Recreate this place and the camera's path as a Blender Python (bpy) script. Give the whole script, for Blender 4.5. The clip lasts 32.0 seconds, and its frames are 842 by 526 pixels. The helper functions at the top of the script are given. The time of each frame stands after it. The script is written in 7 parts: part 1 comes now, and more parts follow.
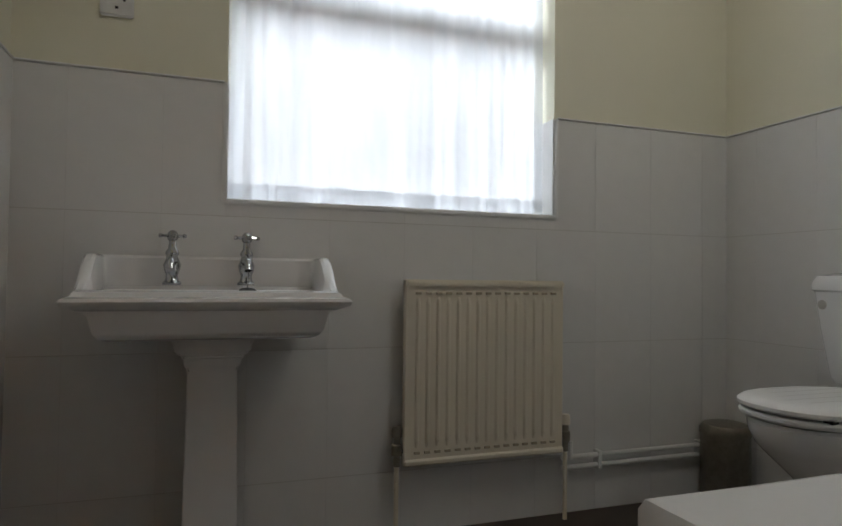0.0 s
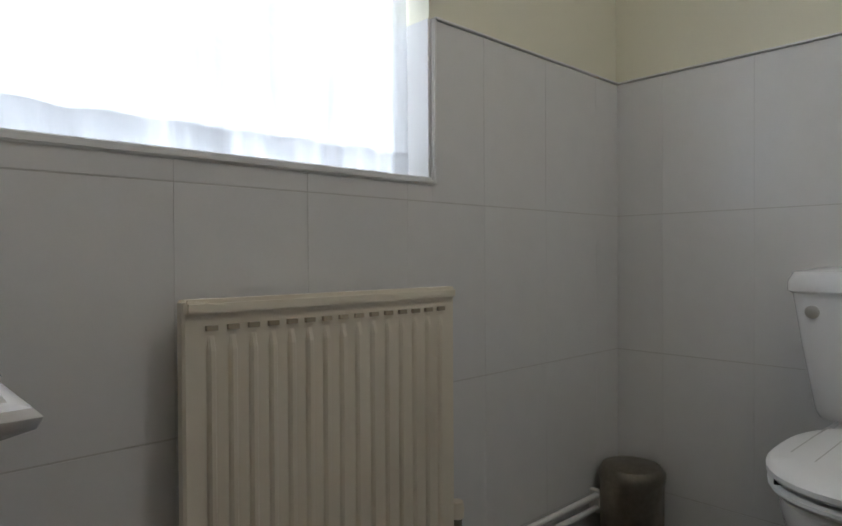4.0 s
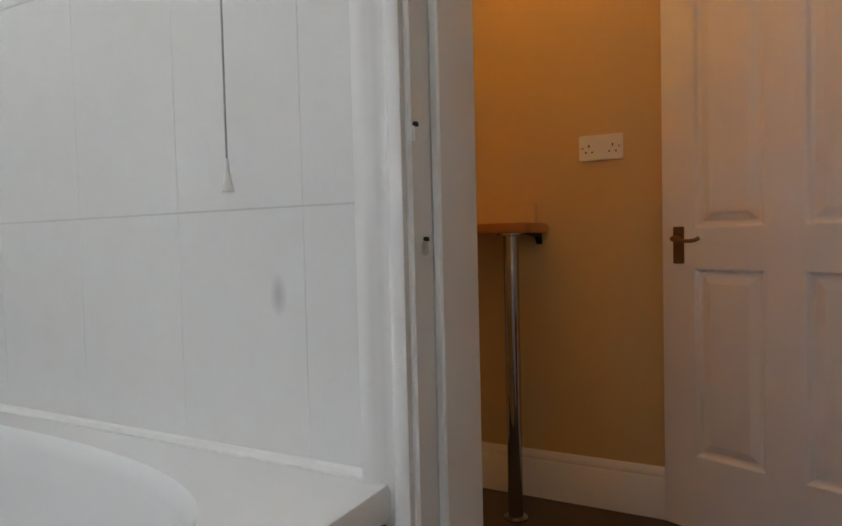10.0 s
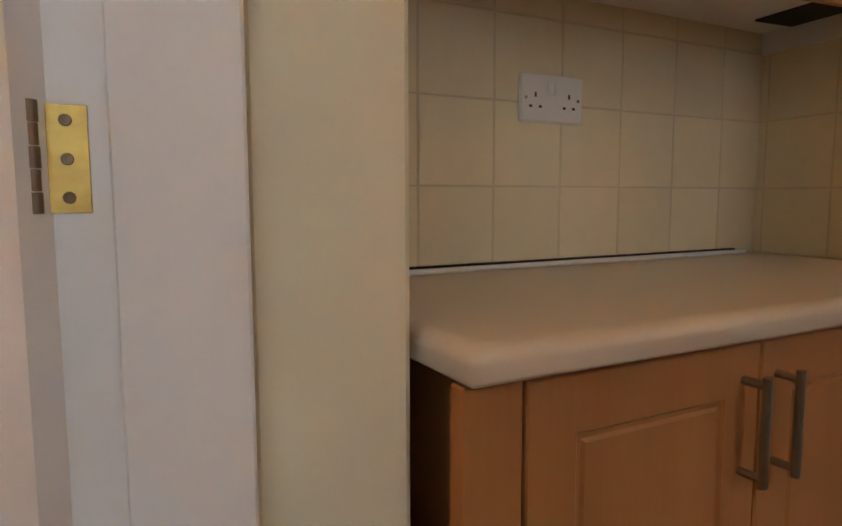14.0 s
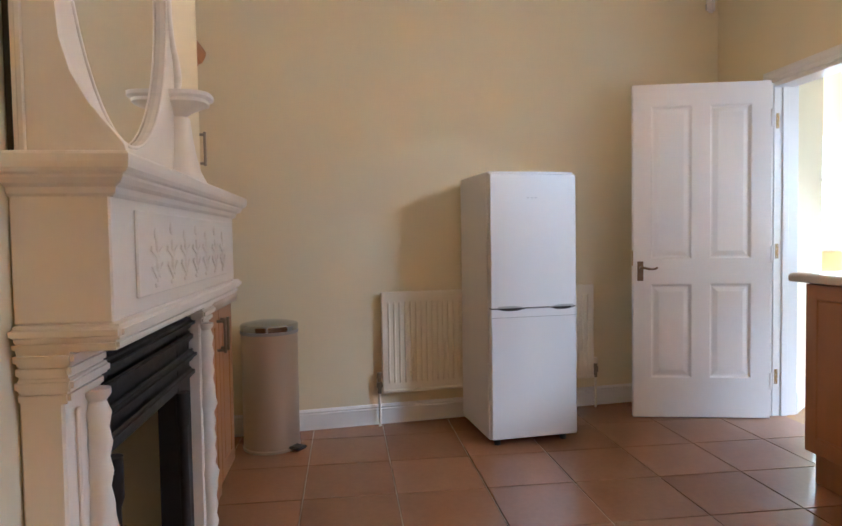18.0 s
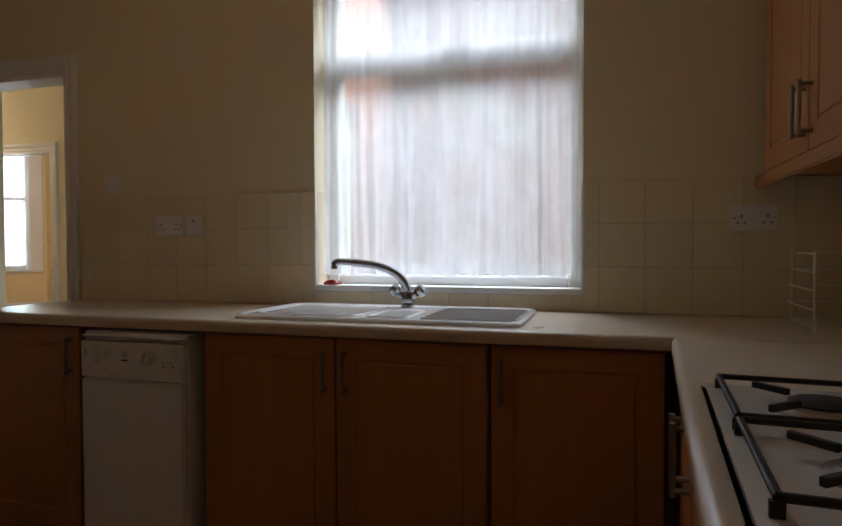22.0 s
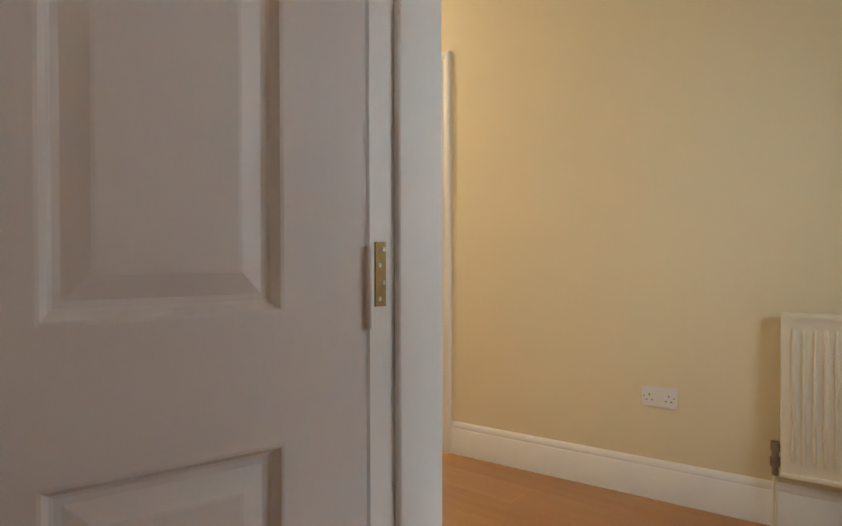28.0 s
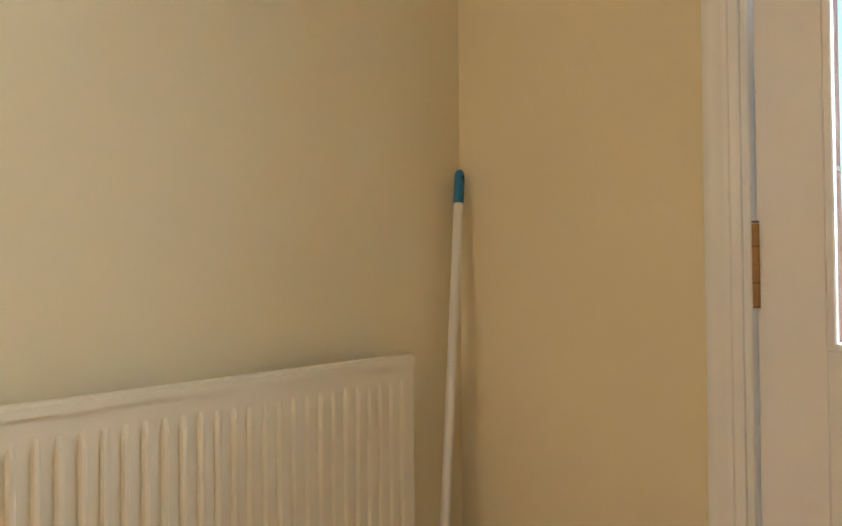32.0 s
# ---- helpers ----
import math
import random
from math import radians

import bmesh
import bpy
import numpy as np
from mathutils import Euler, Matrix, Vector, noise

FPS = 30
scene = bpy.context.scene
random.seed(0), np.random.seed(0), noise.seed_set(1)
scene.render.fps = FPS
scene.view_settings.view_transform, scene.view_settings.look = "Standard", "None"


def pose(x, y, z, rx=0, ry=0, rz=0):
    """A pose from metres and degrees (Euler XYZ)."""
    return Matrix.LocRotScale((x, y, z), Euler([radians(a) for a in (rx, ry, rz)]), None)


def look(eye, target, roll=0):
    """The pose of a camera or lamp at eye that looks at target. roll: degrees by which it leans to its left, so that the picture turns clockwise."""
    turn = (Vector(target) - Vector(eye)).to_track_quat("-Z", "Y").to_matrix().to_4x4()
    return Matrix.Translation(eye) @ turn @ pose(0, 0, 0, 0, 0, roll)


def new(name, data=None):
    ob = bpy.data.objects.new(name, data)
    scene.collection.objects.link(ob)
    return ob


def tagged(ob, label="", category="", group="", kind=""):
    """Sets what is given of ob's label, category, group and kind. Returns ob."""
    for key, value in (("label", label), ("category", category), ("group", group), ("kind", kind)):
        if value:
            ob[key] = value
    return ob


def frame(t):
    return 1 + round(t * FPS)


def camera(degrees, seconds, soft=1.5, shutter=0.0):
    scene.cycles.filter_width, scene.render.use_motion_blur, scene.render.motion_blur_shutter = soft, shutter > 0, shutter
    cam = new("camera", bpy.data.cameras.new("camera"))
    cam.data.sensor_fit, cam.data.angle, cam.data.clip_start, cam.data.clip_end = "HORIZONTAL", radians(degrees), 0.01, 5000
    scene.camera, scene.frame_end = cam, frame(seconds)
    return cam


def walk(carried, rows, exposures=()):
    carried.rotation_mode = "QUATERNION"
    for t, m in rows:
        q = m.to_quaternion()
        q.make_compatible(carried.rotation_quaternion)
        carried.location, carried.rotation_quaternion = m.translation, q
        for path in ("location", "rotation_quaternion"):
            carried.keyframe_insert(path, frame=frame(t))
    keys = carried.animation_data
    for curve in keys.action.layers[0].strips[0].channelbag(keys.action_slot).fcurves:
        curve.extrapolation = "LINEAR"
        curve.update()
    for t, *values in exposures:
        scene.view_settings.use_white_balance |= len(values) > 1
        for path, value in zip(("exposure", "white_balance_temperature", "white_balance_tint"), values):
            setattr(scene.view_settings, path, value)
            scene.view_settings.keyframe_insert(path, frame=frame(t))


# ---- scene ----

cam = camera(68.3, 32.0, soft=1.6)
PATH = [
    (0, (5.119, -1.641, 0.816), (5.778, 0.246, 0.864), 0.7),
    (0.5, (5.119, -1.616, 0.827), (5.624, 0.319, 0.873), 0.9),
    (1, (5.159, -1.555, 0.864), (5.577, 0.400, 0.907), 0.9),
    (1.5, (5.190, -1.423, 0.887), (5.593, 0.535, 0.923), 0.8),
    (2, (5.246, -1.276, 0.905), (5.656, 0.681, 0.946), 0.6),
    (2.5, (5.315, -1.059, 0.877), (5.780, 0.885, 0.922), 0.5),
    (4.5, (5.353, -0.662, 0.871), (7.053, 0.391, 0.839), -0.3),
    (5, (5.355, -0.650, 0.867), (7.272, -0.078, 0.848), -0.5),
    (5.5, (5.345, -0.693, 0.865), (7.337, -0.512, 0.848), -1.2),
    (6, (5.313, -0.693, 0.884), (7.298, -0.936, 0.852), -1.4),
    (6.5, (5.262, -0.691, 0.901), (7.177, -1.269, 0.855), -1.6),
    (7, (5.212, -0.712, 0.936), (7.028, -1.547, 0.892), -1.7),
    (7.5, (5.159, -0.734, 0.959), (6.862, -1.781, 0.896), -1.6),
    (8, (5.122, -0.770, 0.958), (6.686, -2.014, 0.889), -1.7),
    (8.5, (5.096, -0.785, 0.937), (6.500, -2.209, 0.882), -1.3),
    (9, (5.083, -0.808, 0.915), (6.321, -2.378, 0.857), -1.2),
    (9.5, (5.096, -0.921, 0.915), (6.127, -2.633, 0.841), -1.0),
    (10, (5.070, -1.110, 0.940), (6.004, -2.876, 0.866), -1.4),
    (10.5, (5.122, -1.239, 0.955), (5.887, -3.085, 0.878), -1.3),
    (11, (5.143, -1.431, 0.973), (5.709, -3.348, 0.889), -0.8),
    (11.5, (4.990, -1.740, 0.955), (5.501, -3.674, 0.925), -1.3),
    (12, (4.870, -1.979, 0.948), (5.312, -3.929, 0.924), -1.4),
    (12.5, (4.806, -2.165, 0.946), (5.048, -4.150, 0.923), -1.6),
    (13, (4.707, -2.370, 0.993), (4.648, -4.366, 0.881), -2.6),
    (13.5, (4.630, -2.454, 1.015), (4.177, -4.392, 0.818), -1.1),
    (15.5, (4.395, -2.547, 0.995), (2.917, -3.892, 0.917), -1.7),
    (16, (4.378, -2.604, 1.004), (2.618, -3.553, 0.944), -1.4),
    (16.5, (4.328, -2.614, 1.002), (2.432, -3.246, 0.937), -1.4),
    (17, (4.201, -2.591, 1.027), (2.232, -2.931, 0.952), -1.3),
    (17.5, (4.098, -2.533, 1.073), (2.101, -2.607, 0.996), -1.1),
    (18, (4.008, -2.524, 1.104), (2.025, -2.283, 1.023), -0.9),
    (18.5, (3.935, -2.546, 1.147), (2.040, -1.914, 1.050), -0.4),
    (19, (3.925, -2.528, 1.166), (2.175, -1.563, 1.078), -0.3),
    (19.5, (3.934, -2.502, 1.177), (2.370, -1.258, 1.095), -0.2),
    (20, (3.947, -2.469, 1.162), (2.565, -1.025, 1.093), -0.0),
    (20.5, (3.918, -2.413, 1.158), (2.737, -0.800, 1.095), 0.1),
    (21, (3.878, -2.350, 1.178), (2.933, -0.589, 1.111), -0.1),
    (21.5, (3.871, -2.334, 1.179), (3.144, -0.472, 1.124), -0.1),
    (22, (3.819, -2.287, 1.160), (3.231, -0.376, 1.108), -0.2),
    (22.5, (3.664, -2.137, 1.136), (3.095, -0.221, 1.075), -0.1),
    (23, (3.466, -2.022, 1.077), (2.886, -0.109, 1.015), -0.1),
    (23.5, (3.294, -1.946, 0.994), (2.626, -0.062, 0.939), -0.2),
    (24, (3.122, -1.825, 0.963), (2.106, -0.104, 0.900), -0.2),
    (24.5, (2.996, -1.720, 0.980), (1.784, -0.131, 0.912), -0.0),
    (25, (2.803, -1.583, 1.021), (1.539, -0.034, 0.962), 0.0),
    (25.5, (2.566, -1.467, 1.072), (1.280, 0.063, 1.012), -0.1),
    (26, (2.251, -1.337, 1.081), (0.932, 0.165, 1.029), -0.1),
    (26.5, (1.960, -1.242, 1.096), (0.621, 0.243, 1.043), -0.2),
    (28.5, (1.039, -0.340, 1.000), (-0.231, 1.206, 0.997), -0.4),
    (29, (0.945, -0.133, 1.000), (-0.216, 1.496, 0.972), -0.7),
    (29.5, (0.869, 0.080, 1.000), (-0.188, 1.777, 0.968), -1.3),
    (30, (0.828, 0.268, 1.000), (-0.143, 2.016, 0.973), -1.3),
    (30.5, (0.789, 0.428, 1.000), (-0.030, 2.253, 1.000), -1.5),
    (31, (0.764, 0.588, 1.003), (0.552, 2.575, 1.082), -0.6),
    (31.5, (0.757, 0.748, 1.006), (1.374, 2.649, 1.070), 0.1),
    (32, (0.767, 0.874, 1.006), (2.037, 2.418, 1.038), -0.5),
]

EXPOSURES = [
    (0.0, 0.02, 6300, 10), (1.0, -0.18, 6300, 10), (2.5, -0.2, 6300, 10), (4.5, 0.55, 6000, 11), (6.0, 0.82, 5900, 12), (8.0, 0.68, 5900, 12), (9.0, 0.85, 5900, 12), (10.0, 1.02, 6000, 11), (11.0, 1.6, 6200, 9), (12.0, 2.3, 6200, 6), (13.5, 1.55, 6100, 5),
    (15.5, 2.75, 5200, 5), (17.0, 2.72, 5150, 5), (18.5, 2.42, 4900, 7), (20.0, 1.65, 5250, 8), (20.5, 1.05, 5600, 9), (22.0, -0.1, 6100, 10), (23.0, 0.0, 6300, 10), (24.0, 0.78, 6600, 10), (25.0, 1.68, 6800, 10), (26.5, 1.8, 6700, 10),
    (28.5, 1.15, 5900, 10), (29.0, 1.15, 5900, 10), (30.0, 0.72, 6400, 11), (31.0, 0.95, 7200, 13), (32.0, 1.68, 6200, 10),
]
walk(cam, [(t, look(eye, target, roll)) for t, eye, target, roll in PATH], EXPOSURES)

# ---- daylight: overcast sky, weak wide sun ----
world = bpy.data.worlds.new("overcast_sky")
scene.world = world
world.use_nodes = True
wn = world.node_tree
sky = wn.nodes.new("ShaderNodeTexSky")
sky.sky_type, sky.sun_disc = "NISHITA", False
sky.sun_elevation, sky.sun_rotation = radians(38), radians(-25)
sky.air_density, sky.dust_density = 1.0, 4.0
wn.links.new(sky.outputs[0], wn.nodes["Background"].inputs[0])
wn.nodes["Background"].inputs[1].default_value = 0.15
sun = new("sun", bpy.data.lights.new("sun", "SUN"))
sun.data.energy, sun.data.angle, sun.data.color = 1.0, radians(15), (1.0, 0.96, 0.9)
sun.matrix_world = look((0, 0, 30), (18, -34, 0))
tagged(sun, kind="structure")


def window_light(name, x, y, z, rx, rz, wide, tall, watts, colour=(0.86, 0.93, 1.0), spread=180):
    """The sky's light in a window's opening."""
    ob = new(name, bpy.data.lights.new(name, "AREA"))
    ob.data.shape, ob.data.size, ob.data.size_y, ob.data.energy, ob.data.color = "RECTANGLE", wide, tall, watts, colour
    ob.data.spread = radians(spread)
    ob.matrix_world = pose(x, y, z, rx, 0, rz)
    return ob


def bulb_light(name, x, y, z, watts, colour, radius=0.05):
    ob = new(name, bpy.data.lights.new(name, "POINT"))
    ob.data.energy, ob.data.color, ob.data.shadow_soft_size = watts, colour, radius
    ob.location = (x, y, z)
    return ob


window_light("bathroom_window_light", 5.73, 1.75, 3.10, 46, 180, 1.5, 1.2, 180)
window_light("kitchen_window_light", 3.19, 1.60, 3.45, 41, 180, 1.6, 1.2, 180)
window_light("bay_window_light", -5.05, 4.68, 1.92, 90, -135.6, 1.05, 2.0, 62)
window_light("back_door_light", 2.17, 0.93, 1.50, 84, 90, 0.6, 0.85, 3.4, spread=115)
bulb_light("bathroom_lamp", 6.15, -0.85, 2.28, 6.2, (1.0, 0.95, 0.88), 0.11)
bulb_light("hall_lamp", 5.75, -2.62, 2.22, 3.8, (1.0, 0.455, 0.09), 0.06)
bulb_light("kitchen_lamp", 2.44, -1.95, 2.20, 4.4, (1.0, 0.54, 0.22), 0.06)
# Added fill to brighten the lobby walls; no such lamp is known.
bulb_light("lobby_fill_lamp", -1.95, 1.22, 2.10, 12.5, (1.0, 0.80, 0.58), 0.08)
bulb_light("front_room_lamp", -2.1, 3.75, 2.2, 36, (1.0, 0.76, 0.48), 0.08)

# ---- materials ----
def material(name, colour, rough=0.5, metal=0.0, vary=0.06, scale=6.0, fine=90.0, bump=0.05, spec=0.5, coat=0.0, tone=None, island=0.0, stretch=(1, 1, 1), dirt=0.0):
    """A surface with broad stains and fine grain in colour, gloss and relief."""
    m = bpy.data.materials.new(name)
    m.use_nodes = True
    t = m.node_tree
    n, link = t.nodes, t.links.new
    b = n["Principled BSDF"]
    co = n.new("ShaderNodeTexCoord")
    mp = n.new("ShaderNodeMapping")
    mp.inputs["Scale"].default_value = stretch
    link(co.outputs["Object"], mp.inputs[0])
    broad, grain = n.new("ShaderNodeTexNoise"), n.new("ShaderNodeTexNoise")
    broad.inputs["Scale"].default_value, broad.inputs["Detail"].default_value = scale, 5
    grain.inputs["Scale"].default_value, grain.inputs["Detail"].default_value = fine, 3
    link(mp.outputs[0], broad.inputs[0]), link(mp.outputs[0], grain.inputs[0])
    mixed = n.new("ShaderNodeMix")
    mixed.data_type = "RGBA"
    dark = tone or tuple(c * (1 - 2 * vary) for c in colour)
    light = tuple(min(1, c * (1 + vary)) for c in colour)
    mixed.inputs[6].default_value, mixed.inputs[7].default_value = (*dark, 1), (*light, 1)
    add = n.new("ShaderNodeMath")
    add.operation = "MULTIPLY_ADD"
    add.inputs[1].default_value, add.inputs[2].default_value = 0.35, 0.0
    link(grain.outputs[0], add.inputs[0])
    tot = n.new("ShaderNodeMath")
    tot.operation = "MULTIPLY_ADD"
    tot.inputs[1].default_value = 0.75
    link(broad.outputs[0], tot.inputs[0]), link(add.outputs[0], tot.inputs[2])
    out = tot
    if island:
        info = n.new("ShaderNodeObjectInfo")
        rnd = n.new("ShaderNodeMath")
        rnd.operation = "MULTIPLY_ADD"
        rnd.inputs[1].default_value = island
        link(info.outputs["Random"], rnd.inputs[0]), link(tot.outputs[0], rnd.inputs[2])
        out = n.new("ShaderNodeMath")
        out.operation = "SUBTRACT"
        out.inputs[1].default_value = island / 2
        link(rnd.outputs[0], out.inputs[0])
    link(out.outputs[0], mixed.inputs[0])
    link(mixed.outputs[2], b.inputs["Base Color"])
    rr = n.new("ShaderNodeMapRange")
    rr.inputs[3].default_value, rr.inputs[4].default_value = max(0.03, rough * 0.8), min(1, rough * 1.25)
    link(broad.outputs[0], rr.inputs[0]), link(rr.outputs[0], b.inputs["Roughness"])
    b.inputs["Metallic"].default_value, b.inputs["Specular IOR Level"].default_value, b.inputs["Coat Weight"].default_value = metal, spec, coat
    if bump:
        bp = n.new("ShaderNodeBump")
        bp.inputs["Strength"].default_value, bp.inputs["Distance"].default_value = bump, 0.004
        link(tot.outputs[0], bp.inputs["Height"]), link(bp.outputs[0], b.inputs["Normal"])
    return m


def wood(name, colour, dark, rough=0.35, stretch=(1, 1, 0.06), scale=14, island=0.25):
    """Grained wood; the grain runs along the axis with the small stretch."""
    return material(name, colour, rough, vary=0.1, scale=scale, fine=120, bump=0.04, tone=dark, stretch=stretch, island=island)


def glass_material(name, tint=(0.95, 1.0, 0.98), rough=0.0, ior=1.45):
    m = bpy.data.materials.new(name)
    m.use_nodes = True
    n, link = m.node_tree.nodes, m.node_tree.links.new
    n.remove(n["Principled BSDF"])
    see, gloss, mx, fr = n.new("ShaderNodeBsdfTransparent"), n.new("ShaderNodeBsdfGlossy"), n.new("ShaderNodeMixShader"), n.new("ShaderNodeFresnel")
    see.inputs[0].default_value, gloss.inputs["Roughness"].default_value, fr.inputs[0].default_value = (*tint, 1), rough, ior
    link(fr.outputs[0], mx.inputs[0]), link(see.outputs[0], mx.inputs[1]), link(gloss.outputs[0], mx.inputs[2])
    link(mx.outputs[0], n["Material Output"].inputs[0])
    return m


def net_material(name, clear=0.42, thin=0.92, thick=0.60, back=0.45):
    """Thin woven net: part see-through, part passing on the light behind it; gathers in the cloth pass less."""
    m = bpy.data.materials.new(name)
    m.use_nodes = True
    n, link = m.node_tree.nodes, m.node_tree.links.new
    n.remove(n["Principled BSDF"])
    see, thru, diff = n.new("ShaderNodeBsdfTransparent"), n.new("ShaderNodeBsdfTranslucent"), n.new("ShaderNodeBsdfDiffuse")
    diff.inputs[0].default_value = (0.88, 0.89, 0.91, 1)
    a, c = n.new("ShaderNodeMixShader"), n.new("ShaderNodeMixShader")
    co = n.new("ShaderNodeTexCoord")
    made = []
    for stretch, scale, lo, hi in (((5.0, 5.0, 0.7), 2.6, 0.36, 0.62), ((2.0, 2.0, 0.5), 2.2, 0.35, 0.65), ((1.0, 1.0, 0.8), 16.0, 0.3, 0.75)):
        tex, rr, mp = n.new("ShaderNodeTexNoise"), n.new("ShaderNodeMapRange"), n.new("ShaderNodeMapping")
        tex.inputs["Scale"].default_value, tex.inputs["Detail"].default_value, tex.inputs["Distortion"].default_value = scale, 2.5, 0.6
        mp.inputs["Scale"].default_value = stretch
        rr.inputs[1].default_value, rr.inputs[2].default_value = lo, hi
        link(co.outputs["Object"], mp.inputs[0]), link(mp.outputs[0], tex.inputs[0]), link(tex.outputs[0], rr.inputs[0])
        made.append(rr)
    mul, mul2 = n.new("ShaderNodeMath"), n.new("ShaderNodeMath")
    mul.operation = mul2.operation = "MULTIPLY_ADD"
    link(made[0].outputs[0], mul.inputs[0]), link(made[1].outputs[0], mul2.inputs[0])
    mul.inputs[1].default_value, mul.inputs[2].default_value = 0.5, 0.0
    mul2.inputs[1].default_value = 0.3
    link(mul.outputs[0], mul2.inputs[2])
    crumple = n.new("ShaderNodeMath")
    crumple.operation = "MULTIPLY_ADD"
    crumple.inputs[1].default_value = 0.2
    link(made[2].outputs[0], crumple.inputs[0]), link(mul2.outputs[0], crumple.inputs[2])
    tone = n.new("ShaderNodeMix")
    tone.data_type = "RGBA"
    tone.inputs[6].default_value, tone.inputs[7].default_value = (thick, thick * 1.01, thick * 1.03, 1), (thin, thin, thin * 1.01, 1)
    link(crumple.outputs[0], tone.inputs[0]), link(tone.outputs[2], thru.inputs[0])
    gap = n.new("ShaderNodeMapRange")
    gap.inputs[3].default_value, gap.inputs[4].default_value = clear * 0.55, clear * 1.35
    link(crumple.outputs[0], gap.inputs[0])
    bp = n.new("ShaderNodeBump")
    bp.inputs["Strength"].default_value, bp.inputs["Distance"].default_value = 0.5, 0.012
    link(crumple.outputs[0], bp.inputs["Height"]), link(bp.outputs[0], thru.inputs["Normal"]), link(bp.outputs[0], diff.inputs["Normal"])
    a.inputs[0].default_value = back
    link(thru.outputs[0], a.inputs[1]), link(diff.outputs[0], a.inputs[2])
    link(gap.outputs[0], c.inputs[0]), link(a.outputs[0], c.inputs[1]), link(see.outputs[0], c.inputs[2])
    link(c.outputs[0], n["Material Output"].inputs[0])
    return m


def glowing(name, colour, strength):
    m = bpy.data.materials.new(name)
    m.use_nodes = True
    b = m.node_tree.nodes["Principled BSDF"]
    b.inputs["Base Color"].default_value = b.inputs["Emission Color"].default_value = (*colour, 1)
    b.inputs["Emission Strength"].default_value = strength
    return m


CREAM = material("cream_wall_paint", (0.80, 0.71, 0.50), 0.75, vary=0.03, scale=2.2, fine=160, bump=0.12)
BATH_PAINT = material("pale_cream_wall_paint", (0.80, 0.77, 0.62), 0.7, vary=0.03, scale=2.0, fine=160, bump=0.1)
WARM = material("warm_cream_wall_paint", (0.80, 0.66, 0.40), 0.7, vary=0.04, scale=1.6, fine=160, bump=0.12)
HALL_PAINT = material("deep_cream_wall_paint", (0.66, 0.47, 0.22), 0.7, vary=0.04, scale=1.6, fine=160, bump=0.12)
CEILING = material("white_ceiling_paint", (0.82, 0.80, 0.76), 0.85, vary=0.02, scale=2, bump=0.1)
GLOSS = material("white_gloss_paint", (0.82, 0.81, 0.79), 0.32, vary=0.025, scale=5, fine=60, bump=0.03)
DOOR = material("white_door_paint", (0.83, 0.81, 0.80), 0.42, vary=0.02, scale=7, fine=70, bump=0.04, stretch=(1, 1, 0.25))
MANTEL = material("cream_gloss_mantel_paint", (0.84, 0.79, 0.70), 0.38, vary=0.03, scale=9, fine=80, bump=0.05)
BATH_TILE = material("white_satin_tile", (0.78, 0.77, 0.755), 0.22, vary=0.03, scale=3, fine=25, bump=0.05, island=0.06, stretch=(6, 6, 0.6))
GROUT = material("grey_grout", (0.62, 0.60, 0.57), 0.9, vary=0.08, scale=8, bump=0.1)
KIT_TILE = material("cream_gloss_tile", (0.79, 0.69, 0.48), 0.13, vary=0.05, scale=7, fine=30, bump=0.05, island=0.5)
KIT_GROUT = material("tan_grout", (0.66, 0.57, 0.41), 0.9, vary=0.15, scale=9, bump=0.1)
FLOOR_TILE = material("terracotta_floor_tile", (0.35, 0.178, 0.092), 0.23, vary=0.05, scale=3.2, fine=45, bump=0.08, tone=(0.215, 0.102, 0.052), island=0.45)
TILE_JOINT = material("tan_floor_grout", (0.40, 0.28, 0.18), 0.9, vary=0.15, bump=0.1)
FLOOR_GROUT = material("brown_floor_grout", (0.27, 0.20, 0.15), 0.9, vary=0.15, bump=0.1)
VINYL = material("dark_brown_vinyl", (0.07, 0.05, 0.036), 0.5, vary=0.2, scale=9, bump=0.05)
CERAMIC = material("white_glazed_ceramic", (0.84, 0.83, 0.82), 0.09, vary=0.012, scale=4, fine=30, bump=0.0, coat=0.4)
ACRYLIC = material("white_acrylic", (0.82, 0.82, 0.82), 0.14, vary=0.015, scale=4, bump=0.0, coat=0.2)
RADIATOR = material("cream_radiator_enamel", (0.80, 0.73, 0.60), 0.35, vary=0.03, scale=6, fine=60, bump=0.03)
RAD_WHITE = material("ivory_radiator_enamel", (0.82, 0.76, 0.62), 0.35, vary=0.03, scale=6, fine=60, bump=0.03)
CHROME = material("chrome", (0.46, 0.47, 0.49), 0.07, 1.0, vary=0.05, scale=20, bump=0.0)
STEEL = material("brushed_steel", (0.55, 0.53, 0.50), 0.3, 1.0, vary=0.12, scale=20, fine=200, bump=0.03, stretch=(1, 1, 0.1))
PEWTER = material("dull_pewter", (0.34, 0.31, 0.27), 0.34, 1.0, vary=0.15, scale=30, bump=0.03)
BRONZE = material("dull_bronze", (0.22, 0.15, 0.10), 0.42, 0.9, vary=0.25, scale=30, bump=0.05)
BRASS = material("worn_brass", (0.66, 0.46, 0.13), 0.33, 1.0, vary=0.2, scale=40, bump=0.06, tone=(0.30, 0.20, 0.07))
BLACK_IRON = material("black_cast_iron", (0.014, 0.013, 0.013), 0.55, 0.0, vary=0.25, scale=30, bump=0.2)
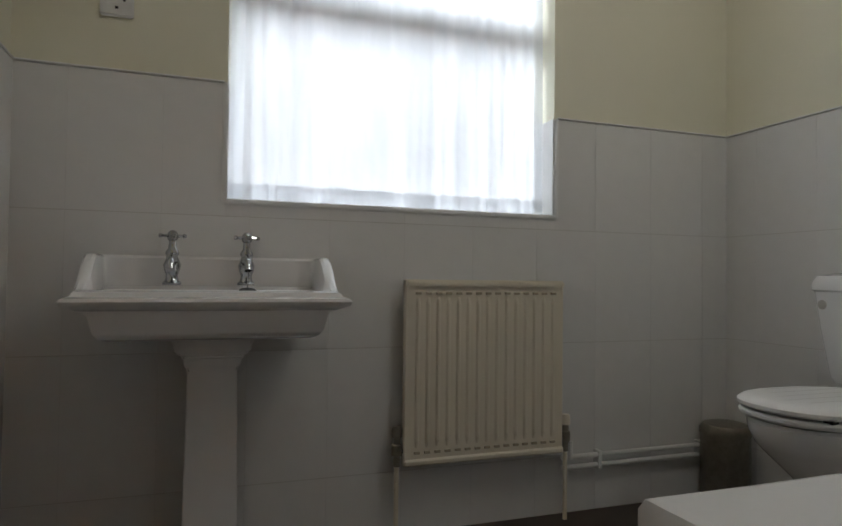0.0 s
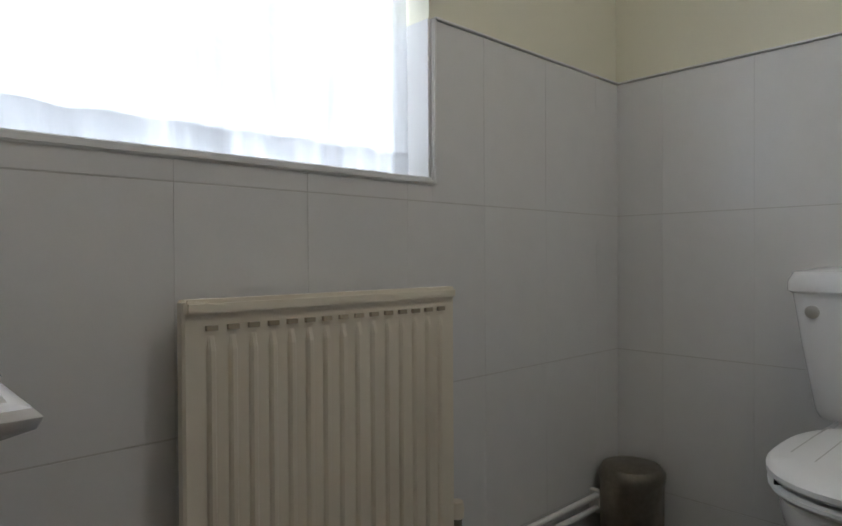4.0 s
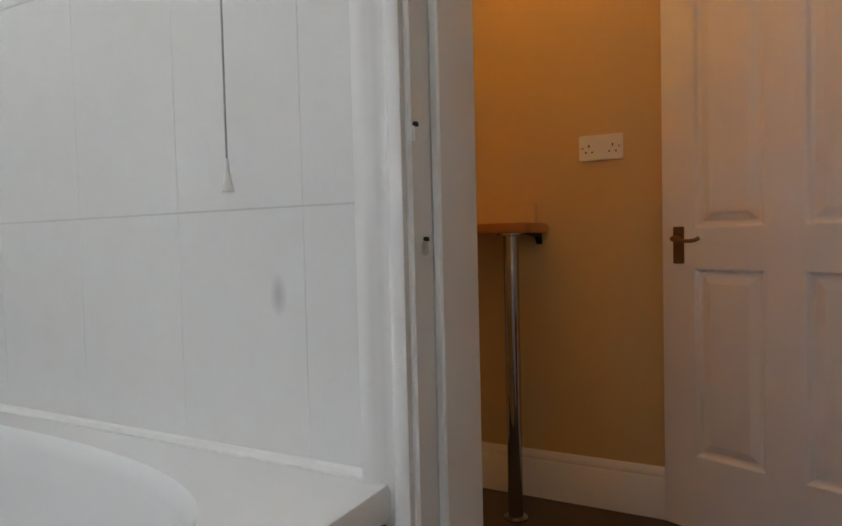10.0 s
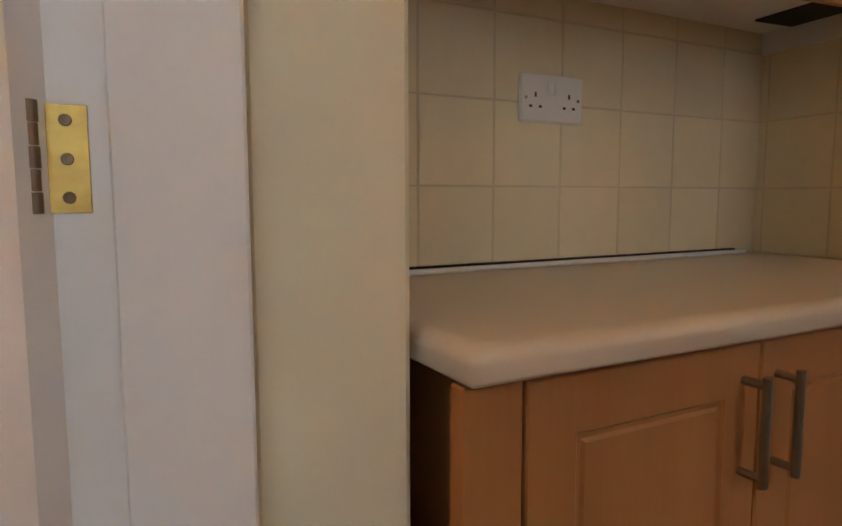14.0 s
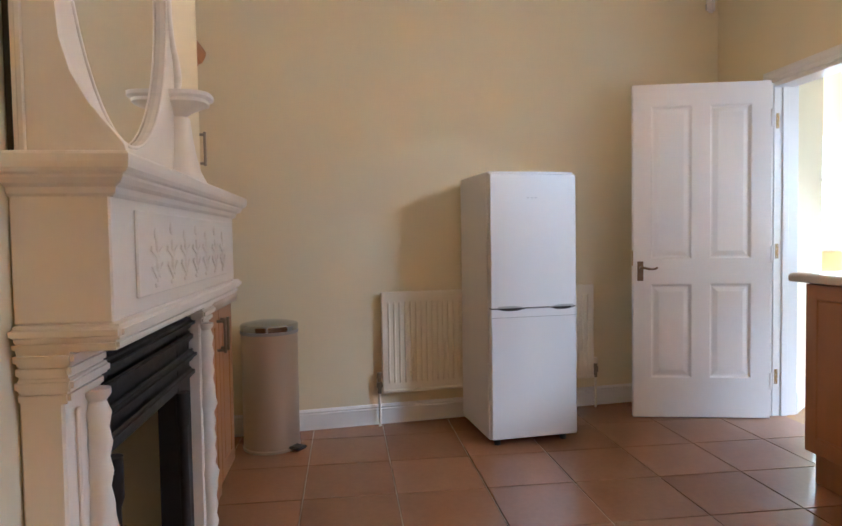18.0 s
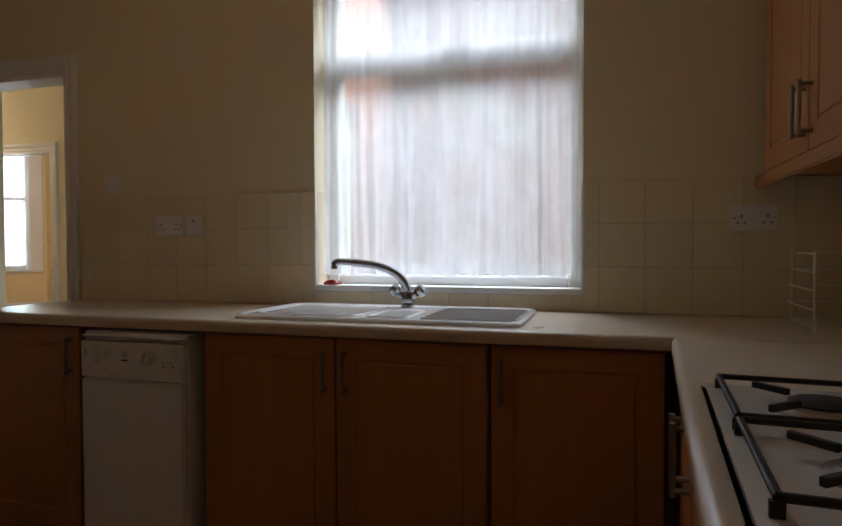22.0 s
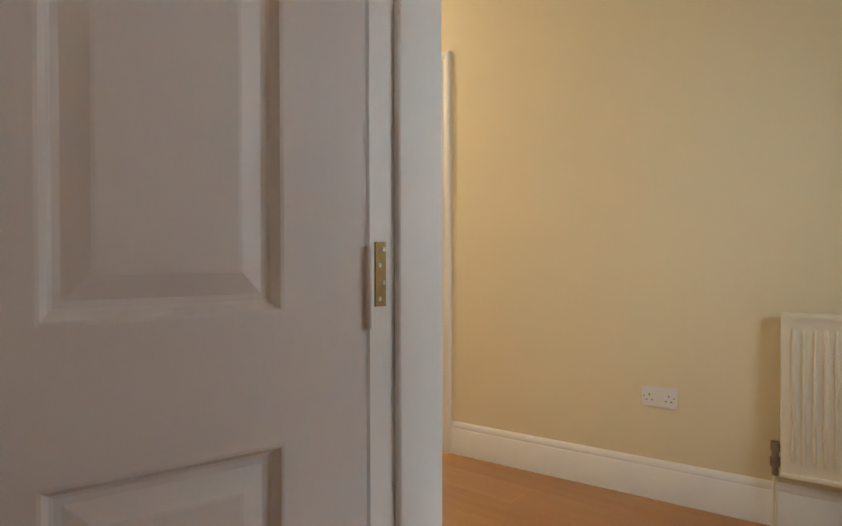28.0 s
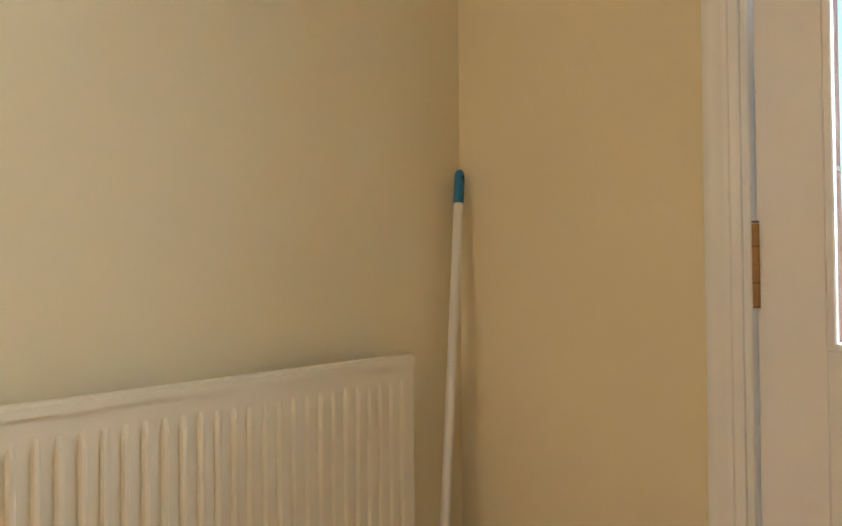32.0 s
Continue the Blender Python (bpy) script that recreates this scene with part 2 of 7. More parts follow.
DARK = material("dark_gap", (0.02, 0.017, 0.015), 0.8, vary=0.2)
PLASTIC = material("white_plastic", (0.80, 0.79, 0.77), 0.3, vary=0.02, scale=12, bump=0.0)
GREY_PLASTIC = material("grey_plastic", (0.42, 0.42, 0.42), 0.4, vary=0.05, bump=0.0)
PALE_GREY = material("pale_grey_print", (0.62, 0.62, 0.63), 0.4, vary=0.03, bump=0.0)
APPLIANCE = material("white_appliance_enamel", (0.80, 0.80, 0.81), 0.3, vary=0.015, scale=5, fine=220, bump=0.05)
BEECH = wood("beech_effect_panel", (0.46, 0.203, 0.064), (0.35, 0.141, 0.042), 0.36)
BEECH_FLAT = wood("beech_effect_rail", (0.46, 0.203, 0.064), (0.35, 0.141, 0.042), 0.36, stretch=(0.06, 1, 1))
WORKTOP = material("stone_effect_worktop", (0.66, 0.55, 0.43), 0.3, vary=0.05, scale=3, fine=420, bump=0.0)
OAK = wood("oak_floor", (0.43, 0.215, 0.072), (0.33, 0.155, 0.050), 0.24, stretch=(0.08, 1, 1), scale=18, island=0.25)
BLUE = material("blue_plastic", (0.02, 0.20, 0.42), 0.35, vary=0.05, bump=0.0)
RED = material("red_plastic", (0.45, 0.03, 0.03), 0.4, vary=0.05, bump=0.0)
RED_GLOSS = material("red_gloss_plastic", (0.50, 0.035, 0.02), 0.3, vary=0.05, bump=0.0)
BEIGE_ENAMEL = material("champagne_bin_enamel", (0.66, 0.54, 0.40), 0.32, 0.45, vary=0.03, bump=0.02)
GLASS = glass_material("clear_glass")
GREEN_GLASS = glass_material("greenish_screen_glass", (0.90, 0.955, 0.935), 0.0, 1.12)
GREEN_EDGE = material("green_glass_edge", (0.12, 0.20, 0.18), 0.15, vary=0.1, bump=0.0)
MIRROR = material("mirror_silver", (0.88, 0.89, 0.89), 0.02, 1.0, vary=0.0, bump=0.0)
NET = net_material("white_net", 0.40, 0.95, 0.78, 0.45)
CRINKLE_NET = net_material("white_crinkled_net", 0.06, 0.95, 0.60, 0.48)
BRICK = material("red_brick", (0.34, 0.15, 0.10), 0.85, vary=0.2, scale=14, bump=0.3, island=0.6)
MORTAR = material("mortar", (0.40, 0.36, 0.32), 0.95, vary=0.15, bump=0.2)
PAVING = material("grey_paving", (0.26, 0.25, 0.24), 0.9, vary=0.2, scale=4, bump=0.3)
RUBBER = material("black_rubber", (0.02, 0.02, 0.02), 0.6, vary=0.1, bump=0.02)
SILICONE = material("yellowed_seal", (0.22, 0.165, 0.12), 0.5, vary=0.2, bump=0.05)
BULB = glowing("lit_bulb", (1.0, 0.78, 0.5), 14.0)
CORD = material("greyed_pull_cord", (0.42, 0.40, 0.38), 0.7, vary=0.1, bump=0.0)


def smudge_material(name, colour, weight):
    """A faint rubbed mark that fades out from its middle."""
    m = bpy.data.materials.new(name)
    m.use_nodes = True
    n, link = m.node_tree.nodes, m.node_tree.links.new
    see, mx = n.new("ShaderNodeBsdfTransparent"), n.new("ShaderNodeMixShader")
    co, grad, mul = n.new("ShaderNodeTexCoord"), n.new("ShaderNodeTexGradient"), n.new("ShaderNodeMath")
    grad.gradient_type = "SPHERICAL"
    mp = n.new("ShaderNodeMapping")
    mp.inputs["Scale"].default_value = (60.0, 60.0, 30.0)
    mul.operation = "MULTIPLY"
    mul.inputs[1].default_value = weight
    n["Principled BSDF"].inputs["Base Color"].default_value = (*colour, 1)
    n["Principled BSDF"].inputs["Roughness"].default_value = 0.6
    link(co.outputs["Object"], mp.inputs[0]), link(mp.outputs[0], grad.inputs[0]), link(grad.outputs[1], mul.inputs[0])
    link(mul.outputs[0], mx.inputs[0]), link(see.outputs[0], mx.inputs[1]), link(n["Principled BSDF"].outputs[0], mx.inputs[2])
    link(mx.outputs[0], n["Material Output"].inputs[0])
    return m


SMUDGE = smudge_material("grey_smudge", (0.30, 0.28, 0.27), 0.13)

# ---- building helpers ----
def finish(name, bm, mat, parent=None, label="", smooth=False):
    mesh = bpy.data.meshes.new(name)
    bm.normal_update()
    if smooth:
        for f in bm.faces:
            f.smooth = True
        for e in bm.edges:
            if len(e.link_faces) == 2 and e.calc_face_angle(0) > radians(38):
                e.smooth = False
    soft = []
    if smooth == "area":
        for v in bm.verts:
            total = Vector((0, 0, 0))
            for f in v.link_faces:
                total += f.normal * f.calc_area()
            soft.append(total.normalized())
        for e in bm.edges:
            e.smooth = True
    bm.to_mesh(mesh)
    bm.free()
    if soft:
        mesh.normals_split_custom_set_from_vertices(soft)
    mesh.materials.append(mat)
    ob = new(name, mesh)
    if parent is not None:
        ob.parent = parent
    if label:
        ob["label"] = label
    return ob


def part(name, bm, mat, parent, label="", smooth=False):
    """One mesh under a thing, or under a part."""
    return finish(name, bm, mat, parent, label, smooth)


def thing(name, label, category, m=None, group=""):
    ob = new(name)
    ob.empty_display_size = 0.1
    if m is not None:
        ob.matrix_world = m
    return tagged(ob, label, category, group)


def structure(name, bm, mat, label="", smooth=False):
    return tagged(finish(name, bm, mat, None, "", smooth), label, "", "", "structure")


def add_box(bm, x0, x1, y0, y1, z0, z1, bevel=0.0, seg=1, m=None):
    got = bmesh.ops.create_cube(bm, size=1.0)["verts"]
    bmesh.ops.scale(bm, vec=(x1 - x0, y1 - y0, z1 - z0), verts=got)
    bmesh.ops.translate(bm, vec=((x0 + x1) / 2, (y0 + y1) / 2, (z0 + z1) / 2), verts=got)
    if bevel:
        edges = list({e for v in got for e in v.link_edges})
        got = bmesh.ops.bevel(bm, geom=edges, offset=bevel, segments=seg, affect="EDGES", clamp_overlap=True)["verts"]
        got = list({v for v in got})
    if m is not None:
        bmesh.ops.transform(bm, matrix=m, verts=got)
    return bm


def box(x0, x1, y0, y1, z0, z1, bevel=0.0, seg=1, m=None):
    return add_box(bmesh.new(), x0, x1, y0, y1, z0, z1, bevel, seg, m)


def add_lathe(bm, profile, seg=24, m=None, sweep=360.0):
    """Rings of (radius, height) turned about z."""
    rows = []
    whole = sweep >= 359.9
    count = seg if whole else seg + 1
    for r, z in profile:
        rows.append([bm.verts.new((r * math.cos(radians(sweep * k / seg)), r * math.sin(radians(sweep * k / seg)), z)) for k in range(count)])
    for a, b in zip(rows, rows[1:]):
        for k in range(seg):
            j = (k + 1) % count
            bm.faces.new((a[k], a[j], b[j], b[k]))
    if whole:
        if profile[0][0] > 1e-4:
            bm.faces.new(list(reversed(rows[0])))
        if profile[-1][0] > 1e-4:
            bm.faces.new(rows[-1])
    if m is not None:
        bmesh.ops.transform(bm, matrix=m, verts=[v for row in rows for v in row])
    return bm


def lathe(profile, seg=24, m=None):
    bm = add_lathe(bmesh.new(), profile, seg, m)
    bmesh.ops.remove_doubles(bm, verts=bm.verts, dist=1e-5)
    bmesh.ops.recalc_face_normals(bm, faces=bm.faces)
    return bm


def add_loft(bm, rings, cap=True):
    """Closed rings of points joined one to the next."""
    rows = [[bm.verts.new(p) for p in ring] for ring in rings]
    for a, b in zip(rows, rows[1:]):
        n = len(a)
        for k in range(n):
            bm.faces.new((a[k], a[(k + 1) % n], b[(k + 1) % n], b[k]))
    if cap:
        bm.faces.new(list(reversed(rows[0])))
        bm.faces.new(rows[-1])
    return bm


def loft(rings, cap=True):
    bm = add_loft(bmesh.new(), rings, cap)
    bmesh.ops.recalc_face_normals(bm, faces=bm.faces)
    return bm


def super_ring(cx, cy, z, a, b, power=2.5, seg=36):
    """A rounded-rectangle ring."""
    out = []
    for k in range(seg):
        t = 2 * math.pi * k / seg
        c, s = math.cos(t), math.sin(t)
        out.append((cx + a * math.copysign(abs(c) ** (2 / power), c), cy + b * math.copysign(abs(s) ** (2 / power), s), z))
    return out


def tube(points, radius, seg=10, closed=False):
    """A round bar along points."""
    bm = bmesh.new()
    pts = [Vector(p) for p in points]
    rows, n = [], len(pts)
    side = None
    for i, p in enumerate(pts):
        d = (pts[min(i + 1, n - 1)] - pts[max(i - 1, 0)]).normalized()
        if side is None:
            side = d.orthogonal().normalized()
        side = (side - d * side.dot(d)).normalized()
        up = d.cross(side)
        r = radius[i] if isinstance(radius, (list, tuple)) else radius
        rows.append([bm.verts.new(p + r * (math.cos(2 * math.pi * k / seg) * side + math.sin(2 * math.pi * k / seg) * up)) for k in range(seg)])
    for a, b in zip(rows, rows[1:]):
        for k in range(seg):
            bm.faces.new((a[k], a[(k + 1) % seg], b[(k + 1) % seg], b[k]))
    bm.faces.new(list(reversed(rows[0])))
    bm.faces.new(rows[-1])
    bmesh.ops.recalc_face_normals(bm, faces=bm.faces)
    return bm


def curve_points(points, steps=8):
    """Smooth points through the given ones."""
    p = [Vector(q) for q in points]
    p = [2 * p[0] - p[1], *p, 2 * p[-1] - p[-2]]
    out = []
    for i in range(1, len(p) - 2):
        for k in range(steps):
            t = k / steps
            a, b, c, d = p[i - 1], p[i], p[i + 1], p[i + 2]
            out.append(0.5 * (2 * b + (c - a) * t + (2 * a - 5 * b + 4 * c - d) * t * t + (3 * b - a - 3 * c + d) * t ** 3))
    return out + [p[-2]]


def extrude_profile(profile, start, end, up=(0, 0, 1)):
    """A moulding: a profile of (out, up) run from start to end; out is to the right of the way."""
    a, b, u = Vector(start), Vector(end), Vector(up)
    d = (b - a).normalized()
    out = d.cross(u).normalized()
    return loft([[tuple(q + out * x + u * y) for x, y in profile] for q in (a, b)])


def wall_run(a, b, thick, z0, z1, openings=(), side=1):
    """A wall from a to b (its seen face), with thickness behind it; openings of (start, end, bottom, top) in metres along it."""
    bm = bmesh.new()
    pa, pb = Vector((*a, 0)), Vector((*b, 0))
    length = (pb - pa).length
    ang = math.atan2(pb.y - pa.y, pb.x - pa.x)
    m = Matrix.Translation(pa) @ Matrix.Rotation(ang, 4, "Z")
    y0, y1 = (0, thick) if side > 0 else (-thick, 0)
    cuts = sorted(openings)
    at = 0.0
    for s, e, lo, hi in cuts:
        if s > at:
            add_box(bm, at, s, y0, y1, z0, z1)
        if lo > z0:
            add_box(bm, s, e, y0, y1, z0, lo)
        if hi < z1:
            add_box(bm, s, e, y0, y1, hi, z1)
        at = e
    if at < length:
        add_box(bm, at, length, y0, y1, z0, z1)
    bmesh.ops.transform(bm, matrix=m, verts=bm.verts)
    return bm


SKIRT = [(0, 0), (0.018, 0), (0.018, 0.115), (0.013, 0.122), (0.015, 0.132), (0.008, 0.145), (0.004, 0.15), (0, 0.15)]
ARCH = [(0, 0), (0.012, 0), (0.016, 0.006), (0.016, 0.016), (0.011, 0.022), (0.013, 0.034), (0.021, 0.044), (0.023, 0.058), (0.019, 0.066), (0, 0.066)]


def skirting(start, end, z=0.0, tall=0.15, name="baseboard"):
    s = tall / 0.15
    return structure(name, extrude_profile([(x, y * s) for x, y in SKIRT], (*start, z), (*end, z)), GLOSS, "white painted moulded baseboard along the wall", True)


def architrave(name, x0, x1, y, z0, z1, face=-1, axis="x", turn=False):
    """Moulded trim round an opening in a wall; face: the side on which it stands proud."""
    made = []
    w = 0.066
    prof = [(p, q) for p, q in ARCH]
    for sgn, x in ((-1, x0), (1, x1)):
        rows = []
        for z in (z0, z1 + w):
            ring = []
            for out, along in prof:
                u, v = x + sgn * along, y + face * out
                ring.append((u, v, z - (w - along if z > z1 else 0)) if axis == "x" else (v, u, z - (w - along if z > z1 else 0)))
            rows.append(ring)
        made.append(loft(rows))
    rows = []
    for sgn, x in ((-1, x0), (1, x1)):
        ring = []
        for out, along in prof:
            u, v = x + sgn * along, y + face * out
            ring.append((u, v, z1 + along) if axis == "x" else (v, u, z1 + along))
        rows.append(ring)
    made.append(loft(rows))
    for bm in made:
        ob = structure(name, bm, GLOSS, "white gloss moulded door surround", True)
        if turn:
            in_lobby(ob)


def tile_grid(parent, name, mat, origin, along, up, normal, cols, rows, thick=0.006, gap=0.003, skip=None, upright=None):
    """Tiles of the given column and row lengths on a plane, each an object of its own; alike sizes share a mesh."""
    meshes = {}
    o, a, u, nn = (Vector(v) for v in (origin, along, up, normal))
    base = Matrix((( a.x, u.x, nn.x, 0), (a.y, u.y, nn.y, 0), (a.z, u.z, nn.z, 0), (0, 0, 0, 1)))
    y = 0.0
    made = []
    for j, h in enumerate(rows):
        x = 0.0
        for i, w in enumerate(cols):
            if not (skip and skip(x + w / 2, y + h / 2, w, h)):
                key = (round(w, 3), round(h, 3))
                if key not in meshes:
                    side = gap if upright is None else upright
                    bm = box(side / 2, w - side / 2, gap / 2, h - gap / 2, 0, thick, 0.0012 if upright is None else 0.0004)
                    me = bpy.data.meshes.new(name)
                    bm.to_mesh(me)
                    bm.free()
                    me.materials.append(mat)
                    meshes[key] = me
                ob = new(name, meshes[key])
                ob.parent = parent
                ob.matrix_world = Matrix.Translation(o + a * x + u * y) @ base
                made.append(ob)
            x += w
        y += h
    return made

# ---- the house: walls, floors, ceilings ----
LOBBY_TURN = Matrix.Translation((-0.83, 1.95, 0)) @ Matrix.Rotation(radians(4), 4, "Z") @ Matrix.Translation((0.83, -1.95, 0))


def in_lobby(ob):
    """The lobby and front room stand four degrees askew to the kitchen."""
    ob.matrix_world = LOBBY_TURN @ ob.matrix_basis
    return ob


BATH_H, HALL_H, KIT_H, FRONT_Z, FRONT_H = 2.42, 2.42, 2.95, 0.11, 3.14

wall_bath_n = structure("wall_bathroom_north", wall_run((4.62, 0.27), (7.06, 0.27), 0.26, 0, BATH_H, [(0.554, 1.66, 1.037, 2.10)]), BATH_PAINT, "pale cream painted wall above white tiles")
wall_bath_e = structure("wall_bathroom_east", wall_run((7.06, 0.53), (7.06, -2.0), 0.2, 0, BATH_H), BATH_PAINT, "pale cream painted wall above white tiles")
wall_bath_s = structure("wall_bathroom_south", wall_run((7.06, -1.79), (4.60, -1.79), 0.21, 0, BATH_H, [(1.588, 2.34, 0, 2.0)]), WARM, "wall between bathroom and hall, tiled above the bath")
structure("wall_bathroom_west", wall_run((4.62, -2.0), (4.62, 0.53), 0.03, 0, BATH_H), BATH_PAINT, "pale cream painted wall")
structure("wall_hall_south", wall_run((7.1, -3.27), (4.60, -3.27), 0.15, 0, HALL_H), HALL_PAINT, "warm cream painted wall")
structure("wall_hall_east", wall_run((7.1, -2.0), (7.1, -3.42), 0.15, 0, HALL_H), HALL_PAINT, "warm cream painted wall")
structure("wall_hall_west", wall_run((4.635, -3.585), (4.635, -2.0), 0.136, 0, KIT_H, [(0.57, 1.375, 0, 2.0)]), CREAM, "cream painted partition with a doorway")
structure("wall_kitchen_nib", box(4.35, 4.497, -3.585, -3.012, 0, KIT_H, 0.006), CREAM, "cream painted end of the alcove wall")
structure("wall_kitchen_east", box(4.55, 4.588, -1.998, 0.28, 0, KIT_H), CREAM, "cream painted wall")
wall_kit_n1 = structure("wall_kitchen_north_door", wall_run((-0.4, 0), (1.95, 0), 0.13, 0, KIT_H, [(0.97, 1.81, 0, 1.99)]), CREAM, "cream painted wall with a doorway")
wall_kit_n2 = structure("wall_kitchen_north_window", wall_run((1.95, 0), (4.59, 0), 0.28, 0, KIT_H, [(0.715, 1.77, 1.0, 2.30)]), CREAM, "cream painted wall with a window")
structure("wall_kitchen_west", wall_run((0.49, -3.6), (0.04, 0), 0.15, 0, KIT_H), CREAM, "cream painted wall")
wall_kit_s = structure("wall_kitchen_south", wall_run((4.6, -3.585), (0.3, -3.585), 0.15, 0, KIT_H), CREAM, "cream painted alcove wall")
bm = bmesh.new()
add_box(bm, 1.80, 2.18, -3.585, -3.01, 0, KIT_H), add_box(bm, 2.90, 3.27, -3.585, -3.01, 0, KIT_H), add_box(bm, 2.18, 2.90, -3.585, -3.01, 0.93, KIT_H)
add_box(bm, 2.18, 2.90, -3.585, -3.40, 0, 0.93)
structure("wall_chimney_breast", bm, CREAM, "cream painted chimney breast")
in_lobby(structure("wall_lobby_north", wall_run((-4.2, 1.95), (2.1, 1.95), 0.12, 0, FRONT_Z + FRONT_H, [(2.60, 3.37, 0, 2.02)]), CREAM, "cream painted wall with a doorway"))
in_lobby(structure("wall_lobby_east", wall_run((1.962, 2.07), (1.962, 0.0), 0.2, 0, KIT_H, [(0.855, 1.70, 0, 2.02)]), CREAM, "cream painted wall with the back door"))
structure("wall_lobby_splay", wall_run((0.575, 0.16), (0.065, 0.762), 0.10, 0, KIT_H), CREAM, "cream painted splayed wall")
structure("wall_lobby_south", wall_run((0.065, 0.762), (-4.2, 0.76), 0.10, 0, KIT_H), CREAM, "cream painted wall")
structure("wall_lobby_west", wall_run((-4.0, 0.6), (-4.0, 1.95), 0.10, 0, KIT_H), CREAM, "cream painted wall")
FZ = FRONT_Z
in_lobby(structure("wall_front_west", wall_run((-5.36, 2.0), (-5.36, 4.25), 0.15, 0, FZ + FRONT_H), WARM, "warm cream painted wall"))
in_lobby(structure("wall_front_bay", wall_run((-5.36, 4.25), (-4.15, 5.28), 0.22, 0, FZ + FRONT_H, [(0.25, 1.56, 0.83, 3.02)]), WARM, "cream painted bay wall with a sash window"))
in_lobby(structure("wall_front_north_west", wall_run((-4.15, 5.28), (-4.12, 7.6), 0.2, 0, FZ + FRONT_H), WARM, "warm cream painted wall"))
in_lobby(structure("wall_front_north", wall_run((-4.2, 7.5), (1.2, 7.5), 0.15, 0, FZ + FRONT_H), WARM, "warm cream painted wall"))
in_lobby(structure("wall_front_east", wall_run((1.0, 7.6), (1.0, 2.0), 0.15, 0, FZ + FRONT_H), WARM, "warm cream painted wall"))

for name, x0, x1, y0, y1, z in (("ceiling_bathroom", 4.5, 7.3, -2.0, 0.55, BATH_H), ("ceiling_hall", 4.6, 7.3, -3.45, -2.0, HALL_H), ("ceiling_kitchen", -0.2, 4.6, -3.75, 0.28, KIT_H),
                                ("ceiling_lobby", -4.2, 2.2, 0.0, 2.3, KIT_H + 0.004), ("ceiling_front_room", -5.6, 1.2, 1.95, 7.7, FZ + FRONT_H)):
    structure(name, box(x0, x1, y0, y1, z, z + 0.12), CEILING, "white painted ceiling")

structure("floor_bathroom", box(4.59, 7.2, -2.0, 0.4, -0.1, 0.0), VINYL, "dark brown vinyl floor")
structure("floor_hall", box(4.55, 7.2, -3.4, -2.0, -0.1, -0.002), VINYL, "dark brown vinyl floor")
floor_kit = structure("floor_kitchen", box(-0.2, 4.55, -3.7, 0.06, -0.1, -0.006), TILE_JOINT, "terracotta tiled kitchen floor")
floor_lob = structure("floor_lobby", box(-4.1, 2.05, 0.06, 2.25, -0.1, -0.012), FLOOR_GROUT, "oak laminate lobby floor")
floor_front = in_lobby(structure("floor_front_room", box(-5.5, 1.1, 2.0, 7.6, -0.1, FZ - 0.012), FLOOR_GROUT, "oak laminate front room floor"))
structure("ground", box(-60, 60, -60, 60, -0.4, -0.25), PAVING, "grey paved yard and street")

# ---- bathroom trim ----
for name, b in (("trim_bathroom_jamb_east", box(5.44, 5.472, -2.0, -1.79, 0, 2.0, 0.003)), ("trim_bathroom_jamb_west", box(4.72, 4.752, -2.0, -1.79, 0, 2.0, 0.003)),
                ("trim_bathroom_head", box(4.752, 5.44, -2.0, -1.79, 1.968, 2.0, 0.003)), ("trim_bathroom_stop_east", box(5.426, 5.44, -1.93, -1.842, 0, 1.968, 0.003))):
    structure(name, b, GLOSS, "white gloss painted door lining")
architrave("trim_bathroom_door_surround", 4.745, 5.447, -1.79, 0, 1.985, face=1)
architrave("trim_bathroom_door_surround_hall", 4.745, 5.447, -2.0, 0, 1.985, face=-1)
# ---- hall to kitchen doorway ----
for name, b in (("trim_hall_jamb_south", box(4.497, 4.637, -3.016, -2.985, 0, 2.0, 0.003)), ("trim_hall_jamb_north", box(4.497, 4.637, -2.242, -2.21, 0, 2.0, 0.003)),
                ("trim_hall_head", box(4.497, 4.637, -2.985, -2.242, 1.97, 2.0, 0.003)), ("trim_hall_stop_south", box(4.499, 4.594, -2.985, -2.981, 0, 1.97, 0.0015)),
                ("trim_hall_stop_north", box(4.54, 4.585, -2.254, -2.242, 0, 1.97, 0.002))):
    structure(name, b, GLOSS, "white gloss painted door lining")
architrave("trim_hall_door_surround", -2.992, -2.235, 4.635, 0, 1.985, face=1, axis="y")
# ---- kitchen to lobby doorway ----
for name, b in (("trim_kitchen_jamb_west", box(0.57, 0.60, 0.0, 0.16, 0, 1.99, 0.003)), ("trim_kitchen_jamb_east", box(1.378, 1.41, 0.0, 0.13, 0, 1.99, 0.003)),
                ("trim_kitchen_head", box(0.60, 1.378, 0.0, 0.13, 1.958, 1.99, 0.003)), ("trim_kitchen_stop_west", box(0.60, 0.612, 0.05, 0.09, 0, 1.958, 0.002)),
                ("trim_kitchen_stop_east", box(1.366, 1.378, 0.05, 0.09, 0, 1.958, 0.002))):
    structure(name, b, GLOSS, "white gloss painted door lining")
architrave("trim_kitchen_door_surround", 0.593, 1.398, 0.0, 0, 1.983, face=-1)
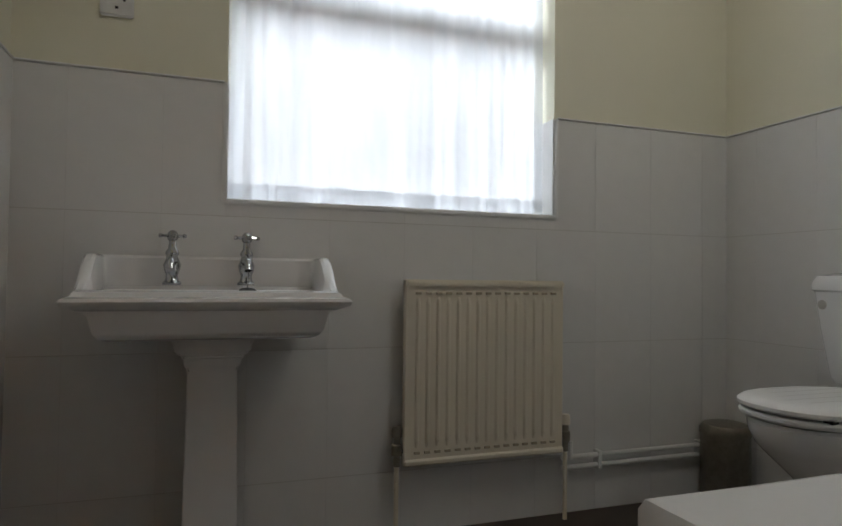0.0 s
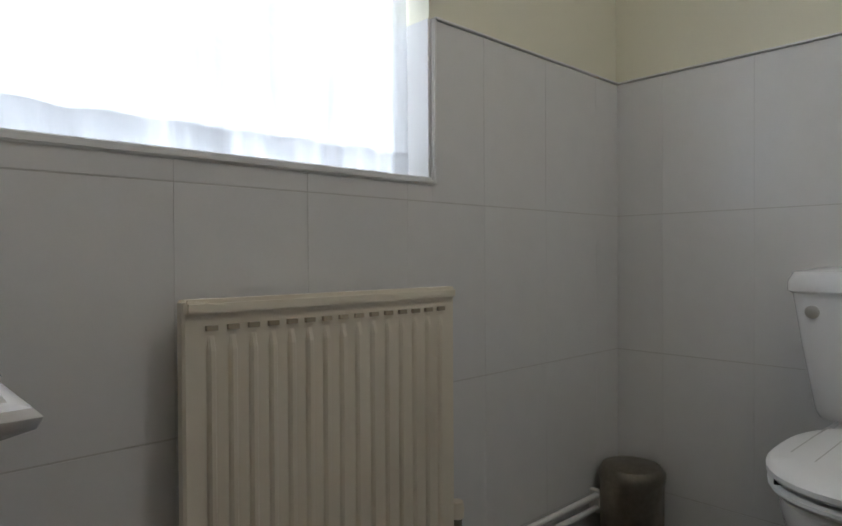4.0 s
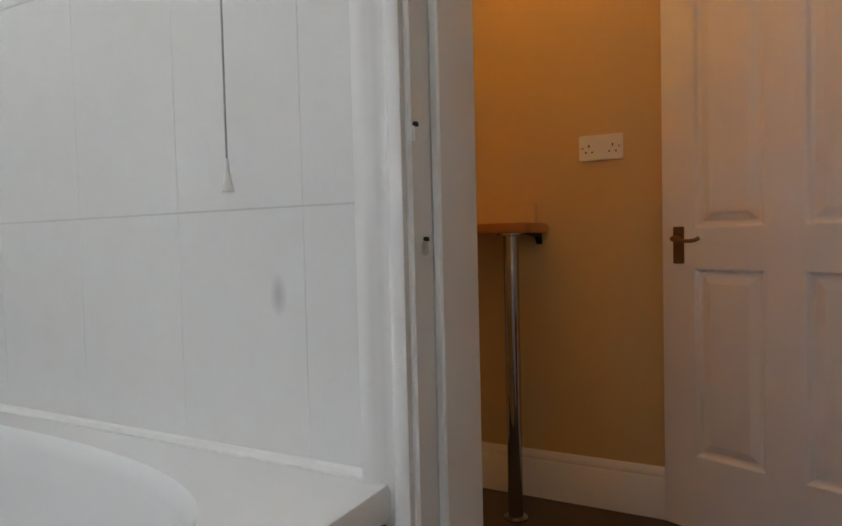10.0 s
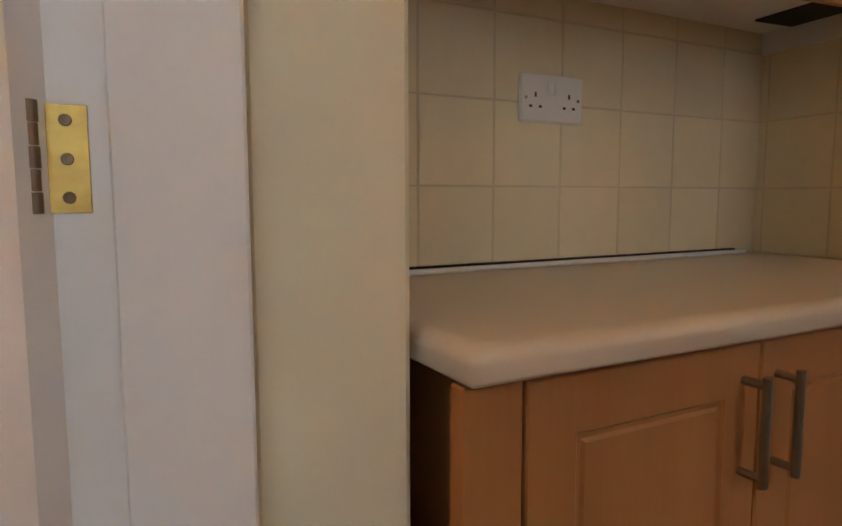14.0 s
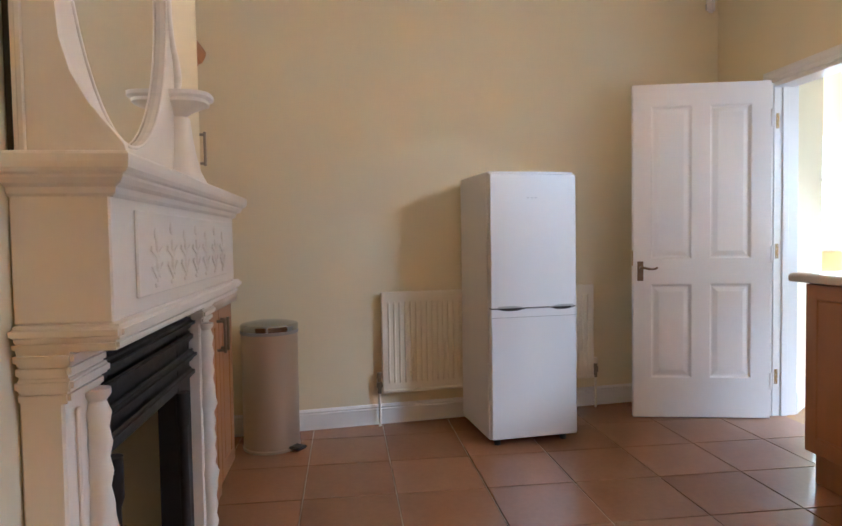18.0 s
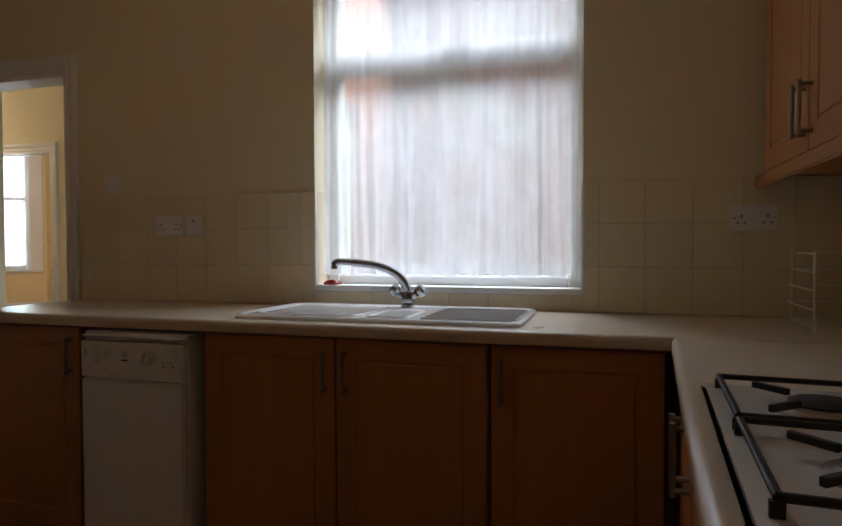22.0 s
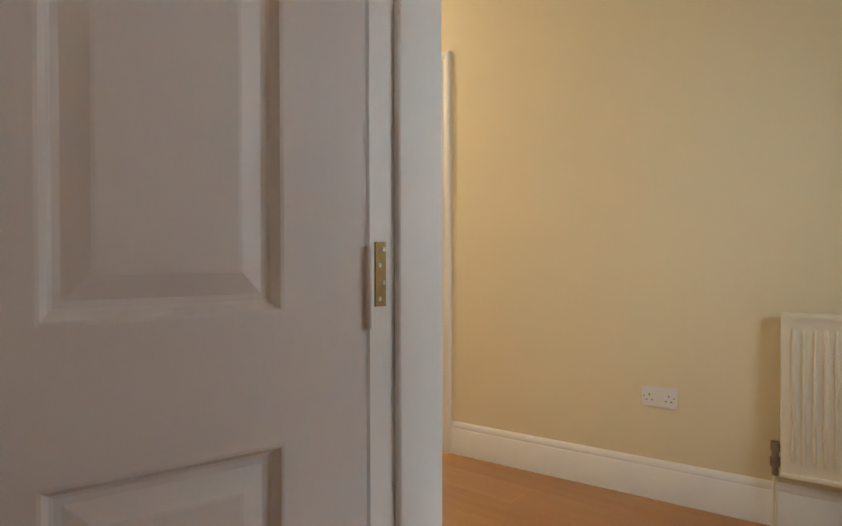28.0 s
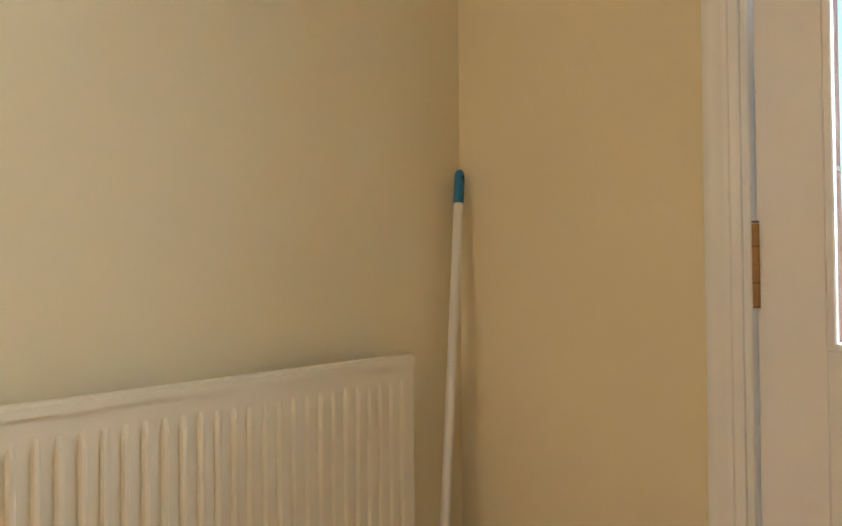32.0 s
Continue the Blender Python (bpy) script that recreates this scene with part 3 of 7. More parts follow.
# ---- lobby to front room doorway ----
for name, b in (("trim_front_jamb_west", box(-1.60, -1.57, 1.95, 2.07, 0, 2.02, 0.003)), ("trim_front_jamb_east", box(-0.86, -0.83, 1.95, 2.07, 0, 2.02, 0.003)),
                ("trim_front_head", box(-1.57, -0.86, 1.95, 2.07, 1.99, 2.02, 0.003)), ):
    in_lobby(structure(name, b, GLOSS, "white gloss painted door lining"))
in_lobby(structure("trim_front_step", box(-1.57, -0.86, 1.955, 2.08, 0, FZ, 0.006), OAK, "oak step up into the front room"))
architrave("trim_front_door_surround", -1.58, -0.85, 1.95, 0, 2.01, face=-1, turn=True)

# ---- baseboards ----
skirting((0.44, -3.2), (0.045, -0.04), 0.0, 0.118)
skirting((7.06, -3.27), (4.66, -3.27), 0.0, 0.17)
in_lobby(skirting((-0.78, 1.95), (1.962, 1.95), 0.0, 0.165))
in_lobby(skirting((-4.0, 1.95), (-1.67, 1.95), 0.0, 0.165))
skirting((0.575, 0.16), (0.065, 0.762), 0.0, 0.165)
in_lobby(skirting((-5.36, 4.25), (-4.15, 5.28), FZ, 0.24))
in_lobby(skirting((-4.15, 5.28), (-4.12, 7.5), FZ, 0.24))
in_lobby(skirting((1.962, 1.95), (1.962, 1.31), 0.0, 0.165))

# ---- things that several rooms share ----
def radiator(name, label, wide, tall, m, mat=RADIATOR, valves=True, deep=0.075, slots=True):
    """Panel radiator: x along the wall, y out of the wall (to -y), base at z 0."""
    ob = thing(name, label, "radiator", m, "panel radiators")
    n = max(4, round((wide - 0.05) / 0.0333))
    pitch = (wide - 0.05) / n
    bm = bmesh.new()
    add_box(bm, 0, wide, -deep + 0.006, -deep + 0.03, 0, tall, 0.004)
    part("water_panel", bm, mat, ob)
    z0, z1 = 0.055, tall - 0.055
    for k in range(n):
        x = 0.025 + pitch * (k + 0.5)
        w, d = pitch * 0.22, 0.0085
        y = -deep + 0.006
        ring = lambda z, s, q: [(x - w * s, y, z), (x - w * 0.8 * s, y - 0.55 * q, z), (x - w * 0.4 * s, y - q, z), (x + w * 0.4 * s, y - q, z), (x + w * 0.8 * s, y - 0.55 * q, z), (x + w * s, y, z)]
        part("flute", loft([ring(z0, 0.7, 0.0006), ring(z0 + 0.022, 1, d), ring(z1 - 0.022, 1, d), ring(z1, 0.7, 0.0006)]), mat, ob)
    part("lower_seam", box(0, wide, -deep - 0.003, -deep + 0.012, 0, 0.02, 0.005), mat, ob)
    part("upper_seam", box(0, wide, -deep - 0.003, -deep + 0.012, tall - 0.026, tall, 0.006, 2), mat, ob)
    # Slots are darker flush bars; their recess shade is in the colour.
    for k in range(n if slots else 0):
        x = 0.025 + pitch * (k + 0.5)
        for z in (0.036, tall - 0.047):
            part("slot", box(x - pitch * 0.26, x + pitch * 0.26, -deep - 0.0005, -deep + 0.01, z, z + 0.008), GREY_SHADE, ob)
    bm = bmesh.new()
    for k in range(int(wide / 0.022)):
        add_box(bm, 0.02 + k * 0.022, 0.024 + k * 0.022, -deep + 0.032, -0.018, 0.03, tall - 0.012)
    part("fins", bm, mat, ob)
    for x in (0.12, wide - 0.12):
        part("bracket", box(x - 0.015, x + 0.015, -0.03, 0.0, 0.06, tall - 0.06, 0.002), mat, ob)
    for x in ((-0.022, wide + 0.022) if valves else ()):
        s = 1 if x > 0 else -1
        v = part("valve", lathe([(0, -0.03), (0.011, -0.03), (0.011, 0.0), (0.017, 0.004), (0.017, 0.036), (0.012, 0.04), (0.012, 0.06), (0.006, 0.062), (0, 0.064)], 16, pose(x - s * 0.004, -deep + 0.02, 0.03)), BRONZE_GREY, ob, "tarnished brass radiator valve", True)
        part("valve_tail", tube([(x - s * 0.004, -deep + 0.02, 0.045), (x - s * 0.03, -deep + 0.02, 0.045)], 0.009), CHROME, v, "", True)
        part("valve_cap", lathe([(0, 0), (0.016, 0), (0.017, 0.02), (0.014, 0.034), (0, 0.036)], 14, pose(x - s * 0.004, -deep + 0.02, 0.09)), RADIATOR if s > 0 else BRONZE_GREY, v, "", True)
        part("pipe", tube([(x - s * 0.004, -deep + 0.02, 0.005), (x - s * 0.004, -deep + 0.02, -m.translation.z + 0.002)], 0.0075), mat, ob, "", True)
    return ob


# Radiator enamel darkened to stand for shade inside the slots.
GREY_SHADE = material("shaded_slot_enamel", (0.46, 0.39, 0.28), 0.6, vary=0.1, bump=0.0)
BRONZE_GREY = material("tarnished_brass", (0.30, 0.27, 0.22), 0.38, 0.9, vary=0.25, scale=40, bump=0.05)


def socket(name, label, m, gangs=2, kind="socket", mat=PLASTIC):
    """British wall plate: x along the wall, y out (to -y), z up, from its lower left corner."""
    ob = thing(name, label, kind, m, "wall plates")
    w = 0.146 if gangs == 2 else 0.086
    part("plate", box(0, w, -0.009, 0, 0, 0.086, 0.003, 2), mat, ob)
    for x in ((0.0125, 0.1335) if gangs == 2 else (0.0128, 0.0732)):
        part("screw", lathe([(0, 0), (0.0032, 0), (0.003, 0.0012), (0, 0.0014)], 12, pose(x, -0.009, 0.043, 90)), CHROME, ob)
    if kind == "switch":
        part("rocker", box(w / 2 - 0.010, w / 2 + 0.010, -0.0135, -0.009, 0.030, 0.056, 0.002, 2), mat, ob)
        return ob
    if kind == "spur":
        part("fuse_holder", box(w / 2 - 0.010, w / 2 + 0.010, -0.012, -0.009, 0.03, 0.056, 0.002), mat, ob)
        part("neon", box(w / 2 - 0.006, w / 2 + 0.006, -0.0102, -0.009, 0.062, 0.068), RED, ob)
        return ob
    for cx in ((0.034, 0.112) if gangs == 2 else (0.043,)):
        part("earth_slot", box(cx - 0.0022, cx + 0.0022, -0.0094, -0.006, 0.045, 0.054), DARK, ob)
        for dx in (-0.011, 0.011):
            part("pin_slot", box(cx + dx - 0.0034, cx + dx + 0.0034, -0.0094, -0.006, 0.026, 0.0305), DARK, ob)
    for cx in ((0.0655, 0.0805) if gangs == 2 else (0.043,)):
        part("rocker", box(cx - 0.007, cx + 0.007, -0.014, -0.009, 0.050, 0.074, 0.002, 2), mat, ob)
    return ob


def panel_door(name, label, m, wide=0.76, tall=1.97, swing=1, handle=True, hinges=(0.18, 1.05, 1.78), thick=0.038, metal=BRONZE, handle_z=0.905, inset=0.058, hinge_mat=BRASS, lock_top=0.985, low_top=0.80, stile=0.098, hinge_stile=0.098):
    """Four-panel door leaf: hinge edge at x 0, running along +x, faces at y 0 and y thick; swing: the face (-1: y 0) that shows hinge knuckles."""
    ob = thing(name, label, "door", m)
    st, mid = stile, 0.10
    pw = (wide - hinge_stile - st - mid) / 2
    cols = ((hinge_stile, hinge_stile + pw), (hinge_stile + pw + mid, wide - st))
    rows = ((0.235, low_top), (lock_top, tall - 0.125))
    bm = bmesh.new()
    xs = [0, *cols[0], *cols[1], wide]
    for a, b in ((0, 1), (2, 3), (4, 5)):
        add_box(bm, xs[a], xs[b], 0, thick, 0, tall)
    for x0, x1 in cols:
        for z0, z1 in ((0, rows[0][0]), (rows[0][1], rows[1][0]), (rows[1][1], tall)):
            add_box(bm, x0, x1, 0, thick, z0, z1)
    part("leaf_frame", bm, DOOR, ob)
    for x0, x1 in cols:
        for z0, z1 in rows:
            bm = bmesh.new()
            for face in (0, 1):
                y = lambda d: d if face == 0 else thick - d
                ring = lambda i, d: [(x0 + i, y(d), z0 + i), (x1 - i, y(d), z0 + i), (x1 - i, y(d), z1 - i), (x0 + i, y(d), z1 - i)]
                add_loft(bm, [ring(0, 0), ring(0.004, 0.001), ring(0.011, 0.012), ring(0.015, 0.0135), ring(0.022, 0.0135), ring(0.046, 0.0045), ring(0.05, 0.004)], cap=False)
                bm.faces.new([bm.verts.new(p) for p in ring(0.05, 0.004)])
            bmesh.ops.remove_doubles(bm, verts=bm.verts, dist=1e-5)
            bmesh.ops.recalc_face_normals(bm, faces=bm.faces)
            part("panel", bm, DOOR, ob)
    for z in hinges:
        y = 0 if swing < 0 else thick
        s = -1 if swing < 0 else 1
        h = part("hinge", tube([(-0.002, y + s * 0.004, z - 0.05), (-0.002, y + s * 0.004, z + 0.05)], 0.0048), hinge_mat, ob, "butt hinge", True)
        part("hinge_plate", box(-0.0025, 0.0, 0.003, thick - 0.003, z - 0.05, z + 0.05), hinge_mat, h)
    if handle:
        for face in (-1, 1):
            y = 0 if face < 0 else thick
            x, z = wide - inset, handle_z
            p = part("handle_plate", box(x - 0.0175, x + 0.0175, min(y, y + face * 0.006), max(y, y + face * 0.006), z - 0.058, z + 0.058, 0.002, 2), metal, ob, "dull bronze lever handle plate")
            q = y + face * 0.05
            part("lever", tube(curve_points([(x, y + face * 0.005, z + 0.02), (x, q - face * 0.012, z + 0.02), (x - 0.012, q, z + 0.021), (x - 0.045, q + face * 0.004, z + 0.014), (x - 0.072, q, z + 0.015), (x - 0.088, q - face * 0.004, z + 0.022)], 6), [0.009] * 6 + [0.0085] * 6 + [0.007] * 6 + [0.0058] * 6 + [0.0062] * 7, 10), metal, p, "", True)
            for dz in (-0.05, 0.05):
                part("screw", lathe([(0, 0), (0.004, 0), (0.0036, 0.0015), (0, 0.0018)], 10, pose(x, y + face * 0.006, z + dz, 90 if face < 0 else -90)), metal, p)
        part("latch", box(wide - 0.0005, wide + 0.002, 0.006, thick - 0.006, 0.91, 1.0), BRASS, ob)
    return ob


def net_curtain(name, label, x0, x1, y, z0, z1, folds, m=None, depth=0.022, hem=0.05, mat=None):
    """A gathered net with a hem, uneven folds and a wavy lower edge."""
    rng = random.Random(name)
    ph = [rng.uniform(0, 6.3) for _ in range(6)]
    cols, rows = folds * 10, 26
    ob = thing(name, label, "curtain", m)

    def at(i, j):
        u, v = i / cols, j / rows
        x = x0 + (x1 - x0) * u
        f = 0.55 * math.sin(2 * math.pi * folds * u + ph[0] + 2.2 * math.sin(5 * math.pi * u + ph[1]) + 0.8 * v) + 0.45 * math.sin(2 * math.pi * folds * 1.63 * u + ph[5] + 1.4 * math.sin(9 * u + 2 * v))
        g = math.sin(2 * math.pi * folds * 0.47 * u + ph[2] + 1.1 * v)
        amp = depth * (0.45 + 0.55 * v) * (0.55 + 0.45 * math.sin(7 * u + ph[3]))
        z = z1 + (z0 - z1) * v + (0.003 * math.sin(2 * math.pi * folds * 0.6 * u + ph[4]) + 0.002 * f if j == rows else 0)
        return (x + 0.006 * g * v, y + amp * f * 0.6 + amp * 0.5 * g, z)

    bm = bmesh.new()
    grid = [[bm.verts.new(at(i, j)) for i in range(cols + 1)] for j in range(rows + 1)]
    for j in range(rows):
        for i in range(cols):
            bm.faces.new((grid[j][i], grid[j][i + 1], grid[j + 1][i + 1], grid[j + 1][i]))
    part("net", bm, mat or NET, ob, "", True)
    bm = bmesh.new()
    low = [[bm.verts.new(Vector(at(i, rows)) + Vector((0, -0.002, dz))) for i in range(cols + 1)] for dz in (0.0, hem)]
    for i in range(cols):
        bm.faces.new((low[0][i], low[0][i + 1], low[1][i + 1], low[1][i]))
    part("hem", bm, mat or NET, ob, "", True)
    part("curtain_wire", tube([(x0, y, z1), (x1, y, z1)], 0.003, 6), PLASTIC, ob)
    return ob


def slab_unit(name, label, category, m, wide, tall, deep, doors, mat=BEECH, handle_at="top", plinth=0.0, handle_mat=None, framed=True):
    """Cabinet: x along, front at y 0, back at y deep, base at z 0. doors: list of (x0, x1, handle side)."""
    ob = thing(name, label, category, m, "kitchen cabinets")
    part("carcass", box(0.002, wide - 0.002, 0.02, deep, plinth, tall, 0.001), mat, ob)
    if plinth:
        part("plinth", box(0.0, wide, 0.06, 0.075, 0, plinth, 0.001), mat, ob)
    for x0, x1, side in doors:
        z0, z1 = plinth + 0.004, tall - 0.004
        bm = bmesh.new()
        i = 0.062
        w0, w1 = x0 + 0.002, x1 - 0.002
        ring = lambda s, d: [(w0 + s, d, z0 + s), (w1 - s, d, z0 + s), (w1 - s, d, z1 - s), (w0 + s, d, z1 - s)]
        add_loft(bm, [ring(0, 0.019), ring(0, 0.002), ring(0.002, 0.0), ring(i, 0.0), ring(i + 0.004, 0.004), ring(i + 0.009, 0.0045), ring(i + 0.013, 0.001)], cap=False)
        bm.faces.new([bm.verts.new(p) for p in ring(i + 0.013, 0.001)])
        bmesh.ops.remove_doubles(bm, verts=bm.verts, dist=1e-5)
        bmesh.ops.recalc_face_normals(bm, faces=bm.faces)
        d = part("cabinet_door", bm, mat, ob)
        hx = (w1 - 0.03) if side == "r" else (w0 + 0.03)
        hz = (z1 - 0.100) if handle_at == "top" else (z0 + 0.100)
        h = part("bar_handle", tube([(hx, -0.030, hz - 0.066), (hx, -0.030, hz + 0.066)], 0.006, 10), handle_mat or PEWTER, d, "dull pewter bar handle", True)
        for dz in (-0.056, 0.056):
            part("handle_post", tube([(hx, 0.002, hz + dz), (hx, -0.030, hz + dz)], 0.0055, 8), handle_mat or PEWTER, h, "", True)
    return ob

# ---- bathroom ----
# window with a top light
win = tagged(new("window_bathroom"), "white framed bathroom window with obscured panes", "window", "", "structure")
yf = 0.405
bm = bmesh.new()
for x0, x1, z0, z1 in ((5.174, 5.222, 1.037, 2.10), (6.232, 6.28, 1.037, 2.10), (5.222, 6.232, 1.037, 1.085), (5.222, 6.232, 2.052, 2.10), (5.222, 6.232, 1.735, 1.80)):
    add_box(bm, x0, x1, yf, yf + 0.06, z0, z1, 0.006)
part("window_frame", bm, GLOSS, win)
part("window_pane", box(5.222, 6.232, yf + 0.03, yf + 0.036, 1.085, 1.735), GLASS, win).visible_shadow = False
part("top_pane", box(5.222, 6.232, yf + 0.03, yf + 0.036, 1.80, 2.052), GLASS, win).visible_shadow = False
st = part("window_stay", box(5.72, 5.90, yf - 0.012, yf - 0.004, 1.77, 1.782, 0.002), CHROME, win)
part("stay_pin", lathe([(0, 0), (0.008, 0), (0.008, 0.014), (0, 0.016)], 12, pose(5.86, yf - 0.008, 1.782)), CHROME, st)
bm = box(5.166, 6.288, 0.262, yf, 1.03, 1.043, 0.002)
part("window_sill", bm, BATH_TILE, win, "white tiled window sill")
for x in (5.1745, 6.2755):
    part("reveal_tile", box(x - 0.004, x + 0.004, 0.264, yf, 1.043, 1.382, 0.001), BATH_TILE, win, "white tile lining the reveal")
for x0, x1, z0, z1 in ((5.162, 5.174, 1.03, 1.384), (6.28, 6.292, 1.03, 1.384)):
    part("edge_trim", box(x0, x1, 0.255, 0.2685, z0, z1, 0.003, 2), PLASTIC, win, "white plastic tile edge")
part("sill_trim", box(5.162, 6.292, 0.255, 0.2685, 1.026, 1.036, 0.003, 2), PLASTIC, win)
net_curtain("net_curtain", "white gathered net curtain over the bathroom window", 5.185, 6.268, 0.335, 1.05, 2.06, 15, depth=0.020, mat=CRINKLE_NET)


def pillar_tap(m, chain=False):
    ob = thing("pillar_tap", "chrome cross-head pillar tap on the washbasin", "tap", m, "basin taps")
    body = part("tap_body", lathe([(0, 0), (0.024, 0), (0.025, 0.006), (0.018, 0.012), (0.015, 0.026), (0.021, 0.042), (0.023, 0.054), (0.018, 0.068), (0.014, 0.078), (0.018, 0.083), (0.018, 0.09), (0.011, 0.1), (0.009, 0.13), (0, 0.131)], 20), CHROME, ob, "", True)
    part("spout", tube(curve_points([(0, -0.01, 0.062), (0, -0.045, 0.072), (0, -0.075, 0.062), (0, -0.088, 0.04)], 6), [0.014] * 7 + [0.011] * 6 + [0.0105] * 6, 12), CHROME, body, "", True)
    h = part("cross_handle", lathe([(0, 0.122), (0.013, 0.122), (0.015, 0.13), (0.013, 0.142), (0.008, 0.148), (0, 0.15)], 16), CHROME, ob, "", True)
    for k in range(4):
        d = (math.cos(k * math.pi / 2 + 0.2), math.sin(k * math.pi / 2 + 0.2))
        part("handle_arm", tube([(d[0] * 0.008, d[1] * 0.008, 0.134), (d[0] * 0.026, d[1] * 0.026, 0.134), (d[0] * 0.029, d[1] * 0.029, 0.134), (d[0] * 0.036, d[1] * 0.036, 0.134)], [0.0045, 0.0035, 0.0065, 0.0045], 8), CHROME, h, "", True)
    return ob


BX, BW = 5.144, 0.315                                    # basin centre and half width
basin = thing("washbasin", "white ceramic pedestal washbasin with moulded rim under the window", "basin", pose(BX, 0.262, 0))
bm = bmesh.new()
rz = 0.765
outer = lambda w, y0, y1, z: [(-w, y1, z), (-w, y0, z), (w, y0, z), (w, y1, z)]
add_loft(bm, [outer(0.225, -0.365, -0.01, rz - 0.100), outer(0.240, -0.385, -0.01, rz - 0.094), outer(0.252, -0.398, -0.01, rz - 0.080), outer(0.262, -0.405, -0.01, rz - 0.040), outer(BW - 0.035, -0.408, -0.008, rz - 0.03), outer(BW - 0.004, -0.43, -0.006, rz - 0.018),
              outer(BW, -0.434, -0.005, rz - 0.009), outer(BW - 0.006, -0.430, -0.005, rz - 0.002), outer(BW - 0.02, -0.418, -0.006, rz + 0.002), outer(BW - 0.026, -0.412, -0.008, rz + 0.012), outer(BW - 0.04, -0.40, -0.01, rz + 0.016)], cap=False)
inner = []
for w, y0, y1, z, p in ((0.262, -0.388, -0.125, rz + 0.012, 7), (0.235, -0.37, -0.135, rz - 0.004, 5), (0.215, -0.35, -0.145, rz - 0.05, 4), (0.15, -0.30, -0.17, rz - 0.10, 3), (0.03, -0.25, -0.22, rz - 0.112, 2)):
    inner.append([Vector(q) for q in super_ring(0, (y0 + y1) / 2, z, w, (y1 - y0) / 2, p, 40)])
add_loft(bm, [[tuple(q) for q in r] for r in inner], cap=False)
bm.faces.new([bm.verts.new(q) for q in inner[-1]])
ring_o = super_ring(0, -0.205, rz + 0.014, BW - 0.04, 0.195, 40, 40)
add_loft(bm, [ring_o, [tuple(q) for q in inner[0]]], cap=False)
bmesh.ops.recalc_face_normals(bm, faces=bm.faces)
part("bowl", bm, CERAMIC, basin, "", True)
def upstand_ring(i, z):
    """A three-sided wall round the back of the basin with rounded corners, i in from its outer face."""
    w, back, front, r = BW - 0.010 - i, -0.004 - i, -0.335, 0.05 - i * 0.4
    out = [(-w, front + 0.021 * k, z) for k in range(12)]
    out += [(-w + r - r * math.cos(a), back - r + r * math.sin(a), z) for a in (radians(15 * k) for k in range(7))]
    out += [(w - r + r * math.sin(a), back - r + r * math.cos(a), z) for a in (radians(15 * k) for k in range(7))]
    return out + [(w, front + 0.021 * k, z) for k in range(11, -1, -1)]


def upstand_top(x, y):
    """The wall's height: full at the back, sweeping down along the sides."""
    u = max(0.0, min(1.0, (-0.17 - y) / 0.16))
    return rz + 0.104 - 0.090 * (u * u * (3 - 2 * u))


bm = bmesh.new()
faces = [[(x, y, rz + 0.006) for x, y, z in upstand_ring(0.0, 0)], [(x, y, upstand_top(x, y) - 0.006) for x, y, z in upstand_ring(0.0, 0)], [(x, y, upstand_top(x, y)) for x, y, z in upstand_ring(0.006, 0)],
         [(x, y, upstand_top(x, y)) for x, y, z in upstand_ring(0.020, 0)], [(x, y, upstand_top(x, y) - 0.007) for x, y, z in upstand_ring(0.027, 0)], [(x, y, rz + 0.006) for x, y, z in upstand_ring(0.034, 0)]]
grid = [[bm.verts.new(p) for p in row] for row in faces]
for ra, rb in zip(grid, grid[1:]):
    for k in range(len(ra) - 1):
        bm.faces.new((ra[k], ra[k + 1], rb[k + 1], rb[k]))
for k in (0, -1):
    bm.faces.new([row[k] for row in grid])
bmesh.ops.recalc_face_normals(bm, faces=bm.faces)
part("upstand", bm, CERAMIC, basin, "swept ceramic upstand round the back", True)
part("tap_ledge", box(-BW + 0.045, BW - 0.045, -0.125, -0.03, rz + 0.006, rz + 0.022, 0.006, 2), CERAMIC, basin, "", True)
bm = bmesh.new()
sq = lambda w, d, z: [(-w, -0.205 - d, z), (w, -0.205 - d, z), (w, -0.06, z), (-w, -0.06, z)]
add_loft(bm, [sq(0.115, 0.10, 0), sq(0.115, 0.10, 0.05), sq(0.085, 0.075, 0.09), sq(0.066, 0.058, 0.15), sq(0.060, 0.052, rz - 0.185), sq(0.070, 0.062, rz - 0.17), sq(0.070, 0.062, rz - 0.152), sq(0.088, 0.078, rz - 0.142), sq(0.094, 0.09, rz - 0.115), sq(0.104, 0.10, rz - 0.095)])
bmesh.ops.recalc_face_normals(bm, faces=bm.faces)
bmesh.ops.bevel(bm, geom=[e for e in bm.edges], offset=0.006, segments=2, affect="EDGES", clamp_overlap=True)
part("overflow_slot", box(-0.028, 0.014, -0.143, -0.1310, rz - 0.016, rz - 0.002, 0.003, 2), DARK, basin, "dark overflow slot")
part("pedestal", bm, CERAMIC, basin, "", True)
for x in (-0.108, 0.088):
    pillar_tap(pose(BX + x, 0.262 - 0.075, rz + 0.024))
plug = thing("basin_plug", "black rubber plug on a chain over the washbasin", "plug", pose(BX + 0.088, 0.262 - 0.155, rz + 0.0))
part("plug_disc", lathe([(0, 0), (0.02, 0), (0.023, 0.008), (0.023, 0.014), (0, 0.018)], 18, pose(0, 0.012, -0.002, 18)), RUBBER, plug, "", True)
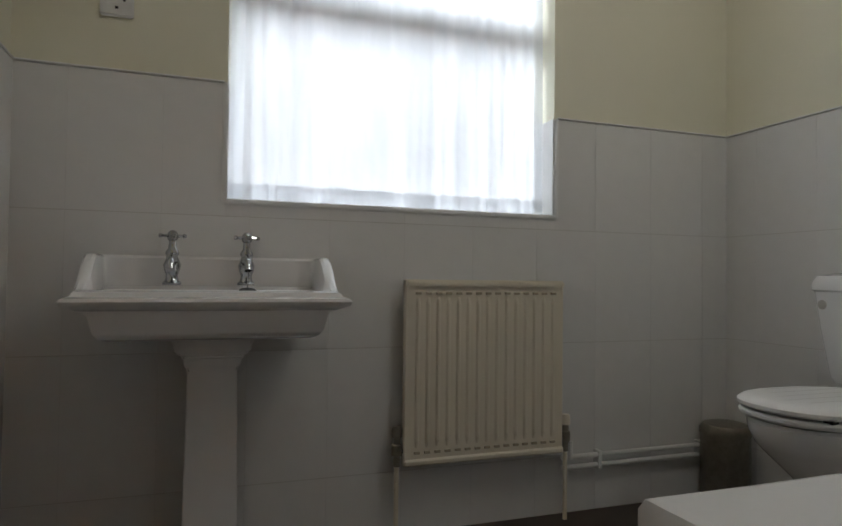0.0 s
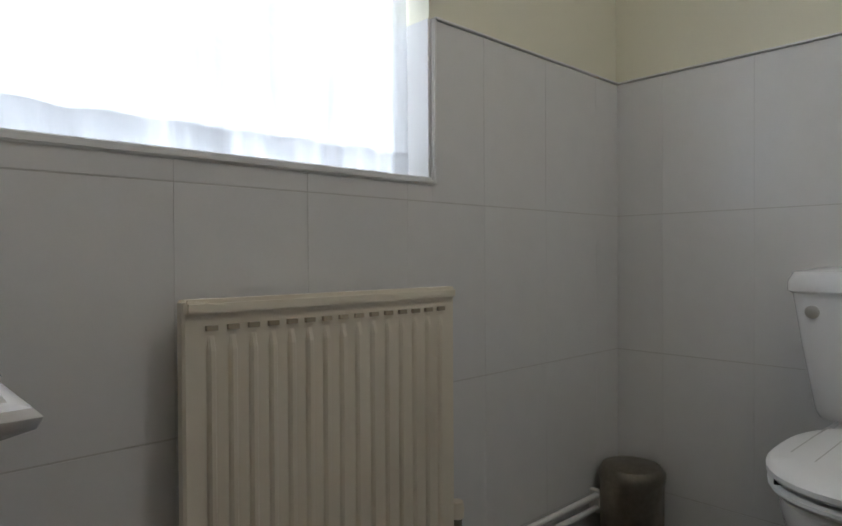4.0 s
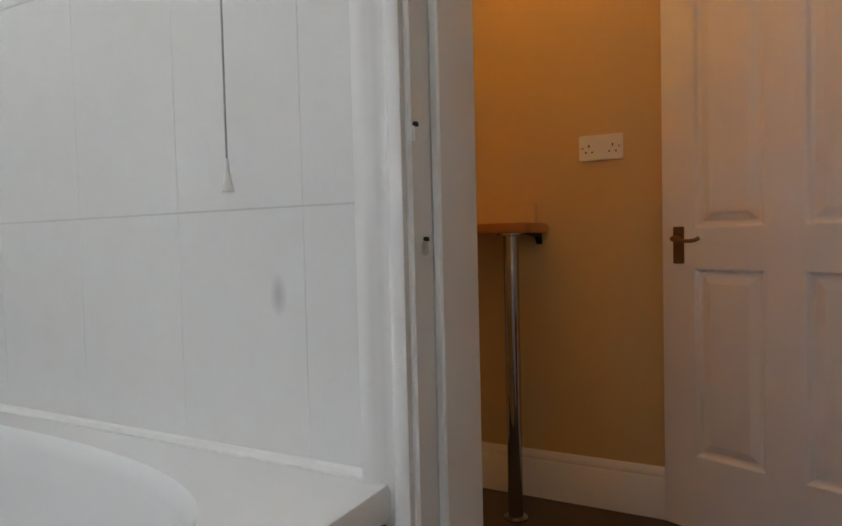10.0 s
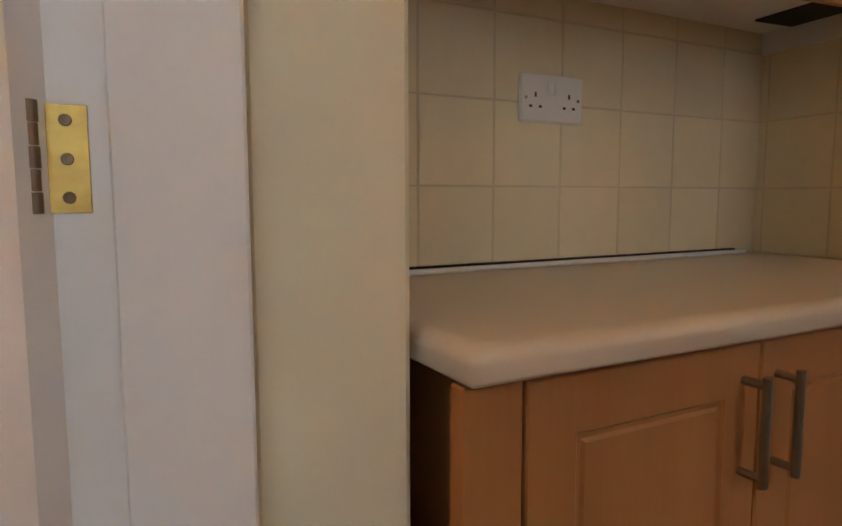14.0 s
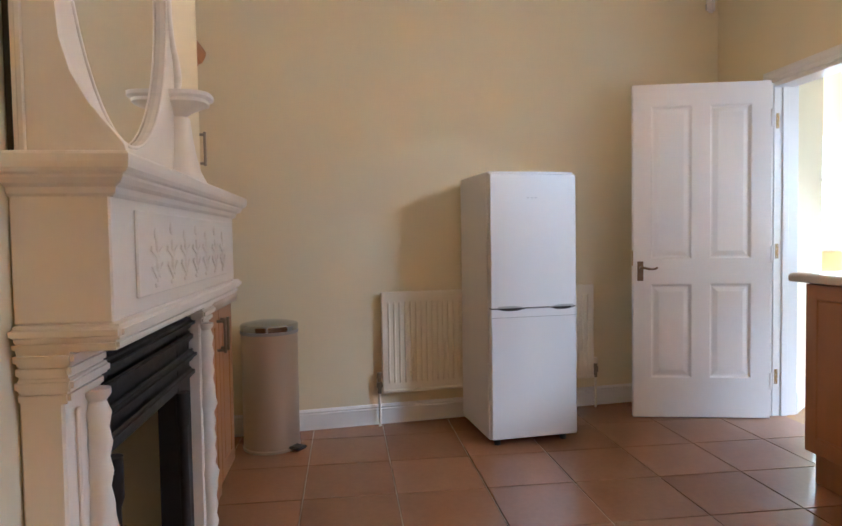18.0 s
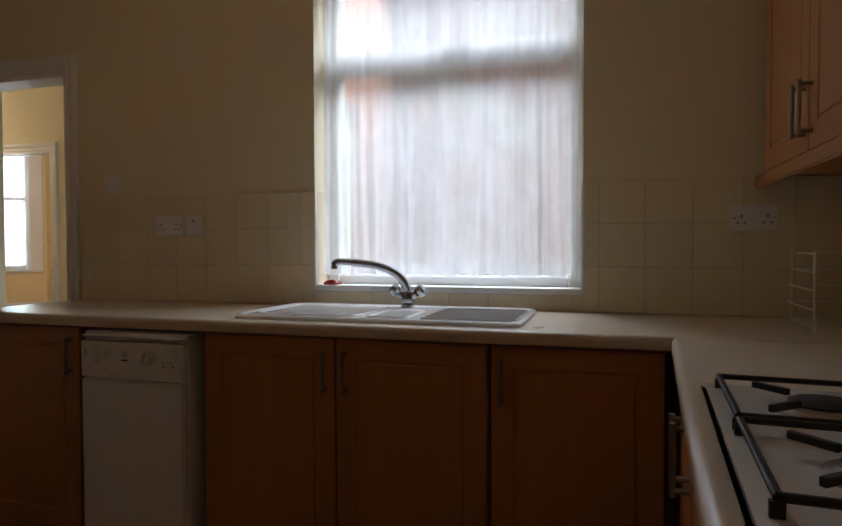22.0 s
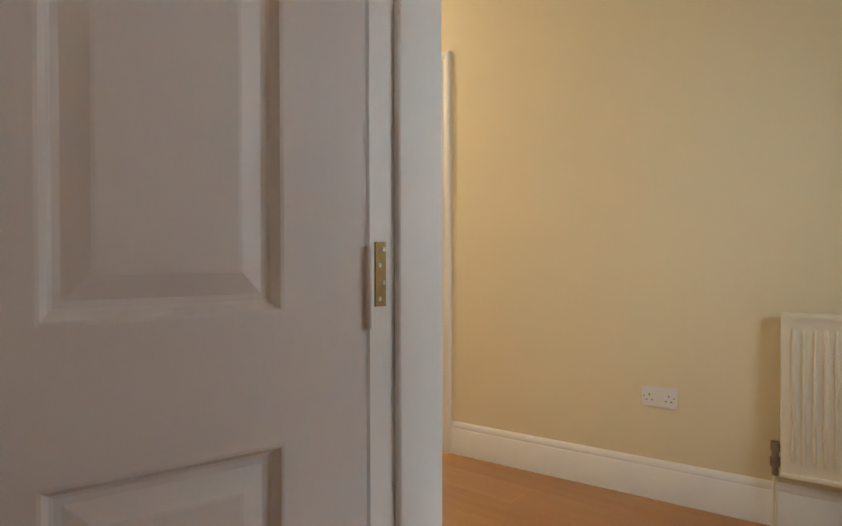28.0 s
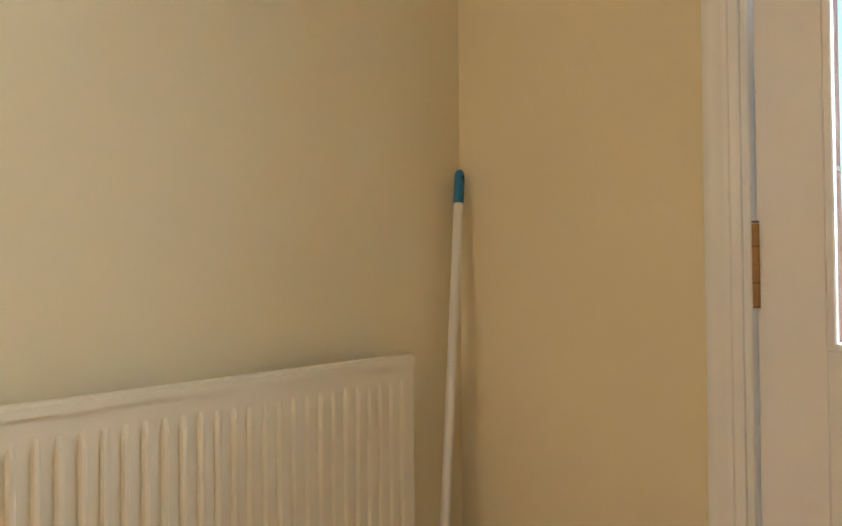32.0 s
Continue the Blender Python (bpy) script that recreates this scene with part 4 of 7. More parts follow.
part("chain", tube(curve_points([(0, 0.012, 0.016), (0.004, 0.04, 0.05), (0.0, 0.062, 0.11), (0.004, 0.07, 0.135)], 5), 0.0016, 6), CHROME, plug, "", True)

radiator("radiator", "cream panel radiator on the tiled wall under the window", 0.565, 0.578, pose(5.71, 0.262, 0.233), RADIATOR)
shaver = thing("shaver_socket", "white shaver socket with a dark label panel on the cream wall", "socket", pose(4.832, 0.27, 1.535), "wall plates")
part("plate", box(0, 0.086, -0.014, 0, 0, 0.146, 0.004, 2), PLASTIC, shaver)
part("label_panel", box(0.010, 0.076, -0.0148, -0.012, 0.083, 0.116, 0.001), DARK, shaver, "black label panel")
for x in (0.024, 0.062):
    for z in (0.046, 0.066):
        part("pin_hole", lathe([(0, 0), (0.004, 0), (0.004, 0.0006), (0, 0.0008)], 10, pose(x, -0.014, z, 90)), DARK, shaver)
part("marker", box(0.039, 0.047, -0.0146, -0.012, 0.02, 0.027), DARK, shaver)
part("print_bar", box(0.018, 0.068, -0.0152, -0.0145, 0.096, 0.099), PLASTIC, shaver)
pip = thing("heating_pipes", "white painted heating pipes along the foot of the tiled wall", "pipe")
for z in (0.165, 0.20):
    part("pipe", tube([(6.30, 0.238, z), (7.04, 0.238, z)], 0.0085, 10), GLOSS, pip, "", True)
for x in (6.45, 6.9):
    part("pipe_clip", box(x - 0.008, x + 0.008, 0.228, 0.262, 0.15, 0.215, 0.003), PLASTIC, pip)
part("riser_pipe", tube([(6.32, 0.215, 0.20), (6.32, 0.215, 0.26)], 0.0075, 8), GLOSS, pip, "", True)

# toilet, back against the east wall, facing west
toilet = thing("toilet", "white close-coupled toilet with its lid closed", "toilet", pose(7.05, -0.476, 0, 0, 0, 90))
bm = bmesh.new()
cis = lambda w, d0, d1, z, p=6: super_ring(0, (d0 + d1) / 2, z, w, (d1 - d0) / 2, p, 40)
add_loft(bm, [cis(0.172, 0.02, 0.195, 0.526), cis(0.178, 0.012, 0.205, 0.542), cis(0.202, 0.008, 0.215, 0.68), cis(0.219, 0.006, 0.218, 0.79)])
bmesh.ops.recalc_face_normals(bm, faces=bm.faces)
part("cistern", bm, CERAMIC, toilet, "", True)
part("cistern_lid", loft([cis(0.224, 0.002, 0.222, 0.79, 5), cis(0.230, 0.0, 0.228, 0.795, 5), cis(0.230, 0.0, 0.228, 0.815, 5), cis(0.220, 0.008, 0.218, 0.836, 5), cis(0.175, 0.03, 0.18, 0.846, 4), cis(0.05, 0.08, 0.12, 0.849, 3)]), CERAMIC, toilet, "", True)
lev = part("flush_lever", lathe([(0, 0), (0.017, 0), (0.017, 0.006), (0.011, 0.012), (0.010, 0.028), (0, 0.03)], 18, pose(-0.165, 0.214, 0.757, -90)), BRONZE_GREY, toilet, "tarnished chrome flush lever", True)
part("lever_arm", tube([(-0.165, 0.242, 0.757), (-0.19, 0.244, 0.755), (-0.235, 0.244, 0.754)], [0.007, 0.006, 0.0045], 10), STEEL, lev, "", True)
part("cistern_plug", lathe([(0, 0), (0.014, 0), (0.014, 0.003), (0, 0.005)], 18, pose(0.17, 0.212, 0.752, -90)), STEEL, toilet, "round metal blanking cap", True)
bm = bmesh.new()
pan = lambda w, d0, d1, z, p=2.4: super_ring(0, (d0 + d1) / 2, z * 1.165 if z < 0.405 else z + 0.067, w, (d1 - d0) / 2, p, 44)
add_loft(bm, [pan(0.11, 0.10, 0.40, 0.0, 3.5), pan(0.105, 0.11, 0.395, 0.06, 3), pan(0.095, 0.12, 0.40, 0.16, 2.6), pan(0.12, 0.10, 0.48, 0.26), pan(0.165, 0.07, 0.585, 0.34), pan(0.168, 0.05, 0.612, 0.375), pan(0.170, 0.048, 0.615, 0.395), pan(0.165, 0.052, 0.608, 0.402)])
bmesh.ops.recalc_face_normals(bm, faces=bm.faces)
part("pan", bm, CERAMIC, toilet, "", True)
part("pan_shelf", box(-0.155, 0.155, 0.01, 0.18, 0.42, 0.522, 0.02, 3), CERAMIC, toilet, "", True)
part("seat", loft([pan(0.170, 0.175, 0.625, 0.408), pan(0.174, 0.172, 0.63, 0.414), pan(0.174, 0.172, 0.63, 0.420), pan(0.168, 0.178, 0.624, 0.425)]), GLOSS, toilet, "white painted wooden seat", True)
lid = part("seat_lid", loft([pan(0.172, 0.172, 0.63, 0.432), pan(0.176, 0.168, 0.634, 0.437), pan(0.176, 0.168, 0.634, 0.445), pan(0.169, 0.176, 0.626, 0.452), pan(0.137, 0.2, 0.58, 0.4555)]), GLOSS, toilet, "white tongue-and-groove style lid", True)
for k in range(-3, 4):
    part("lid_groove", box(k * 0.045 - 0.0012, k * 0.045 + 0.0012, 0.24, 0.56 - abs(k) * 0.03, 0.5205, 0.5226), GROUT, lid)
part("lid_hinge_block", box(-0.085, 0.085, 0.15, 0.195, 0.472, 0.515, 0.006, 2), GLOSS, toilet)
for s in (-1, 1):
    part("seat_buffer", box(s * 0.12 - 0.012, s * 0.12 + 0.012, 0.55, 0.57, 0.491, 0.501), RUBBER, toilet)
part("supply_pipe", tube(curve_points([(-0.150, 0.09, 0.53), (-0.16, 0.075, 0.40), (-0.19, 0.06, 0.30), (-0.235, 0.07, 0.29), (-0.25, 0.07, 0.22), (-0.25, 0.05, 0.05)], 6), 0.013, 10), BLACK_IRON, toilet, "dark flexible supply pipe", True)
tissue = thing("folded_tissue", "folded white tissue resting on the cistern lid", "tissue", pose(6.955, -0.452, 0.8485))
part("tissue_fold", loft([[(-0.035, -0.058, 0), (0.035, -0.058, 0), (0.035, 0.058, 0), (-0.035, 0.058, 0)], [(-0.028, -0.05, 0.012), (0.03, -0.056, 0.022), (0.03, 0.03, 0.018), (-0.03, 0.05, 0.008)], [(-0.02, -0.045, 0.02), (0.022, -0.054, 0.044), (0.024, 0.0, 0.03), (-0.02, 0.03, 0.012)]]), PLASTIC, tissue)

pbin = thing("pedal_bin", "small steel pedal bin in the bathroom corner", "bin", pose(6.945, 0.16, 0))
part("bin_body", lathe([(0, 0.0), (0.083, 0.0), (0.085, 0.012), (0.085, 0.255), (0, 0.255)], 32), BRONZE_GREY, pbin, "", True)
part("bin_lid", lathe([(0.088, 0.255), (0.089, 0.275), (0.078, 0.292), (0.045, 0.30), (0, 0.302)], 32), BRONZE_GREY, pbin, "dark domed lid", True)
part("pedal", box(-0.02, 0.02, -0.135, -0.09, 0.008, 0.018, 0.003), RUBBER, pbin)
brush = thing("toilet_brush", "white plastic toilet brush in its holder", "brush", pose(6.78, -0.93, 0))
part("holder", lathe([(0, 0), (0.055, 0), (0.05, 0.10), (0.035, 0.13), (0.03, 0.14), (0, 0.14)], 24), PLASTIC, brush, "", True)
part("brush_handle", lathe([(0.009, 0.13), (0.009, 0.40), (0.0075, 0.43), (0, 0.432)], 14), PLASTIC, brush, "", True)

# bath: P-shaped, wide end by the shower
bath = thing("bathtub", "white P-shaped acrylic bath with moulded front panel", "bath")
RIM = 0.632


def bath_edge(off):
    """The bath's outline seen from above, pushed in by off, from the foot end round to the tap end."""
    front = curve_points([(5.60, -1.195, 0), (5.94, -1.188, 0), (6.22, -1.172, 0), (6.32, -1.148, 0), (6.42, -1.10, 0), (6.58, -1.035, 0), (6.78, -1.01, 0), (6.95, -1.03, 0), (7.052, -1.075, 0)], 4)
    pts = [(5.475 + off, -1.785 + off), (5.475 + off, -1.195 - off)]
    pts += [(min(p.x, 7.052 - off), p.y - off) for p in front]
    return pts + [(7.052 - off, -1.785 + off)]


def from_middle(ring, angle, mx=6.27, my=-1.475):
    """Where a ray from the middle of the bath meets an outline."""
    dx, dy = math.cos(angle), math.sin(angle)
    best = None
    for (ax, ay), (bx, by) in zip(ring, ring[1:] + ring[:1]):
        ex, ey = bx - ax, by - ay
        det = ex * dy - ey * dx
        if abs(det) < 1e-9:
            continue
        far = (ex * (ay - my) - ey * (ax - mx)) / det
        along = (dx * (ay - my) - dy * (ax - mx)) / det
        if far > 0 and -1e-6 <= along <= 1 + 1e-6 and (best is None or far > best):
            best = far
    return (mx + dx * best, my + dy * best)


def inner_ring(off, z, a):
    """The well's outline: egg shaped, wider by the taps."""
    out = []
    for k in range(64):
        t = 2 * math.pi * k / 64
        c, s = math.cos(t), math.sin(t)
        x = 6.27 + (0.69 - off) * math.copysign(abs(c) ** 0.72, c)
        wide = 0.245 + (0.095 * max(0.0, min(1.0, (x - 6.15) / 0.45)) if s > 0 else 0.0)
        y = -1.475 + (wide - off) * math.copysign(abs(s) ** 0.72, s)
        out.append((x, y, z))
    return out


bm = bmesh.new()
walls = [[(x, y, z) for x, y in bath_edge(o)] for o, z in ((0.012, RIM - 0.05), (0.0, RIM - 0.045), (0.0, RIM - 0.012), (0.004, RIM - 0.003), (0.014, RIM))]
add_loft(bm, walls, cap=False)
edge_in = bath_edge(0.014)
well_edge = [(x, y) for x, y, z in inner_ring(0.0, RIM, 0)]
turns = sorted({round(math.atan2(y + 1.475, x - 6.27), 4) for x, y in edge_in + well_edge})
add_loft(bm, [[(*from_middle(edge_in, a), RIM) for a in turns], [(*from_middle(well_edge, a), RIM) for a in turns]], cap=False)
bmesh.ops.remove_doubles(bm, verts=bm.verts, dist=1e-4)
bmesh.ops.recalc_face_normals(bm, faces=bm.faces)
part("rim", bm, ACRYLIC, bath, "", True)
bm = bmesh.new()
add_loft(bm, [inner_ring(0.0, RIM, 0), inner_ring(0.006, RIM - 0.006, 0), inner_ring(0.014, RIM - 0.025, 0), inner_ring(0.04, RIM - 0.16, 0), inner_ring(0.07, RIM - 0.32, 0), inner_ring(0.10, RIM - 0.385, 0), inner_ring(0.14, RIM - 0.40, 0)], cap=False)
bm.faces.new([bm.verts.new(p) for p in inner_ring(0.14, RIM - 0.40, 0)])
bmesh.ops.remove_doubles(bm, verts=bm.verts, dist=1e-4)
bmesh.ops.recalc_face_normals(bm, faces=bm.faces)
bmesh.ops.reverse_faces(bm, faces=bm.faces)
part("well", bm, ACRYLIC, bath, "", True)


def panel_strip(o0, o1, z0, z1, thick=0.006):
    """A curved strip of front panel between two heights, set in from the rim."""
    a = [(x, y, z0) for x, y in bath_edge(o0)[1:-1]]
    b = [(x, y, z1) for x, y in bath_edge(o1)[1:-1]]
    bm2 = bmesh.new()
    va, vb = [bm2.verts.new(p) for p in a], [bm2.verts.new(p) for p in b]
    for i in range(len(va) - 1):
        bm2.faces.new((va[i], va[i + 1], vb[i + 1], vb[i]))
    return bm2


part("front_panel", panel_strip(0.024, 0.024, 0.0, RIM - 0.140), ACRYLIC, bath, "white moulded bath panel", True)
part("panel_bead", panel_strip(0.024, 0.010, RIM - 0.140, RIM - 0.130), ACRYLIC, bath, "", True)
part("panel_lower_band", panel_strip(0.010, 0.012, RIM - 0.130, RIM - 0.098), ACRYLIC, bath, "", True)
part("panel_groove", panel_strip(0.012, 0.026, RIM - 0.098, RIM - 0.092), ACRYLIC, bath, "", True)
part("panel_bead", panel_strip(0.026, 0.006, RIM - 0.092, RIM - 0.084), ACRYLIC, bath, "", True)
part("panel_top_band", panel_strip(0.006, 0.014, RIM - 0.084, RIM - 0.05), ACRYLIC, bath, "", True)
part("end_panel", box(5.484, 5.492, -1.784, -1.21, 0.0, RIM - 0.075, 0.002), ACRYLIC, bath, "white end panel")
part("end_panel_joint", box(5.482, 5.49, -1.782, -1.21, RIM - 0.062, RIM - 0.055), DARK, bath, "dark gap under the rim")
of = part("overflow", lathe([(0.035, 0), (0.035, 0.006), (0.028, 0.010), (0.012, 0.010), (0, 0.008)], 24, pose(6.934, -1.445, RIM - 0.07, 0, -82, 0)), CHROME, bath, "chrome overflow rose", True)
for k in range(6):
    part("overflow_hole", lathe([(0, 0), (0.006, 0), (0.006, 0.001), (0, 0.0012)], 10, pose(6.934, -1.445, RIM - 0.07, 0, -82, 0) @ pose(0.016 * math.cos(k * 1.047), 0.016 * math.sin(k * 1.047), 0.0098)), DARK, of)
part("drain", lathe([(0, 0), (0.034, 0), (0.034, 0.003), (0, 0.005)], 20, pose(6.74, -1.46, RIM - 0.40)), CHROME, bath, "", True)
bplug = thing("bath_plug", "chrome bath plug on a chain hanging over the overflow", "plug", pose(6.905, -1.445, RIM - 0.15))
part("plug_disc", lathe([(0, 0), (0.02, 0), (0.024, 0.006), (0.024, 0.012), (0, 0.016)], 18, pose(0, 0, 0, 0, -60)), CHROME, bplug, "", True)
for dy in (-0.012, 0.012):
    part("chain", tube([(0.005, dy * 0.4, 0.012), (0.052, dy, 0.21)], 0.0013, 6), CHROME, bplug, "", True)
seal = thing("bath_seal", "white sealant bead along the bath and tiles", "sealant")
part("seal_back", tube([(5.49, -1.779, RIM + 0.003), (7.045, -1.779, RIM + 0.003)], 0.009, 8), PLASTIC, seal, "", True)
part("seal_end", tube([(7.047, -1.779, RIM + 0.003), (7.047, -1.085, RIM + 0.003)], 0.008, 8), PLASTIC, seal, "", True)

mix = thing("bath_mixer_tap", "chrome twin-lever bath mixer tap on the bath rim", "tap", pose(6.985, -1.438, RIM))
for y in (-0.086, 0.086):
    t = part("tap_pillar", lathe([(0, 0), (0.024, 0), (0.024, 0.005), (0.0195, 0.008), (0.0195, 0.105), (0.021, 0.107), (0.021, 0.138), (0.018, 0.142), (0, 0.143)], 24, pose(0, y, 0)), CHROME, mix, "", True)
    part("tap_lever", tube([(-0.008, y, 0.128), (-0.045, y - 0.004, 0.131)], 0.0036, 8), CHROME, t, "", True)
part("bridge", tube([(0, -0.086, 0.078), (0, 0.086, 0.078)], 0.015, 16), CHROME, mix, "", True)
part("bath_spout", tube(curve_points([(0, 0, 0.08), (-0.05, 0, 0.086), (-0.10, 0, 0.08), (-0.125, 0, 0.062)], 6), [0.017] * 7 + [0.015] * 12, 14), CHROME, mix, "", True)

shower = thing("shower", "chrome bar shower with a flexible hose on the tiled wall", "shower", pose(7.05, -1.47, 0))
rail = part("riser_rail", tube([(-0.055, 0.0, 1.50), (-0.055, 0.0, 2.15)], 0.0115, 14), CHROME, shower, "", True)
for z in (1.515, 2.13):
    part("rail_end", tube([(0.0, 0, z), (-0.06, 0, z)], [0.022, 0.018], 16), CHROME, rail, "", True)
part("hose_bracket", tube([(-0.058, 0.02, 1.575), (-0.062, -0.05, 1.585)], [0.022, 0.017], 16), CHROME, shower, "", True)
vb = part("valve_body", tube([(-0.06, 0.075, 1.305), (-0.06, -0.075, 1.305)], 0.0235, 20), CHROME, shower, "", True)
for y in (-0.078, 0.078):
    part("wall_elbow", tube([(0.0, y, 1.305), (-0.058, y, 1.305)], [0.026, 0.02], 16), CHROME, vb, "", True)
dial = part("control_dial", lathe([(0, 0), (0.042, 0), (0.044, 0.01), (0.040, 0.035), (0.034, 0.042), (0, 0.043)], 28, pose(-0.068, -0.012, 1.312, 0, -90)), CHROME, shower, "round chrome control dial", True)
part("dial_ring", lathe([(0.030, 0.0425), (0.026, 0.045), (0.02, 0.0425)], 24, pose(-0.068, -0.012, 1.312, 0, -90)), CHROME, dial, "", True)
part("flow_knob", lathe([(0, 0), (0.024, 0), (0.026, 0.02), (0.02, 0.034), (0, 0.036)], 18, pose(-0.06, 0.10, 1.305, -90)), CHROME, shower, "", True)
part("outlet", tube([(-0.06, 0.02, 1.29), (-0.06, 0.02, 1.245)], 0.011, 12), CHROME, shower, "", True)
hose = curve_points([(-0.06, 0.02, 1.248), (-0.062, 0.012, 1.20), (-0.066, -0.03, 1.155), (-0.07, -0.10, 1.15), (-0.072, -0.155, 1.19), (-0.072, -0.165, 1.28), (-0.07, -0.13, 1.40), (-0.068, -0.075, 1.52), (-0.065, -0.04, 1.62), (-0.06, -0.03, 1.78), (-0.07, -0.03, 2.02)], 22)
part("hose", tube(hose, [0.0085 if k % 2 else 0.0070 for k in range(len(hose))], 10), CHROME, shower, "ribbed flexible chrome hose", True)
part("hand_shower", lathe([(0, 0), (0.045, 0), (0.048, 0.012), (0.02, 0.03), (0.012, 0.06), (0.012, 0.18), (0, 0.182)], 20, pose(-0.10, -0.03, 2.12, 0, 200)), CHROME, shower, "", True)

screen = thing("bath_screen", "curved clear glass bath screen with a towel rail", "screen")
arc = [(p.x, p.y) for p in curve_points([(6.393, -1.118, 0), (6.48, -1.082, 0), (6.60, -1.048, 0), (6.78, -1.024, 0), (6.93, -1.05, 0), (7.035, -1.125, 0)], 5)]
gb = bmesh.new()
lo = [gb.verts.new((x, y, RIM + 0.02)) for x, y in arc]
hi = [gb.verts.new((x, y, 2.02)) for x, y in arc]
for i in range(len(arc) - 1):
    gb.faces.new((lo[i], lo[i + 1], hi[i + 1], hi[i]))
part("glass_pane", gb, GREEN_GLASS, screen, "curved glass pane", True)
ax, ay = arc[-1]
part("glass_edge", box(arc[0][0] - 0.004, arc[0][0] + 0.001, arc[0][1] - 0.003, arc[0][1] + 0.003, RIM + 0.004, 2.02, 0.001), GREEN_EDGE, screen, "dark green glass edge")
part("wall_channel", box(7.028, 7.05, ay - 0.012, ay + 0.012, RIM + 0.004, 2.03, 0.003), STEEL, screen)
sb = bmesh.new()
lo = [[sb.verts.new((x + dx, y + dy, z)) for x, y in arc] for dx, dy, z in ((0, 0.012, RIM + 0.001), (0, 0.010, RIM + 0.015), (0, -0.006, RIM + 0.015), (0, -0.006, RIM + 0.001))]
for a, b in ((0, 1), (1, 2), (2, 3)):
    for i in range(len(arc) - 1):
        sb.faces.new((lo[a][i], lo[a][i + 1], lo[b][i + 1], lo[b][i]))
part("bottom_seal", sb, SILICONE, screen, "stained seal strip", True)
bar = part("towel_rail", tube(curve_points([(6.485, -1.005, 1.296), (6.53, -0.988, 1.292), (6.62, -0.968, 1.288), (6.72, -0.968, 1.284), (6.80, -0.982, 1.28), (6.835, -1.0, 1.276)], 6), [0.005] + [0.0095] * 29 + [0.008], 12), PLASTIC, screen, "pale curved towel rail", True)
for x, y, z in ((6.80, -1.032, 1.28), (6.52, -1.075, 1.292)):
    part("rail_boss", lathe([(0, 0), (0.014, 0), (0.014, 0.036), (0.010, 0.046), (0, 0.047)], 16, pose(x, y, z, -90)), CHROME, bar, "", True)
cord = thing("light_pull_cord", "white ceiling pull cord with a bell-shaped end", "cord")
part("cord", tube([(5.694, -1.735, BATH_H), (5.694, -1.735, 1.055)], 0.0014, 6), CORD, cord, "", True)
part("cord_bell", lathe([(0, 0.045), (0.0025, 0.045), (0.0035, 0.03), (0.0065, 0.010), (0.0085, 0), (0.0065, -0.001), (0, 0.003)], 16, pose(5.694, -1.735, 1.012)), PLASTIC, cord, "", True)
part("cord_switch", lathe([(0, 0), (0.035, 0), (0.04, 0.02), (0.04, 0.035), (0, 0.036)], 20, pose(5.694, -1.735, BATH_H - 0.036)), PLASTIC, cord, "", True)
strike = thing("door_strike_plate", "worn brass strike plates in the white bathroom door lining", "strike plate")
for z, c, y in ((1.073, PLASTIC, -1.800), (0.93, STEEL, -1.822)):
    p = part("keep", box(5.434, 5.4395, y, y + 0.011, z - 0.010, z + 0.009, 0.002, 2), c, strike)
    part("keep_hole", box(5.4325, 5.4385, y + 0.001, y + 0.008, z + 0.008, z + 0.014, 0.001), DARK, p)
mark = thing("tile_smudge", "faint grey smudge rubbed on the white wall tile", "smudge", pose(5.651, -1.7806, 0.868))
part("mark", box(-0.03, 0.03, 0.0, 0.0003, -0.06, 0.06), SMUDGE, mark)
lampb = thing("bathroom_ceiling_lamp", "round white opal ceiling lamp", "lamp", pose(6.15, -0.85, BATH_H))
part("lamp_base", lathe([(0, 0), (0.10, 0), (0.10, -0.025), (0.09, -0.03), (0, -0.03)], 28), PLASTIC, lampb, "", True)

# ---- hall ----
panel_door("door_hall", "white four-panel door standing open against the hall wall", pose(4.647, -2.95, 0.008, 0, 0, -23) @ pose(0, -0.038, 0), 0.725, 1.96, swing=1, hinges=(), lock_top=0.946, low_top=0.824, stile=0.102, hinge_stile=0.106, handle_z=0.896, inset=0.055)
hp = tagged(new("hinge_leaf_hall"), "worn brass hinge leaf on the white door lining", "hinge")
for z in (0.21, 1.04, 1.78):
    p = part("jamb_plate", box(4.607, 4.6365, -2.9855, -2.9825, z - 0.038, z + 0.038, 0.0005), BRASS, hp)
    for k in range(5):
        part("hinge_knuckle", tube([(4.641, -2.970, z - 0.038 + k * 0.0154), (4.641, -2.970, z - 0.0235 + k * 0.0154)], 0.0055 if k % 2 else 0.006, 10), BRONZE, p, "", True)
    for dz in (-0.027, 0, 0.027):
        part("screw", lathe([(0, 0), (0.0045, 0), (0.004, 0.0012), (0, 0.0006)], 10, pose(4.621, -2.9825, z + dz, -90)), BRONZE, p)
socket("double_socket", "white double socket on the warm cream hall wall", pose(5.584, -3.27, 1.195, 0, 0, 180), 2)
socket("fused_spur", "white fused spur plate on the hall wall above the shelf", pose(6.597, -3.27, 1.305, 0, 0, 180), 1, "spur")
shelf = thing("breakfast_shelf", "pale laminate wall shelf worktop with a steel leg", "shelf")
